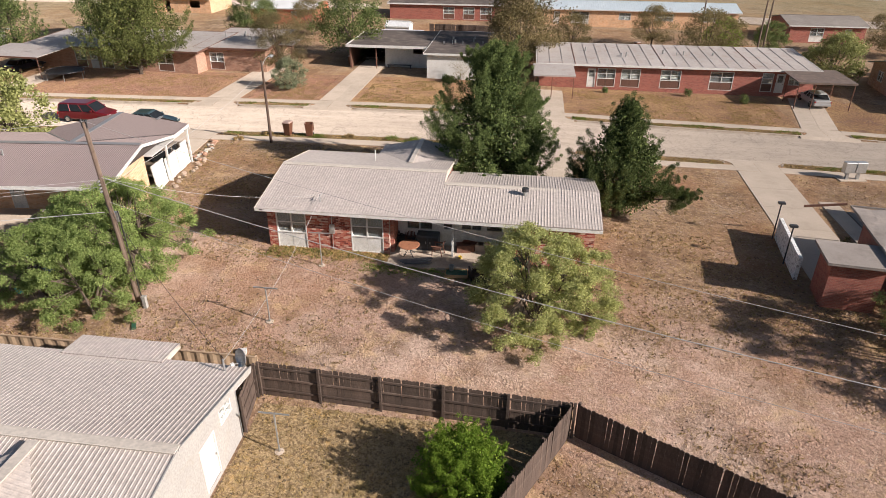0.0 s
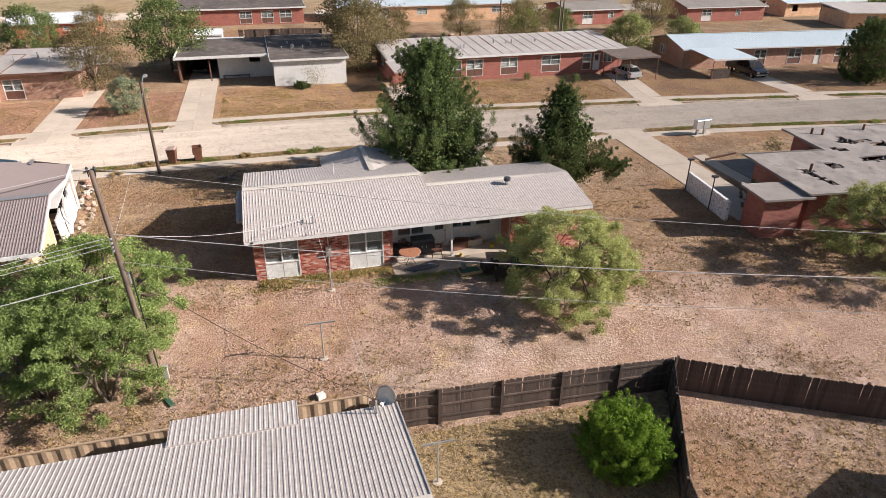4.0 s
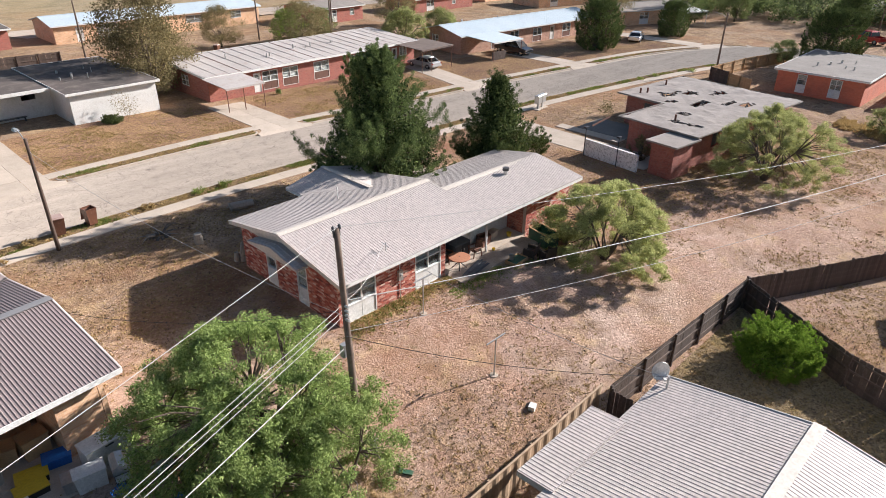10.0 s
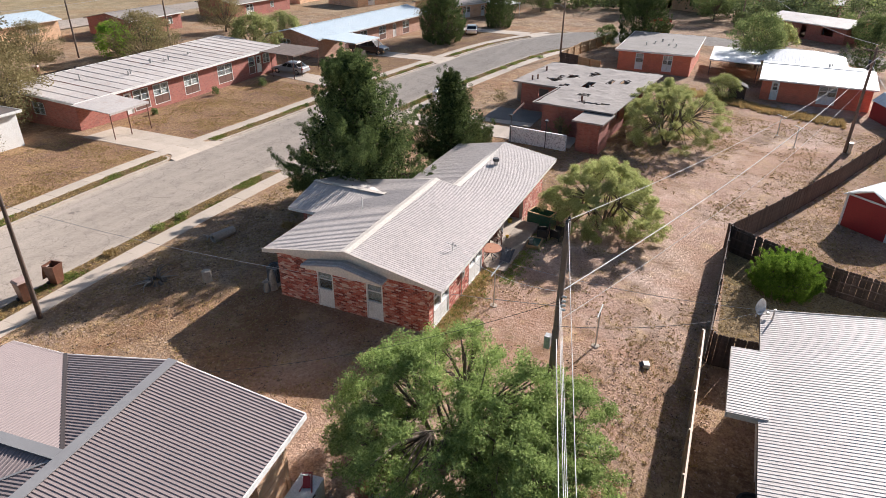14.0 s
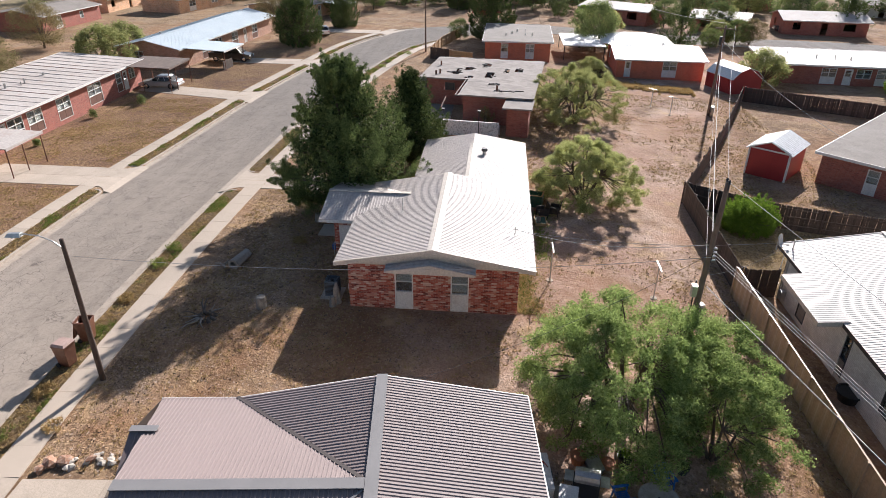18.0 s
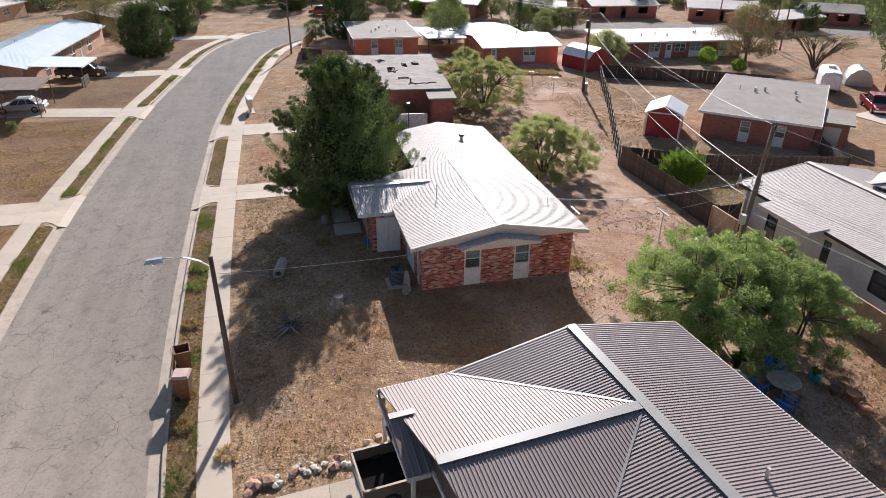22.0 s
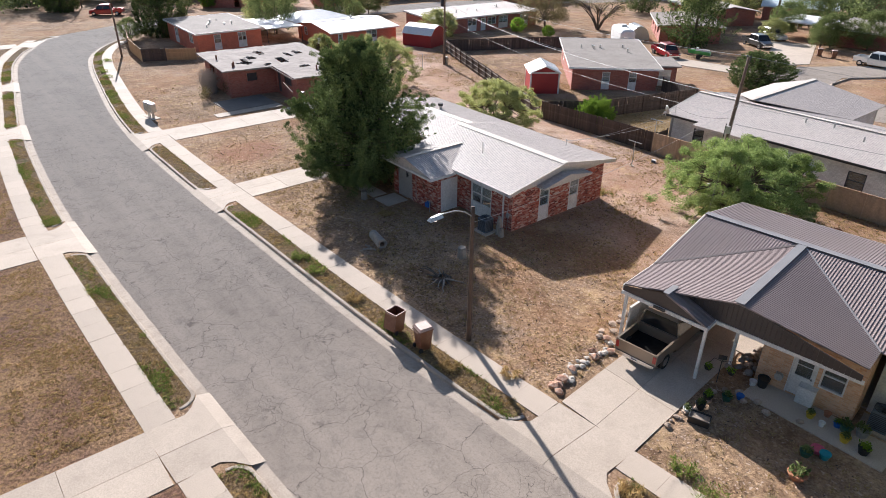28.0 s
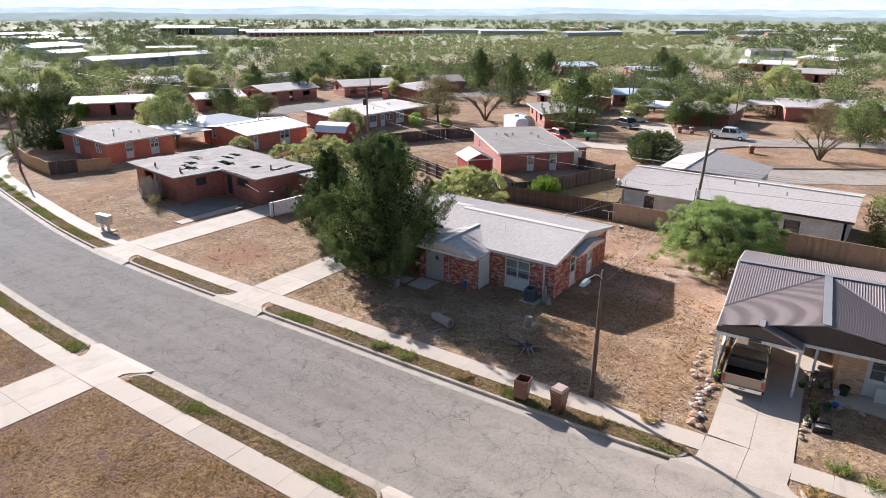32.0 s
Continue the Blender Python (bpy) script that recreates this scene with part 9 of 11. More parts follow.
wire("thin dark service cable", (A[0], A[1], 5.6), (-10.6, 17.9, 3.1), 0.4, 0.01, WIRE_BLACK)
wire("pale service drop to the fenced brick house", (28.7, 10.8, 6.5), (9.0, 6.5, 2.6), 0.5, 0.014)
wire("pale overhead wire further along the lane", (28.7, 10.8, 8.2), (98, 22, 8.6), 1.6, 0.016)
wire("pale overhead wire behind the far houses", (29.0, 91, 8.6), (-2, 100, 8.2), 0.8, 0.016)
wire("pale overhead wire behind the far houses", (29.0, 91, 8.6), (95, 96, 8.5), 1.2, 0.016)


# ---- clothes-line posts ----
def clothes_post(label, x, y, rz, h=1.95):
    t = thing("clothesline_post", label, "clothesline post", at(x, y, rz))
    part("post", Mesh().cyl((0, 0, -0.2), (0, 0, h), 0.035, 0.035, 8), STEEL, t)
    part("crossbar", Mesh().bar((-0.6, 0, h), (0.6, 0, h), 0.05, 0.05), STEEL, t)
    part("footing", Mesh().lathe([(0.2, -0.1), (0.19, 0.04), (0.05, 0.06)], 9), CONCRETE, t)
    return t


clothes_post("pale T-shaped clothesline post in the back yard", -11.87, 24.85, 0)
clothes_post("pale T-shaped clothesline post near the house wall", -10.9, 30.3, 0, 2.05)
clothes_post("pale T-shaped clothesline post in the lane", 31.2, 16.4, 40)
clothes_post("pale T-shaped clothesline post in the lane", 28.0, 15.0, 40)
hut = thing("garden_hut", "small brown wooden hut with a pale roof", "hut", at(44.6, 19.9, 95))
part("wall", Mesh().wall((0, 0), (1.7, 0), -0.2, 1.5, 0.06).wall((1.7, 0.06), (1.7, 1.5), -0.2, 1.5, 0.06).wall((1.7, 1.56), (0, 1.56), -0.2, 1.5, 0.06).wall((0, 1.5), (0, 0.06), -0.2, 1.5, 0.06), WOOD_DARK, hut)
for x0 in (-0.2, 1.9):
    part("roof", Mesh().ribbed([(x0, -0.2, 1.48), (x0, 1.76, 1.48), (0.85, 1.76, 1.95), (0.85, -0.2, 1.95)], (0, 1, 0), 0.3), SHINGLE, hut)
clothes_post("pale T-shaped clothesline post behind the fence", -8.6, 17.2, 0)


# ---- rubbish bins ----
def wheelie_bin(label, x, y, rz, lid=0):
    t = thing("rubbish_bin", label, "bin", at(x, y, rz, 0.02), "rubbish bins by the kerb")
    b = Mesh()
    lo, hi = 0.24, 0.33
    b.add([(-lo, -lo, 0.06), (lo, -lo, 0.06), (lo, lo, 0.06), (-lo, lo, 0.06), (-hi, -hi, 1.0), (hi, -hi, 1.0), (hi, hi, 1.0), (-hi, hi, 1.0), (-hi + 0.03, -hi + 0.03, 1.0), (hi - 0.03, -hi + 0.03, 1.0), (hi - 0.03, hi - 0.03, 1.0), (-hi + 0.03, hi - 0.03, 1.0), (-lo + 0.03, -lo + 0.03, 0.1), (lo - 0.03, -lo + 0.03, 0.1), (lo - 0.03, lo - 0.03, 0.1), (-lo + 0.03, lo - 0.03, 0.1)],
          [(3, 2, 1, 0), (0, 1, 5, 4), (1, 2, 6, 5), (2, 3, 7, 6), (3, 0, 4, 7), (4, 5, 9, 8), (5, 6, 10, 9), (6, 7, 11, 10), (7, 4, 8, 11), (8, 9, 13, 12), (9, 10, 14, 13), (10, 11, 15, 14), (11, 8, 12, 15), (12, 13, 14, 15)])
    part("body", b, BIN_BROWN, t)
    part("rim", Mesh().bar((-hi, -hi, 0.98), (hi, -hi, 0.98), 0.05, 0.05).bar((-hi, hi, 0.98), (hi, hi, 0.98), 0.05, 0.05).bar((-hi, -hi, 0.98), (-hi, hi, 0.98), 0.05, 0.05).bar((hi, -hi, 0.98), (hi, hi, 0.98), 0.05, 0.05), BIN_BROWN, t)
    part("handle", Mesh().cyl((-0.25, hi + 0.08, 0.96), (0.25, hi + 0.08, 0.96), 0.02), BIN_BROWN, t)
    l = part("lid", Mesh().hexa([(-0.35, -0.36, 0), (0.35, -0.36, 0), (0.35, 0.34, 0), (-0.35, 0.34, 0)], [(-0.28, -0.3, 0.09), (0.28, -0.3, 0.09), (0.28, 0.28, 0.09), (-0.28, 0.28, 0.09)]), BIN_BROWN if lid else BIN_LID_SHEEN, t)
    l.matrix_basis = pose(0, 0, 1.01) if not lid else pose(0, 0.42, 0.62, 105, 0, 0)
    for s in (-1, 1):
        part("wheel", Mesh().cyl((s * 0.26, hi - 0.06, 0.1), (s * 0.32, hi - 0.06, 0.1), 0.1, 0.1, 12), TYRE, t)
    return t


wheelie_bin("open brown plastic wheeled bin on the verge", -18.75, 52.15, 10, 1).scale = (1.0, 1.0, 1.14)
wheelie_bin("brown plastic wheeled bin with closed lid on the verge", -20.6, 51.98, -8).scale = (1.0, 1.0, 1.14)
for x, y in ((-22.6, 80.5), (-20.9, 84.5)):
    wheelie_bin("brown plastic wheeled bin beside the driveway", x, y, 0)
for x, y in ((-14, -22.0), (-2.5, -33.5), (-0.5, -33.6), (15, 99)):
    wheelie_bin("brown plastic wheeled bin at the kerb", x, y, 30)

# ---- mail box cluster ----
mb = thing("mailbox_unit", "grey metal cluster mailbox on two pedestals", "mailbox", at(24.9, 49.9, 8))
for x in (-0.42, 0.42):
    part("cabinet", Mesh().box(x - 0.38, -0.24, 0.62, x + 0.38, 0.24, 1.38).hexa([(x - 0.4, -0.27, 1.38), (x + 0.4, -0.27, 1.38), (x + 0.4, 0.27, 1.38), (x - 0.4, 0.27, 1.38)], [(x - 0.38, -0.2, 1.45), (x + 0.38, -0.2, 1.45), (x + 0.38, 0.2, 1.45), (x - 0.38, 0.2, 1.45)]), STEEL, mb)
    part("pedestal", Mesh().box(x - 0.1, -0.1, -0.1, x + 0.1, 0.1, 0.62), STEEL, mb)
    for i in range(2):
        for j in range(4):
            part("mail_door", Mesh().box(x - 0.34 + i * 0.35, 0.24, 0.67 + j * 0.175, x - 0.02 + i * 0.35, 0.252, 0.82 + j * 0.175), STEEL, mb)
part("footing", Mesh().box(-1.0, -0.4, -0.15, 1.0, 0.4, 0.06), CONCRETE, mb)


# ---- vehicles ----
vehicle("pickup_truck", "tan pickup truck with an open bed under the carport", pose(-27.1, 42.95, 0.24, 0, 0, -84), (0.25, 0.195, 0.145), "pickup", "pickup")
vehicle("minivan", "dark red minivan parked at the kerb", at(-40.6, 53.9, 2, -0.1), (0.16, 0.01, 0.015), "van", "van")
vehicle("parked_car", "dark teal-blue car parked at the kerb", at(-33.9, 52.95, 3, -0.1), (0.05, 0.085, 0.095))
vehicle("parked_car", "black car in the white carport", at(-20.3, 84.6, -90), (0.012, 0.012, 0.014))
vehicle("parked_car", "silver car under the dark canopy", at(29.9, 72.4, 92), (0.45, 0.45, 0.45))
vehicle("parked_car", "dark pickup under the blue carport", at(45.4, 70.0, -88), (0.02, 0.02, 0.022), "pickup", "pickup")
vehicle("parked_car", "white car at the kerb near the bend", at(67.6, 63.0, 20), (0.7, 0.7, 0.7))
vehicle("parked_car", "dark blue car under a flat carport", at(-60.5, 71.2, 80), (0.015, 0.02, 0.04))
vehicle("red_pickup", "red pickup truck on the far driveway", at(93, 36.5, 60), (0.35, 0.012, 0.015), "pickup", "pickup")
vehicle("red_pickup", "red pickup truck behind the brick house", at(13.8, -17.8, 150), (0.30, 0.01, 0.015), "pickup", "pickup")
vehicle("white_pickup", "white pickup truck parked in the back street", at(-8.6, -32.0, 178), (0.72, 0.72, 0.71), "pickup", "pickup")
vehicle("grey_pickup", "dark grey pickup truck on a driveway", at(9.2, -34.8, 150), (0.09, 0.085, 0.08), "pickup", "pickup")
vehicle("white_suv", "white sport utility car on a driveway", at(10.5, -42.5, 150), (0.7, 0.7, 0.7), "suv")
vehicle("white_van", "white van beyond the orange house", at(66, 20.5, 10), (0.7, 0.7, 0.7), "van", "van")
vehicle("dark_pickup", "dark pickup truck by a far house", at(88, -20, 80), (0.03, 0.03, 0.035), "pickup", "pickup")

cv = thing("caravan", "white rounded caravan behind the brick house", "caravan", at(22.6, -19.2, -38))
sec = []
for x, k in ((-3.2, 0.75), (-2.9, 0.95), (-1.5, 1.0), (1.8, 1.0), (2.8, 0.9), (3.3, 0.7)):
    sec.append([(x, 1.15 * k * c, 0.55 + 1.15 + 1.15 * k * s) for c, s in ((-1, -0.9), (1, -0.9), (1, 0.5), (0.8, 0.85), (0, 1.0), (-0.8, 0.85), (-1, 0.5))])
cvm = Mesh().add([p for s in sec for p in s], [(i * 7 + j, i * 7 + (j + 1) % 7, (i + 1) * 7 + (j + 1) % 7, (i + 1) * 7 + j)[::-1] for i in range(5) for j in range(7)] + [tuple(range(7)), tuple(range(41, 34, -1))])
part("shell", cvm, ROOF_WHITE, cv)
part("window", Mesh().box(-0.9, -1.17, 1.6, 0.9, -1.14, 2.1), SHADE, cv)
part("window", Mesh().box(3.0, -0.6, 1.7, 3.28, 0.6, 2.2), SHADE, cv)
part("roof_unit", Mesh().box(-0.5, -0.4, 2.8, 0.5, 0.4, 3.1), PAINT_WHITE, cv)
for s in (-1, 1):
    part("wheel", Mesh().cyl((-0.3, s * 0.9, 0.34), (-0.3, s * 1.12, 0.34), 0.34, 0.34, 14), TYRE, cv)
part("drawbar", Mesh().bar((3.2, 0, 0.5), (4.3, 0, 0.5), 0.12, 0.1), DARK_METAL, cv)
qs = thing("quonset_shed", "small grey arched metal shed", "shed", at(23.5, -25.0, -38))
arc = [(1.6 * math.cos(math.pi * i / 8), 2.1 * math.sin(math.pi * i / 8)) for i in range(9)]
part("arch", Mesh().add([(0, y, z) for y, z in arc] + [(4, y, z) for y, z in arc], [(i, i + 1, 10 + i, 9 + i) for i in range(8)] + [tuple(range(8, -1, -1)), tuple(range(9, 18))]), STEEL, qs)
js = thing("trailer", "green and white watercraft on a small trailer", "trailer", at(9.8, -20.0, 20))
part("frame", Mesh().bar((-1.6, -0.5, 0.45), (1.6, -0.5, 0.45), 0.08, 0.08).bar((-1.6, 0.5, 0.45), (1.6, 0.5, 0.45), 0.08, 0.08).bar((1.6, 0, 0.45), (2.6, 0, 0.45), 0.08, 0.08), DARK_METAL, js)
for s in (-1, 1):
    part("wheel", Mesh().cyl((0, s * 0.65, 0.3), (0, s * 0.85, 0.3), 0.3, 0.3, 14), TYRE, js)
part("hull", Mesh().hexa([(-1.4, -0.35, 0.5), (1.0, -0.35, 0.5), (1.6, 0.0, 0.6), (-1.4, 0.35, 0.5)], [(-1.4, -0.55, 0.95), (0.9, -0.5, 1.05), (1.7, 0.0, 1.1), (-1.4, 0.55, 0.95)]), paint("craft_green", (0.1, 0.4, 0.1), 0), js)
part("seat", Mesh().box(-1.2, -0.2, 0.95, 0.3, 0.2, 1.25).box(0.3, -0.3, 1.0, 0.6, 0.3, 1.4), PAINT_WHITE, js)

tp = thing("trampoline", "round black garden trampoline on steel legs", "trampoline", at(-53.0, 68.2))
part("mat", Mesh().lathe([(0.001, 0.9), (1.9, 0.9), (1.9, 0.88), (0.001, 0.88)], 24), BLACK_PLASTIC, tp)
part("rim", Mesh().tube([(2.1 * math.cos(2 * math.pi * i / 24), 2.1 * math.sin(2 * math.pi * i / 24), 0.9) for i in range(25)], 0.05), DARK_METAL, tp)
for i in range(6):
    a = math.pi * i / 3
    part("leg", Mesh().cyl((2.1 * math.cos(a), 2.1 * math.sin(a), -0.05), (2.1 * math.cos(a), 2.1 * math.sin(a), 0.9), 0.03), STEEL, tp)


# ---- outdoor plant of the brick house ----
def cooling_unit(label, x, y, rz, s=1.0, dz=0.0):
    t = thing("air_conditioner", label, "air conditioner", at(x, y, rz, dz))
    part("base_pad", Mesh().box(-0.6 * s, -0.55 * s, -0.1, 0.6 * s, 0.55 * s, 0.06), CONCRETE, t)
    h = 0.9 * s
    part("casing", Mesh().lathe([(0.001, 0.06), (0.48 * s, 0.06), (0.48 * s, h), (0.42 * s, h + 0.03), (0.36 * s, h + 0.03), (0.36 * s, h - 0.1), (0.001, h - 0.12)], 4), surface("blue_grey_casing", (0.10, 0.125, 0.15), (0.13, 0.155, 0.18), 0.5, big=2, small=12), t).matrix_basis = pose(0, 0, 0, 0, 0, 45)
    for i in range(4):
        for j in range(9):
            a = 0.335 * s
            z = 0.16 + j * (h - 0.28) / 8
            sl = Mesh().box(-a + 0.02, -a - 0.012, z, a - 0.02, -a + 0.002, z + 0.035)
            part("louvre", sl, DARK_METAL, t).matrix_basis = pose(0, 0, 0, 0, 0, 90 * i)
    fan = part("fan_guard", Mesh().tube([(0.34 * s * math.cos(2 * math.pi * i / 20), 0.34 * s * math.sin(2 * math.pi * i / 20), h + 0.035) for i in range(21)], 0.015), DARK_METAL, t)
    for i in range(8):
        a = math.pi * i / 4
        part("guard_bar", Mesh().cyl((0.05 * math.cos(a), 0.05 * math.sin(a), h + 0.05), (0.34 * s * math.cos(a), 0.34 * s * math.sin(a), h + 0.035), 0.008, 0.008, 5), DARK_METAL, fan)
    part("fan_hub", Mesh().cyl((0, 0, h - 0.1), (0, 0, h + 0.02), 0.09 * s), BLACK_PLASTIC, t)
    return t


cooling_unit("blue-grey air conditioner on a concrete pad by the wall", -13.55, 41.8, 0)
cooling_unit("grey air conditioner beside the tan brick wall", -35.5, 41.3, 6)
cooling_unit("blue-grey air conditioner beside the metal fence", -24.5, 18.7, 0, 0.9)


# ---- dead wood, rocks ----
def boulder(name, label, x, y, r, seed, material=None, squash=0.7, category="rock", group="", dz=0.0, parent=None):
    g = random.Random(seed)
    bm = bmesh.new()
    bmesh.ops.create_icosphere(bm, subdivisions=1, radius=r)
    off = Vector((g.uniform(0, 50), g.uniform(0, 50), 0))
    for v in bm.verts:
        k = 1.05 + 0.5 * noise.noise(v.co / r * 0.9 + off) + g.uniform(-0.1, 0.1)
        v.co = Vector((v.co.x * k, v.co.y * k * g.uniform(0.97, 1.03), v.co.z * k * squash))
    me = bpy.data.meshes.new(name)
    bm.to_mesh(me)
    bm.free()
    me.materials.append(material or ROCK)
    ob = new(name, me)
    ob.matrix_basis = at(x, y, g.uniform(0, 360), r * squash * 0.55 + dz)
    return tagged(ob, label, category, group)


gr = random.Random(31)
for i in range(46):
    u = gr.random()
    bend = 0.35 * math.sin(math.pi * min(1, u * 1.3))
    big = gr.random() < 0.14
    boulder("rock", "large rust-red rock edging the driveway" if big else "pale limestone rock edging the driveway", -26.3 + 0.6 * u + bend + gr.gauss(0, 0.15), 49.4 - 4.5 * u + gr.gauss(0, 0.06),
            gr.uniform(0.2, 0.25) if big else gr.uniform(0.09, 0.17), i, ROCK_RUST if big else ROCK_PALE, 0.62, group="rocks along the driveway")
for i in range(14):
    boulder("rock", "rough tan limestone rock beside the carport wall", -24.75 + gr.gauss(0, 0.16) - 0.05 * i * 0.3, 39.6 + 0.42 * i, gr.uniform(0.1, 0.22), 90 + i, group="rocks along the driveway")
for i in range(26):
    u = gr.random()
    boulder("rock", "small stone edging the front garden", -30.3 - 0.25 * u + gr.gauss(0, 0.08), 48.0 - 4.2 * u, gr.uniform(0.06, 0.15), 130 + i, group="stones round the garden")
for i in range(34):
    boulder("rock", "broken stone in a heap by the brick wall", -30.5 + gr.gauss(0, 0.3), 41.4 + gr.gauss(0, 0.55), gr.uniform(0.08, 0.2), 170 + i, RUIN if i % 3 else ROCK, group="heap of broken stone", dz=gr.uniform(0, 0.2))
for i, (x, y) in enumerate([(-31.1, 43.6), (-31.9, 43.6), (-33.5, 43.4), (-32.4, 43.9), (-31.5, 44.0)]):
    boulder("rock", "grey stone on the bare front garden", x, y, 0.17, 220 + i)


def dead_stump():
    t = thing("tree_stump", "dead grey stump with twisted roots on bare soil", "stump", at(-16.45, 47.5, 20))
    g = random.Random(3)
    bole = Mesh()
    for i in range(9):
        a = i * 0.7
        top = g.uniform(0.12, 0.42)
        bole.tube([(0.5 * math.cos(a), 0.5 * math.sin(a), -0.06), (0.3 * math.cos(a), 0.3 * math.sin(a), 0.1), (0.24 * math.cos(a + 0.2), 0.24 * math.sin(a + 0.2), top)], 0.13, 6, 0.3)
    part("bole", bole, STUMP, t, "dark rotten bole")
    for i in range(15):
        a = g.uniform(-0.9, 2.9)
        L = g.uniform(0.45, 1.35)
        pts = [(0.25 * math.cos(a), 0.25 * math.sin(a), 0.16)]
        lift = g.uniform(0.1, 0.5) if i % 3 == 0 else 0.0
        for k in range(1, 6):
            a += g.gauss(0, 0.28)
            pts.append((pts[-1][0] + L / 5 * math.cos(a), pts[-1][1] + L / 5 * math.sin(a), 0.16 + lift * math.sin(k * 0.6) - (0 if lift else 0.025 * k)))
        part("root", Mesh().tube(pts, g.uniform(0.03, 0.075), 6, 0.12), WOOD_GREY if i % 2 else STUMP, t)
    return t


dead_stump()
single("tree_stump", Mesh().lathe([(0.3, -0.1), (0.26, 0.05), (0.24, 0.62), (0.2, 0.65), (0.001, 0.62)], 12), WOOD_GREY, "short upright cut stump on bare soil", "stump", m=at(-15.2, 45.1))
single("tree_stump", Mesh().lathe([(0.26, -0.1), (0.22, 0.1), (0.2, 0.55), (0.16, 0.58), (0.001, 0.55)], 12), WOOD_GREY, "cut stump beside the front path", "stump", m=at(-4.7, 44.9))
hl = thing("hollow_log", "cracked grey hollow log lying on the grass", "log", at(-10.75, 47.85, -12, 0.26))
lg = Mesh()
ring = [(math.cos(2 * math.pi * i / 14), math.sin(2 * math.pi * i / 14)) for i in range(14)]
lv = [(x, r * c * (1 + 0.08 * math.sin(3 * i)), r * s) for x, r in ((-0.75, 0.3), (0.75, 0.26), (0.75, 0.15), (-0.75, 0.17)) for i, (c, s) in enumerate(ring)]
lg.add(lv, [(k * 14 + i, k * 14 + (i + 1) % 14, ((k + 1) % 4) * 14 + (i + 1) % 14, ((k + 1) % 4) * 14 + i)[::-1] for k in range(4) for i in range(14)])
part("shell", lg, WOOD_GREY, hl)
for i in range(5):
    single("wood_scrap", Mesh().tube([(0, 0, 0.05), (0.25, 0.1, 0.1), (0.5, 0.05, 0.05)], 0.045, 6, 0.6), WOOD_GREY, "bleached scrap of wood beside the log", "wood scrap", m=at(-11.5 + 0.22 * i, 48.5 + 0.12 * (i % 3), 40 * i), group="wood scraps")
st = thing("tree_stump", "tall split grey stump against the house corner", "stump", at(-14.35, 41.4, 0))
part("bole", Mesh().lathe([(0.28, -0.1), (0.2, 0.2), (0.16, 0.8), (0.06, 1.15), (0.001, 1.1)], 9), WOOD_GREY, st)
part("bole", Mesh().lathe([(0.2, -0.1), (0.16, 0.3), (0.12, 0.55), (0.001, 0.5)], 9, (-0.35, 0.15, 0)), WOOD_GREY, st)
bx = thing("scrap_box", "small white metal box lying in the back yard", "box", at(-12.25, 22.45, 20))
bx.scale = (0.66, 0.66, 0.66)
part("shell", Mesh().box(-0.25, -0.2, 0.0, 0.25, 0.2, 0.32), PAINT_WHITE, bx)
part("flap", Mesh().hexa([(-0.25, 0.2, 0.3), (0.25, 0.2, 0.3), (0.25, 0.45, 0.1), (-0.25, 0.45, 0.1)], [(-0.25, 0.2, 0.32), (0.25, 0.2, 0.32), (0.25, 0.45, 0.12), (-0.25, 0.45, 0.12)]), DARK_METAL, bx)
single("scrap_board", Mesh().box(-0.3, -0.1, 0, 0.3, 0.1, 0.07), PAINT_GREEN, "short green painted board on the ground", "board", m=at(-18.3, 23.6, -60))
sp = thing("cable_pedestal", "small pale cable pedestal beside the pole", "pedestal", at(-18.5, 25.1))
part("post", Mesh().box(-0.09, -0.09, -0.1, 0.09, 0.09, 0.6), PAINT_CREAM, sp)
part("cap", Mesh().box(-0.11, -0.11, 0.6, 0.11, 0.11, 0.68), PAINT_CREAM, sp)
gm2 = thing("gas_meter", "blue-grey gas meter at the entry wall", "gas meter", at(-9.0, 42.75))
part("case", Mesh().box(-0.15, -0.1, 0.3, 0.15, 0.12, 0.62), PAINT_BLUE, gm2)
part("riser", Mesh().tube([(-0.2, 0, -0.1), (-0.2, 0, 0.75), (0.1, 0, 0.75), (0.1, 0, 0.6)], 0.025), STEEL, gm2)


# ---- furniture ----
def garden_chair(label, x, y, rz, material, z=None, group="", slats=True):
    t = thing("garden_chair", label, "chair", pose(x, y, gz(x, y) if z is None else z, 0, 0, rz), group)
    for i in range(7):
        u = -0.24 + 0.08 * i
        part("seat_slat", Mesh().box(u - 0.025, -0.22, 0.4, u + 0.025, 0.24, 0.425), material, t)
        part("back_slat", Mesh().bar((u, 0.24, 0.42), (u * 1.05, 0.42, 0.92 - 0.1 * abs(u) * 4), 0.05, 0.018), material, t)
    for sx in (-1, 1):
        part("leg", Mesh().bar((sx * 0.26, -0.24, 0), (sx * 0.26, -0.2, 0.62), 0.045, 0.045), material, t)
        part("leg", Mesh().bar((sx * 0.26, 0.36, 0), (sx * 0.26, 0.26, 0.62), 0.045, 0.045), material, t)
        part("armrest", Mesh().box(sx * 0.3 - 0.05, -0.28, 0.62, sx * 0.3 + 0.05, 0.34, 0.65), material, t)
    return t


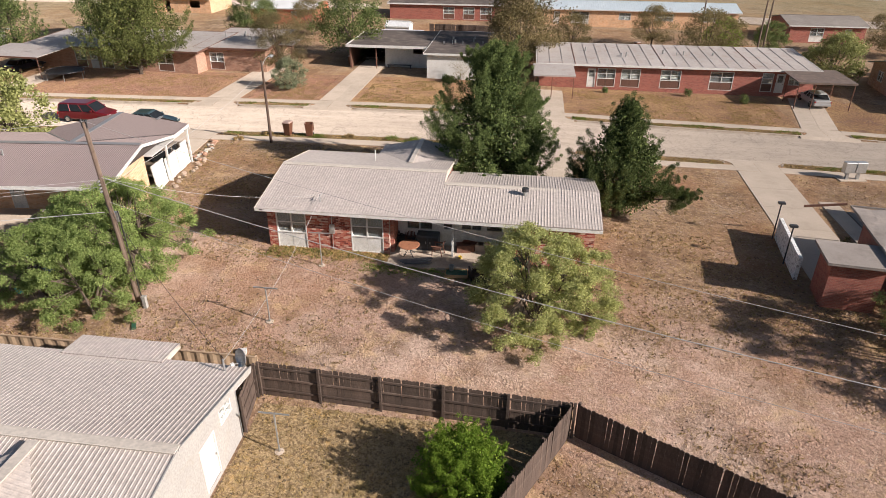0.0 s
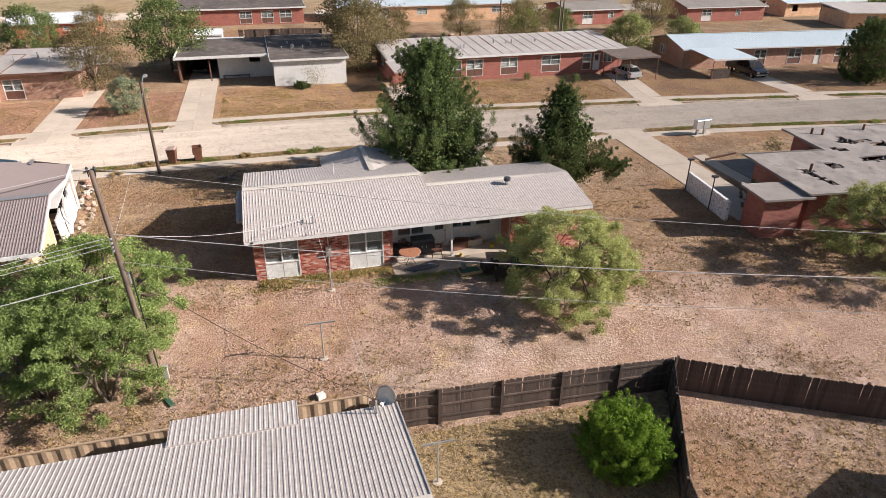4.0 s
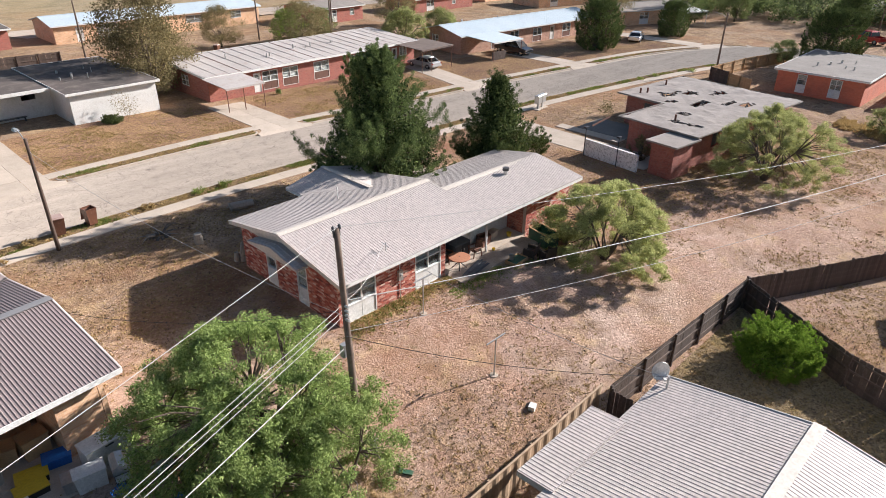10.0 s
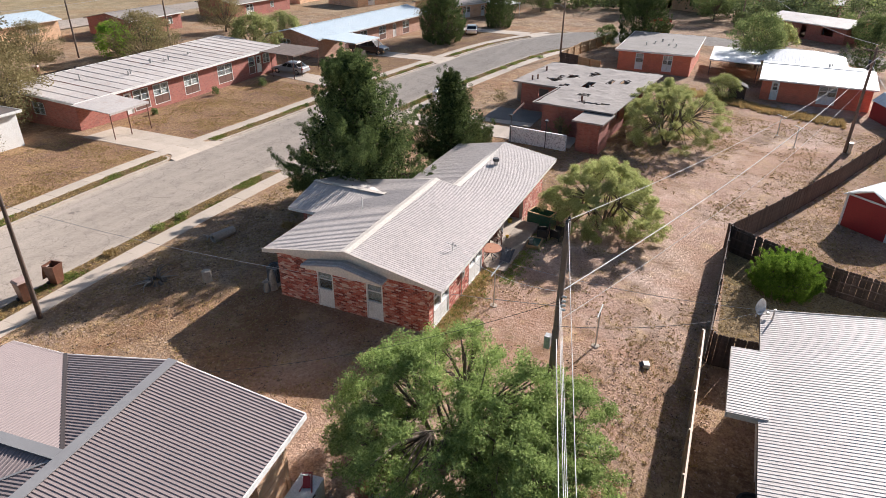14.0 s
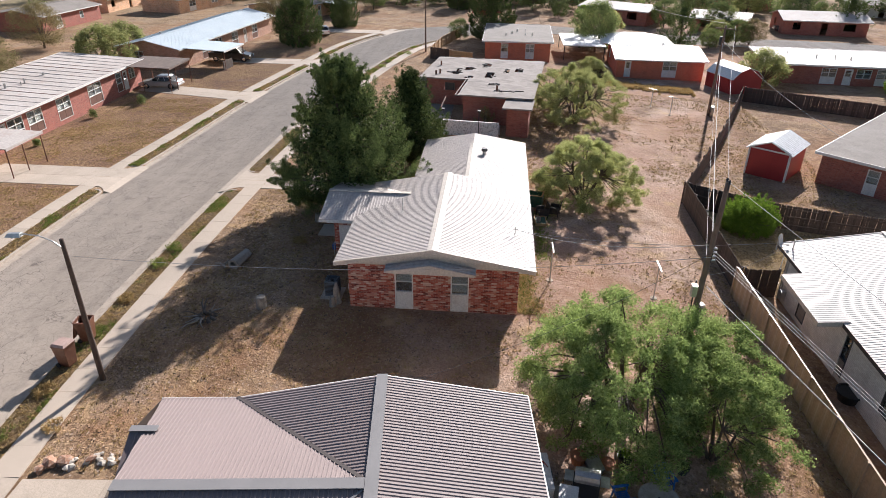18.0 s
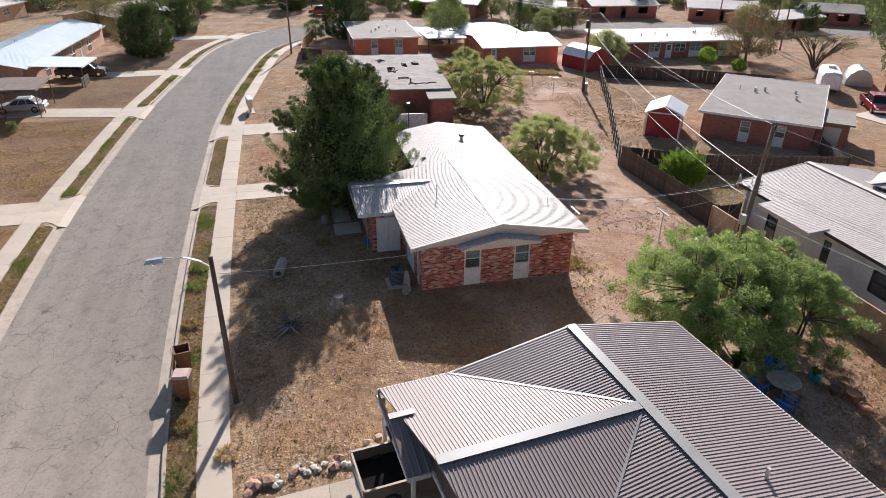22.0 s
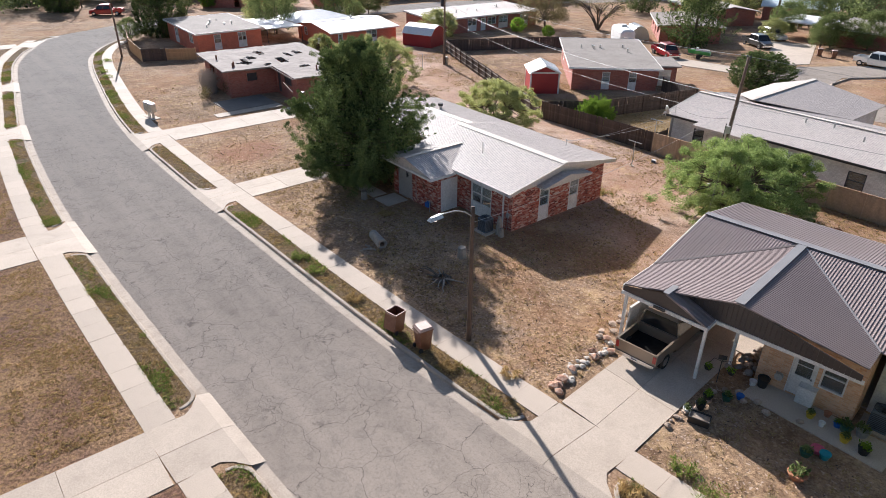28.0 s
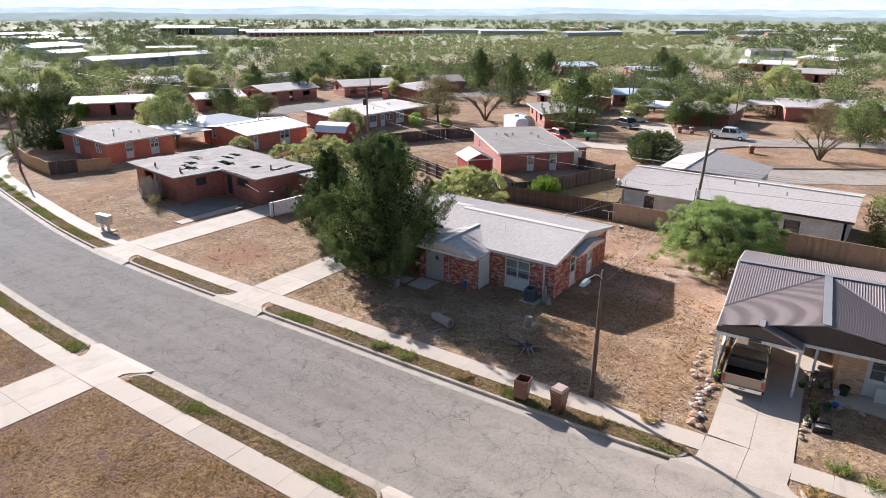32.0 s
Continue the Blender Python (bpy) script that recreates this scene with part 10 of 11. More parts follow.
def round_table(label, x, y, r, material, z=None, h=0.72, legs_mat=None):
    t = thing("round_table", label, "table", pose(x, y, gz(x, y) if z is None else z))
    part("tabletop", Mesh().lathe([(0.001, h), (r - 0.03, h), (r, h - 0.015), (r, h - 0.04), (r - 0.04, h - 0.05), (0.001, h - 0.05)], 28), material, t)
    # flat black disc laid on top, painted as the dark of a central opening
    part("hole", Mesh().cyl((0, 0, h), (0, 0, h + 0.004), 0.035), BLACK_PLASTIC, t)
    for i in range(4):
        a = math.pi / 4 + math.pi / 2 * i
        part("leg", Mesh().tube([(0.1 * math.cos(a), 0.1 * math.sin(a), h - 0.06), (0.12 * math.cos(a), 0.12 * math.sin(a), 0.3), (0.42 * math.cos(a), 0.42 * math.sin(a), 0)], 0.025), legs_mat or DARK_METAL, t)
    return t


def wicker_chair(label, x, y, rz):
    t = thing("wicker_chair", label, "chair", at(x, y, rz), "wicker chairs at the patio")
    part("seat", Mesh().box(-0.3, -0.3, 0.3, 0.3, 0.28, 0.44), WICKER, t)
    part("backrest", Mesh().add([(-0.36, 0.28, 0.3), (0.36, 0.28, 0.3), (0.36, 0.36, 0.3), (-0.36, 0.36, 0.3), (-0.33, 0.4, 0.95), (0.33, 0.4, 0.95), (0.33, 0.46, 0.95), (-0.33, 0.46, 0.95)], [(3, 2, 1, 0), (4, 5, 6, 7), (0, 1, 5, 4), (1, 2, 6, 5), (2, 3, 7, 6), (3, 0, 4, 7)]), WICKER, t)
    for sx in (-1, 1):
        part("armrest", Mesh().box(sx * 0.35 - 0.045, -0.32, 0.2, sx * 0.35 + 0.045, 0.27, 0.66), WICKER, t)
        for ly in (-0.28, 0.3):
            part("leg", Mesh().box(sx * 0.33 - 0.03, ly - 0.03, -0.03, sx * 0.33 + 0.03, ly + 0.03, 0.3), WICKER, t)
    return t


def pail(label, m, material, r=0.15, h=0.3):
    t = thing("bucket", label, "bucket", m)
    part("body", Mesh().lathe([(0.001, 0.0), (r * 0.8, 0.0), (r, h), (r + 0.012, h), (r + 0.012, h - 0.02), (r * 0.94, h - 0.02), (r * 0.75, 0.02), (0.001, 0.02)], 18), material, t)
    return t


WICKER = surface("dark_wicker", (0.035, 0.024, 0.018), (0.07, 0.05, 0.038), 0.7, big=3, small=45, relief=0.8)
pail("grey-blue bucket standing on the wooden frame", pose(-3.6, 30.6, gz(-3.6, 30.6) + 0.24), STEEL)
pail("yellow plastic bucket by the brick pier on the patio", pose(-1.2, 32.75, 0.1), YELLOW, 0.16, 0.24)
pail("small yellow toy pail on the patio", pose(-3.3, 32.2, 0.1), YELLOW, 0.1, 0.14)
round_table("round weathered wooden table in the side garden", -26.15, 27.65, 0.68, WOOD_GREY)
for x, y, rz in ((-26.0, 28.75, 15), (-25.1, 27.2, -75), (-27.2, 28.4, 110)):
    garden_chair("blue slatted garden chair at the round table", x, y, rz, PAINT_BLUE, None, "chairs round the garden table")
round_table("round peeling table on the back patio", -6.27, 32.2, 0.62, TERRACOTTA, 0.1, 0.7)
garden_chair("rusty metal chair on the back patio", -4.67, 32.5, -100, RUST, 0.1)
garden_chair("brown chair beside the patio table", -6.3, 33.1, 20, RUST, 0.1)
garden_chair("dark overturned chair by the porch wall", -6.9, 33.2, 60, DARK_METAL, 0.1)
wicker_chair("dark brown wicker armchair at the patio edge", -2.2, 30.3, 195)
wicker_chair("dark brown wicker armchair at the patio edge", -1.75, 29.45, 165)


def grill(label, x, y, rz, z=None, body=None):
    t = thing("barbecue_grill", label, "grill", pose(x, y, gz(x, y) if z is None else z, 0, 0, rz))
    b = body or DARK_METAL
    part("cart", Mesh().box(-0.45, -0.25, 0.12, 0.45, 0.25, 0.8), b, t)
    prof = [(-0.27, 0.82), (-0.27, 0.98), (-0.18, 1.12), (0.05, 1.18), (0.22, 1.1), (0.27, 0.95), (0.27, 0.82)]
    part("lid", Mesh().add([(-0.42, y_, z_) for y_, z_ in prof] + [(0.42, y_, z_) for y_, z_ in prof], [(i, i + 1, 8 + i, 7 + i)[::-1] for i in range(6)] + [tuple(range(7)), tuple(range(13, 6, -1))]), STEEL, t)
    for s in (-1, 1):
        part("side_shelf", Mesh().box(s * 0.46 - (0.3 if s < 0 else 0), -0.24, 0.8, s * 0.46 + (0.3 if s > 0 else 0), 0.24, 0.83), STEEL, t)
        part("wheel", Mesh().cyl((s * 0.4, -0.2, 0.08), (s * 0.46, -0.2, 0.08), 0.08), TYRE, t)
        part("leg", Mesh().box(s * 0.42 - 0.02, 0.18, 0, s * 0.42 + 0.02, 0.22, 0.12), b, t)
    part("handle", Mesh().cyl((-0.3, -0.33, 0.98), (0.3, -0.33, 0.98), 0.015), STEEL, t)
    return t


grill("steel-lidded gas barbecue beside the roof edge", -25.7, 30.0, 80)
cab = thing("patio_cabinet", "blue-grey metal outdoor cabinet by the porch window", "cabinet", pose(-5.3, 33.22, 0.1))
part("body", Mesh().box(-0.65, -0.35, 0, 0.65, 0.35, 0.95), surface("slate_paint", (0.06, 0.075, 0.09), (0.09, 0.105, 0.12), 0.5, big=2, small=10), cab)
for i in range(2):
    d_ = part("cabinet_door", Mesh().box(-0.62 + i * 0.63, -0.375, 0.08, -0.02 + i * 0.63, -0.352, 0.85), DARK_METAL, cab)
    part("handle", Mesh().box(-0.12 + i * 0.25, -0.395, 0.45, -0.08 + i * 0.25, -0.376, 0.6), STEEL, d_)
tr_ = thing("storage_chest", "open dark green wooden trunk with a pale rim", "trunk", at(-0.1, 30.95, 78))
part("box", Mesh().wall((-0.8, -0.5), (0.8, -0.5), -0.1, 0.85, 0.06).wall((0.8, -0.44), (0.8, 0.44), -0.1, 0.85, 0.06).wall((0.8, 0.5), (-0.8, 0.5), -0.1, 0.85, 0.06).wall((-0.8, 0.44), (-0.8, -0.44), -0.1, 0.85, 0.06).box(-0.74, -0.44, 0.3, 0.74, 0.44, 0.36), PAINT_GREEN, tr_)
part("rim", Mesh().bar((-0.82, -0.48, 0.87), (0.82, -0.48, 0.87), 0.1, 0.04).bar((-0.82, 0.48, 0.87), (0.82, 0.48, 0.87), 0.1, 0.04).bar((-0.78, -0.43, 0.87), (-0.78, 0.43, 0.87), 0.1, 0.04).bar((0.78, -0.43, 0.87), (0.78, 0.43, 0.87), 0.1, 0.04), WOOD_NEW, tr_)
pf = thing("garden_planter", "low wooden frame with green glass on the patio edge", "frame", at(-3.3, 30.45, 4) @ Matrix.Scale(0.8, 4))
part("side_board", Mesh().bar((-0.75, -0.45, 0.2), (0.75, -0.45, 0.2), 0.06, 0.22).bar((-0.75, 0.45, 0.2), (0.75, 0.45, 0.2), 0.06, 0.22).bar((-0.75, -0.42, 0.2), (-0.75, 0.42, 0.2), 0.06, 0.22).bar((0.75, -0.42, 0.2), (0.75, 0.42, 0.2), 0.06, 0.22), WOOD_NEW, pf)
part("panel", Mesh().box(-0.72, -0.42, 0.2, 0.72, 0.42, 0.23), PAINT_GREEN, pf)
for i in range(9):
    single("stacked_branch", Mesh().tube([(-0.8, 0, 0.1), (0, 0.1, 0.14 + 0.05 * (i % 3)), (0.9, 0.02, 0.1)], 0.035, 6, 0.7), WOOD_GREY, "bleached branch leaning beside the trunk", "branch", m=at(1.1 + 0.06 * i, 30.6 + 0.05 * i, 70 + 6 * i), group="stacked branches")
for x, y, s, m_, lab in ((-3.2, 33.1, 0.4, RUST, "brown cardboard carton on the patio"), (-2.45, 33.4, 0.35, CONCRETE, "grey concrete block on the patio"), (-2.0, 33.4, 0.35, CONCRETE, "grey concrete block on the patio"), (-2.9, 33.35, 0.4, RUST, "brown carton by the porch door"), (-6.6, 33.35, 0.45, DARK_METAL, "dark crate by the porch wall")):
    cr_ = thing("crate", lab, "crate", pose(x, y, 0.1, 0, 0, gr.uniform(-20, 20)))
    part("body", Mesh().box(-s, -s * 0.6, 0, s, s * 0.6, s * 1.1), m_, cr_)
    part("lid", Mesh().box(-s - 0.015, -s * 0.6 - 0.015, s * 1.1, s + 0.015, s * 0.6 + 0.015, s * 1.1 + 0.04), m_, cr_)


def pot(label, x, y, r, h, material, plant_mat=None, z=None, seed=0, group="", sides=14):
    t = thing("flower_pot", label, "pot", pose(x, y, gz(x, y) if z is None else z, 0, 0, 17 * seed), group)
    part("vessel", Mesh().lathe([(0.001, 0.0), (r * 0.72, 0.0), (r * 0.95, h * 0.85), (r * 1.04, h * 0.86), (r * 1.04, h), (r * 0.92, h), (r * 0.88, h * 0.86), (0.001, h * 0.84)], sides), material, t)
    if plant_mat:
        part("plant", leaf_cloud("plant", [(0, 0, h + r * 0.5), (r * 0.4, 0.1 * r, h + r * 0.3), (-r * 0.4, -0.2 * r, h + r * 0.4)], [r * 0.8] * 3, 40, r * 0.6, seed, 0.9, 0.35, 0.5), plant_mat, t)
    return t


POTS = [(-31.5, 42.5, 0.24, 0.45, BLACK_PLASTIC, 0, "tall black pot on the front path"), (-31.2, 42.7, 0.15, 0.26, PAINT_WHITE, 0, "small white tub on the path"), (-33.35, 41.75, 0.2, 0.28, PINK, 1, "pink pot on the front step"), (-33.75, 41.65, 0.2, 0.28, PAINT_BLUE, 1, "blue pot on the front step"),
        (-33.6, 42.8, 0.17, 0.22, YELLOW, 1, "yellow pot in the front garden"), (-34.0, 42.2, 0.14, 0.18, TERRACOTTA, 0, "small terracotta pot on the step"), (-34.1, 42.95, 0.12, 0.2, PAINT_WHITE, 0, "small white cup-shaped pot"), (-34.8, 42.5, 0.24, 0.3, PAINT_GREEN, 1, "green pot with leafy plant"),
        (-35.3, 42.3, 0.25, 0.32, STEEL, 1, "grey pot with leafy plant"), (-34.5, 42.5, 0.16, 0.2, PAINT_BLUE, 1, "blue pot beside the path"), (-34.6, 44.4, 0.24, 0.2, PINK, 0, "red bowl planter on bare soil"), (-34.4, 44.9, 0.22, 0.22, PAINT_GREEN, 1, "green bowl planter on bare soil"), (-34.9, 44.5, 0.2, 0.25, PAINT_TEAL, 0, "teal planter on bare soil"),
        (-34.7, 46.2, 0.34, 0.25, TERRACOTTA, 1, "wide terracotta bowl with dry plants"), (-30.6, 45.7, 0.2, 0.3, BLACK_PLASTIC, 1, "black pot beside the driveway"), (-30.5, 45.0, 0.2, 0.28, BLACK_PLASTIC, 1, "black pot beside the driveway"), (-30.4, 46.3, 0.17, 0.22, PAINT_WHITE, 1, "pale pot beside the driveway"), (-35.0, 43.1, 0.2, 0.25, YELLOW, 1, "yellow pot by the path"), (-35.7, 43.2, 0.22, 0.3, BLACK_PLASTIC, 1, "black pot by the path"), (-31.0, 44.4, 0.2, 0.25, PAINT_GREEN, 1, "green pot in the corner bed"), (-31.3, 43.9, 0.16, 0.2, PAINT_BLUE, 0, "small blue pot in the corner bed"), (-26.05, 44.75, 0.2, 0.35, BLACK_PLASTIC, 1, "dark pot by the carport post"),
        (-24.2, 30.1, 0.3, 0.4, TERRACOTTA, 0, "large brown pot under the tree"), (-24.3, 29.0, 0.24, 0.3, TERRACOTTA, 0, "terracotta pot under the tree"), (-24.1, 28.4, 0.28, 0.45, BLACK_PLASTIC, 1, "black pot with pale plant under the tree"), (-24.2, 26.3, 0.24, 0.32, DARK_METAL, 1, "dark pot under the tree"), (-25.7, 25.5, 0.32, 0.36, PAINT_TEAL, 1, "teal square planter with a bushy plant"), (-27.1, 24.8, 0.3, 0.36, TERRACOTTA, 0, "large brown pot beside the garden path"), (-27.9, 25.0, 0.28, 0.34, TERRACOTTA, 0, "large brown pot beside the garden path"), (-26.6, 25.3, 0.24, 0.3, RUST, 0, "rust-brown pot beside the garden path"), (-18.8, 17.9, 0.55, 0.5, BLACK_PLASTIC, 0, "wide dark tub beside the whitewashed wall"), (-23.8, 27.6, 0.25, 0.3, BLACK_PLASTIC, 1, "black pot under the tree"), (-23.9, 27.0, 0.22, 0.3, TERRACOTTA, 1, "terracotta pot under the tree")]
for i, (x, y, r, h_, m_, pl, lab) in enumerate(POTS):
    pot(lab, x, y, r, h_, m_, LEAF_MIX if pl and i % 3 else (LEAF_BRIGHT if pl else None), gz(x, y) + (0.05 if -36.5 < x < -31.2 and 42.0 < y < 43.6 else 0), i, "pots round the house", 4 if "square" in lab else 14)
tub = thing("plastic_tub", "grey plastic tub under the tree", "tub", at(-24.45, 29.55, 15))
part("body", Mesh().hexa([(-0.3, -0.2, 0), (0.3, -0.2, 0), (0.3, 0.2, 0), (-0.3, 0.2, 0)], [(-0.36, -0.25, 0.3), (0.36, -0.25, 0.3), (0.36, 0.25, 0.3), (-0.36, 0.25, 0.3)]), STEEL, tub)
part("rim", Mesh().bar((-0.37, -0.26, 0.31), (0.37, -0.26, 0.31), 0.04, 0.03).bar((-0.37, 0.26, 0.31), (0.37, 0.26, 0.31), 0.04, 0.03), STEEL, tub)
pb_ = thing("planter_box", "black rectangular planter of gravel beside the driveway", "planter", at(-31.0, 46.4, 20))
part("box", Mesh().wall((-0.4, -0.25), (0.4, -0.25), 0, 0.3, 0.04).wall((0.4, -0.21), (0.4, 0.21), 0, 0.3, 0.04).wall((0.4, 0.25), (-0.4, 0.25), 0, 0.3, 0.04).wall((-0.4, 0.21), (-0.4, -0.21), 0, 0.3, 0.04), BLACK_PLASTIC, pb_)
part("gravel", Mesh().box(-0.36, -0.21, 0.1, 0.36, 0.21, 0.24), ROCK, pb_)
ps = thing("plant_stand", "black metal stand with hanging flower baskets", "plant stand", at(-30.15, 43.7, 30))
part("pole", Mesh().cyl((0, 0, -0.1), (0, 0, 1.35), 0.02), DARK_METAL, ps)
part("sign_board", Mesh().box(-0.16, -0.02, 1.2, 0.16, 0.02, 1.4), DARK_METAL, ps)
for s in (-1, 1):
    part("hook", Mesh().tube([(0, 0, 1.1), (s * 0.3, 0, 1.2), (s * 0.45, 0, 0.95)], 0.012), DARK_METAL, ps)
    part("basket", Mesh().lathe([(0.001, 0.55), (0.12, 0.58), (0.17, 0.72), (0.001, 0.7)], 10, (s * 0.45, 0, 0)), BLACK_PLASTIC, ps)
    part("basket_plant", leaf_cloud("basket_plant", [(s * 0.45, 0, 0.78)], [0.2], 60, 0.12, 5 + s, 0.7, 0.35), LEAF_BRIGHT, ps)
ct = thing("white_chest", "weathered white metal chest beside the front door", "chest", pose(-33.05, 42.1, gz(-33, 42) + 0.06, 0, 0, 8))
part("body", Mesh().box(-0.32, -0.25, 0, 0.32, 0.25, 0.75), PAINT_WHITE, ct)
part("lid", Mesh().box(-0.34, -0.27, 0.75, 0.34, 0.27, 0.8), PAINT_WHITE, ct)
hr = thing("hose_reel", "grey hose reel on the brick wall", "hose reel", pose(-31.95, 42.42, 1.1, 0, 0, 6))
part("bracket", Mesh().box(-0.1, -0.05, -0.1, 0.1, 0.03, 0.1), STEEL, hr)
part("drum", Mesh().cyl((-0.05, 0.05, 0), (-0.05, 0.2, 0), 0.16, 0.16, 14), STEEL, hr)

# ---- goods behind the carport house ----
fr_ = thing("chest_freezer", "white chest freezer against the brick wall", "freezer", pose(-25.6, 31.65, 0.1, 0, 0, 6))
part("cabinet", Mesh().box(-0.8, -0.4, 0, 0.8, 0.4, 0.85), PAINT_WHITE, fr_)
part("lid", Mesh().box(-0.82, -0.42, 0.86, 0.82, 0.42, 0.95), PAINT_WHITE, fr_)
part("handle", Mesh().box(-0.15, -0.46, 0.86, 0.15, -0.42, 0.9), DARK_METAL, fr_)
fc = thing("folding_chair", "maroon folded chair lying on the freezer", "chair", pose(-25.2, 31.7, 1.06, 0, 0, 30))
part("frame", Mesh().tube([(-0.4, -0.2, 0.02), (0.4, -0.15, 0.06), (0.45, 0.2, 0.03)], 0.02).tube([(-0.35, 0.2, 0.05), (0.4, -0.1, 0.1)], 0.02), PAINT_RED, fc)
part("cloth", Mesh().hexa([(-0.2, -0.15, 0.02), (0.2, -0.12, 0.04), (0.2, 0.12, 0.05), (-0.2, 0.1, 0.02)], [(-0.2, -0.15, 0.06), (0.2, -0.12, 0.14), (0.2, 0.12, 0.16), (-0.2, 0.1, 0.07)]), PAINT_RED, fc)
for i, (x, y, sx, sy, sz, m_, lab) in enumerate([(-26.5, 30.7, 0.5, 0.3, 0.7, PAINT_WHITE, "white washing appliance behind the house"), (-27.0, 31.0, 0.3, 0.3, 0.5, STEEL, "grey appliance behind the house"), (-27.4, 33.6, 0.45, 0.35, 0.9, WOOD_NEW, "stack of brown cardboard boxes under the eave"), (-28.3, 33.9, 0.4, 0.35, 0.7, WOOD_NEW, "brown cardboard box under the eave"), (-27.0, 32.6, 0.45, 0.3, 0.35, PAINT_BLUE, "blue lidded plastic tote on the patio"), (-27.9, 32.3, 0.5, 0.32, 0.3, YELLOW, "black tote with a yellow lid"), (-28.1, 31.7, 0.5, 0.32, 0.3, YELLOW, "black tote with a yellow lid"), (-29.2, 33.0, 0.5, 0.4, 0.75, WOOD_GREY, "grey wooden side table under the eave"), (-28.6, 31.2, 0.3, 0.25, 0.3, PAINT_WHITE, "white plastic sack on the patio"), (-29.0, 30.9, 0.25, 0.25, 0.25, PINK, "pink plastic tub on the patio")]):
    t_ = thing("storage_box", lab, "box", pose(x, y, gz(x, y), 0, 0, gr.uniform(-15, 25)))
    bm_ = BLACK_PLASTIC if "yellow" in lab else m_
    part("body", Mesh().hexa([(-sx * 0.92, -sy * 0.92, 0), (sx * 0.92, -sy * 0.92, 0), (sx * 0.92, sy * 0.92, 0), (-sx * 0.92, sy * 0.92, 0)], [(-sx, -sy, sz), (sx, -sy, sz), (sx, sy, sz), (-sx, sy, sz)]), bm_, t_)
    part("lid", Mesh().box(-sx - 0.02, -sy - 0.02, sz, sx + 0.02, sy + 0.02, sz + 0.05), m_, t_)
single("paved_patio", Mesh().box(-33, 30.6, -0.4, -25.4, 35.2, 0.17), CONCRETE, "concrete patio behind the carport house", "patio", kind="structure", m=None)

# ---- lawn and yard odds and ends ----
for x, y, r in ((-9.5, 52.3, 0.6), (-11.5, 52.3, 0.7), (-7.8, 45.2, 0.45), (-22.4, 51.9, 0.4), (-15.2, 52.2, 0.4), (44, 49.0, 0.7), (47, 48.6, 0.8), (53, 46.6, 0.9), (-24.4, 50.2, 0.35), (-33.2, 49.3, 0.85), (-33.4, 51.1, 0.8), (-34.4, 51.0, 0.7), (-32.0, 49.0, 0.6), (-34.6, 48.9, 0.6), (-31.4, 51.3, 0.45), (19.9, 76.5, 0.0)):
    if r:
        t_ = thing("weed_plant", "straggling yellow-green weed clump on the verge", "weeds", at(x, y), "weeds on the verge")
        part("foliage", leaf_cloud("foliage", [(0.3 * math.cos(k), 0.3 * math.sin(k), 0.15) for k in range(5)], [r * 0.5] * 5, 60, 0.22, int(x * 3 + 200), 0.6, 0.14, 1.2), STRAW if r < 0.5 else WEED, t_)
for x, y, s in ((8.3, 73.0, 0.55), (17.2, 73.2, 0.8), (22.5, 71.0, 0.9), (-7.9, 73.2, 2.2), (28, 40.8, 1.5), (27.5, 43.6, 1.3)):
    t_ = thing("shrub", "small dry shrub by the wall", "shrub", at(x, y))
    part("foliage", leaf_cloud("foliage", [(0.25 * s * math.cos(2.2 * k), 0.25 * s * math.sin(2.2 * k), 0.3 * s + 0.09 * k * s) for k in range(8)], [0.4 * s] * 8, 70, 0.18, int(x * 5 + 300), 0.9, 0.25, 0.4), LEAF_GREY if s > 1 else LEAF_MIX, t_)


# ---- grass, leaves and pebbles on the ground ----
def tufts(name, label, mat, seed, n, inside, per, size, r=0.1, up=1.0, aspect=0.18):
    g = random.Random(seed)
    cs = []
    tries = 0
    while len(cs) < n and tries < n * 30:
        tries += 1
        p = inside(g)
        if p is None:
            continue
        cs.append((p[0], p[1], gz(*p) + size * 0.22))
    me = leaf_cloud(name, cs, [r] * len(cs), per, size, seed, 0.35, aspect, up)
    return tagged(part(name, me, mat), label, "grass", kind="stuff")


def built(x, y):
    """True where a house, drive, pavement or patio covers the ground."""
    return (-15 < x < 4.3 and 32 < y < 40.8) or (-10 < x < -4.7 and 40 < y < 43) or (-7.4 < x < -1 and 28 < y < 33) or (-41 < x < -25.0 and 31 < y < 44.5) or (-30.8 < x < -26.4 and y > 44) or (0.4 < x < 3.9 and y > 39) or (16 < x < 20.6 and y > 33) \
        or (16 < x < 36 and 31 < y < 43.5) or y > kerb_s(x) - 2.5 or (-30 < x < -10.2 and y < 19.6) or (-7 < x < 0.6 and 42.6 < y < 44.4) or (-37 < x < -31 and 41.8 < y < 43.7)


def yard(g):
    x, y = g.uniform(-38, 36), g.uniform(6, 50)
    if built(x, y) or (x > 5 and y > 38 and g.random() < 0.8):
        return None
    k = noise.noise(Vector((x * 0.16, y * 0.16, 3))) + 0.5 * noise.noise(Vector((x * 0.7, y * 0.7, 8)))
    lane = abs(y - (24.5 - 0.3 * x))
    return (x, y) if k + min(lane, 9) * 0.05 > g.uniform(-0.15, 0.6) else None


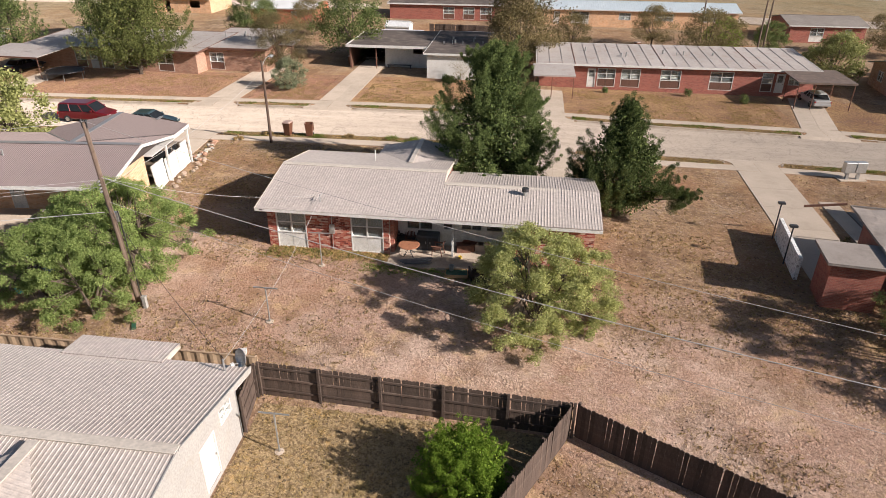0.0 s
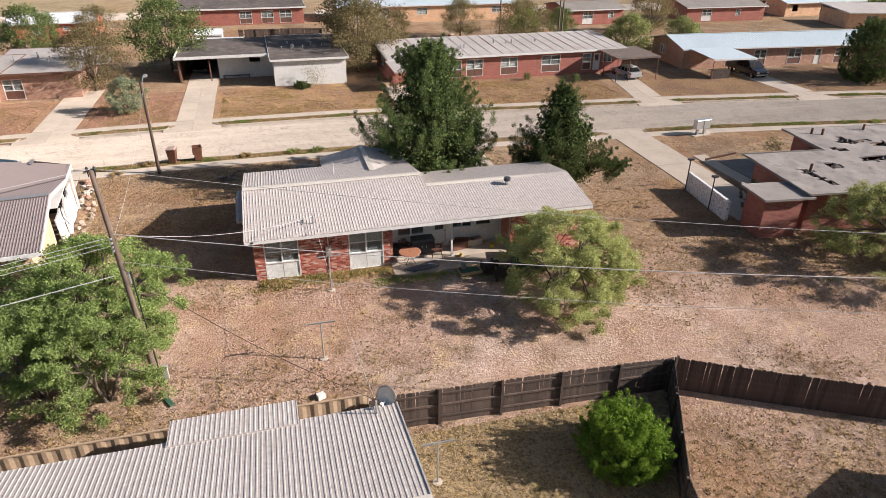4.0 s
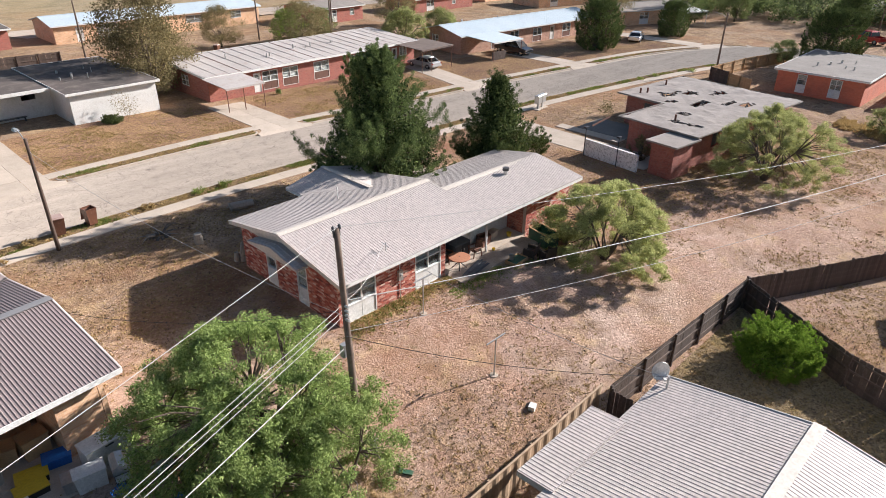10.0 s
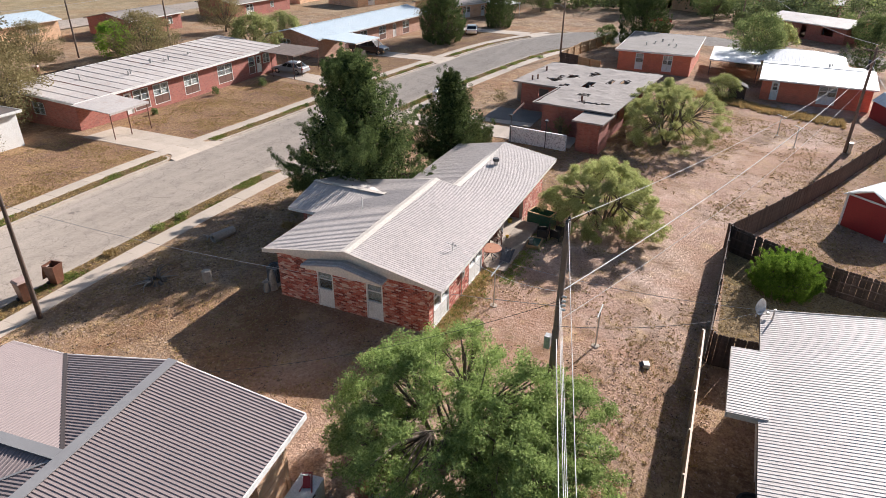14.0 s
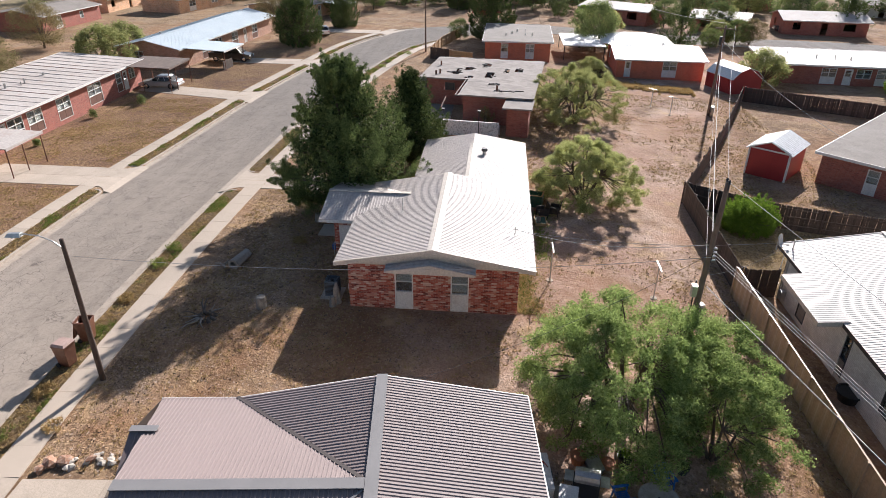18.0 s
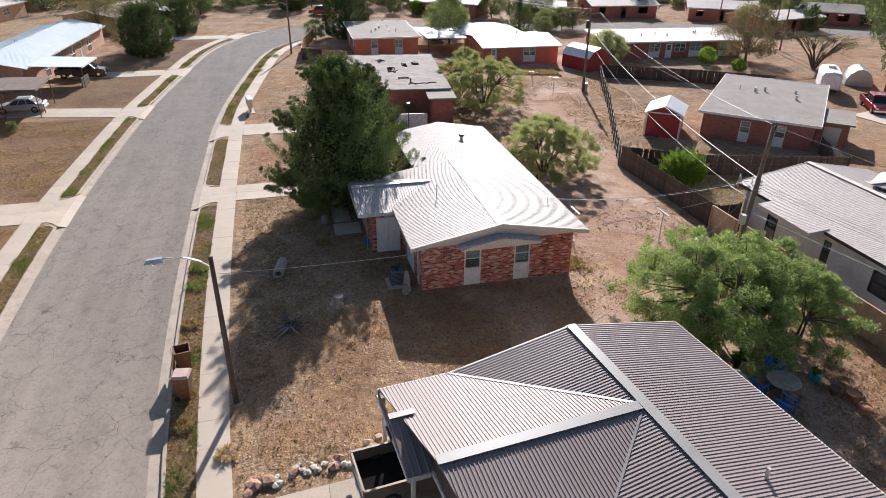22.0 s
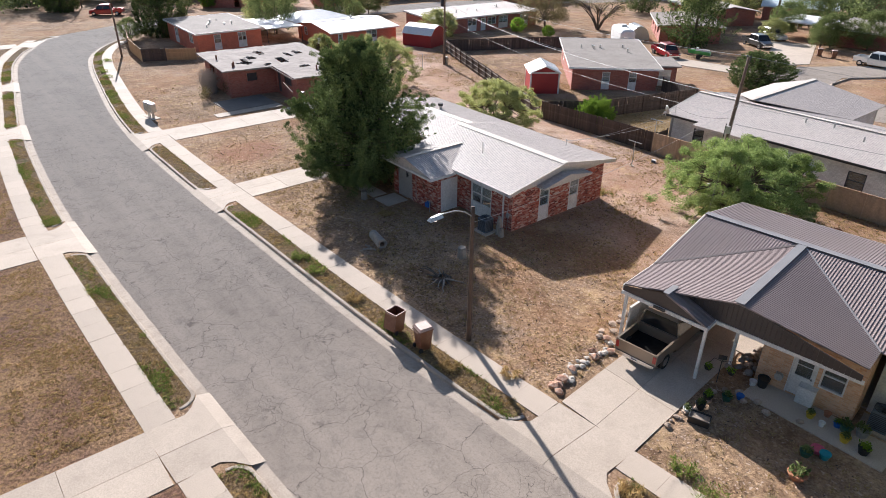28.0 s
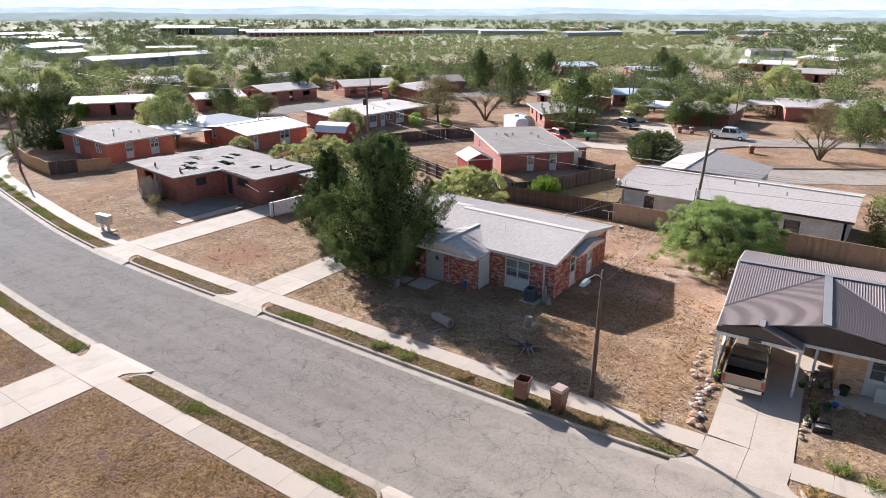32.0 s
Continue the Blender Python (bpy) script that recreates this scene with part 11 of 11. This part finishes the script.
def verge_spot(g):
    x = g.uniform(-45, 60)
    south = g.random() < 0.5
    gaps = S_GAPS if south else N_GAPS
    if any(a - 0.2 < x < b + 0.2 for a, b in gaps):
        return None
    y = kerb_s(x) - g.uniform(0.2, 1.2) if south else kerb_n(x) + g.uniform(0.2, 1.14)
    return (x, y) if noise.noise(Vector((x * 0.5, y * 0.5, 1))) > g.uniform(-0.5, 0.35) else None


def verge_green(g):
    p = verge_spot(g)
    return p if p and noise.noise(Vector((p[0] * 0.35, p[1] * 0.6, 12))) > g.uniform(0.0, 0.35) else None


def house_foot(g):
    x, y = (g.uniform(-14.5, -7.4), 32.1 - abs(g.gauss(0, 0.5))) if g.random() < 0.9 else (-13.8 + g.gauss(0, 0.8), 31.5 - abs(g.gauss(0, 0.6)))
    return (x, y)


def patio_edge(g):
    return (g.uniform(-8.6, -1.4), 30.85 - abs(g.gauss(0, 0.45)))


def lane_end(g):
    u = g.random()
    x, y = 42.6 - 4.0 * u + g.gauss(0, 0.7), 26.5 - 16.5 * u
    return (x, y)


def north_lawn(g):
    x = g.uniform(-50, 25) if g.random() < 0.75 else g.uniform(-30, -10)
    y = kerb_n(x) + g.uniform(2.4, 12)
    return None if any(a - 0.3 < x < b + 0.3 for a, b in N_GAPS) else (x, y)


def brown_lawn(g):
    p = north_lawn(g)
    return p if p and p[0] < -21.5 else None


def golden_lawn(g):
    p = north_lawn(g)
    return p if p and noise.noise(Vector((p[0] * 0.3, p[1] * 0.3, 21))) + 0.6 * noise.noise(Vector((p[0] * 1.3, p[1] * 1.3, 5))) > g.uniform(-0.25, 0.45) else None


tufts("dry_grass", "tufts of straw-coloured dry grass", STRAW, 81, 24000, yard, 5, 0.15, 0.13)
tufts("leaf_litter", "dark fallen leaves and twigs on the soil", BARK, 82, 9000, yard, 3, 0.10, 0.12, 0.0, 0.4)
tufts("dry_grass", "straw-coloured grass on the verges", STRAW, 83, 6500, verge_spot, 5, 0.15, 0.12)
tufts("green_grass", "green grass patches on the verges", WEED, 84, 5000, verge_green, 5, 0.17, 0.12)
tufts("green_grass", "green weeds along the foot of the house", WEED, 85, 260, house_foot, 6, 0.16, 0.14)
tufts("green_grass", "green weeds along the patio edge", WEED, 88, 420, patio_edge, 6, 0.15, 0.14)
tufts("dry_grass", "yellow grass along the foot of the house", STRAW, 87, 700, house_foot, 6, 0.16, 0.14)
tufts("dry_grass", "curled golden turf of the lawns", STRAW, 86, 16000, golden_lawn, 6, 0.1, 0.1, 0.5, 0.3)
tufts("dry_grass", "curled mauve-brown turf of the lawns", TURF_BROWN, 89, 15000, brown_lawn, 6, 0.1, 0.1, 0.5, 0.3)
tufts("tall_grass", "tall yellow grass at the end of the lane", STRAW, 90, 1500, lane_end, 10, 0.45, 0.22, 1.4)
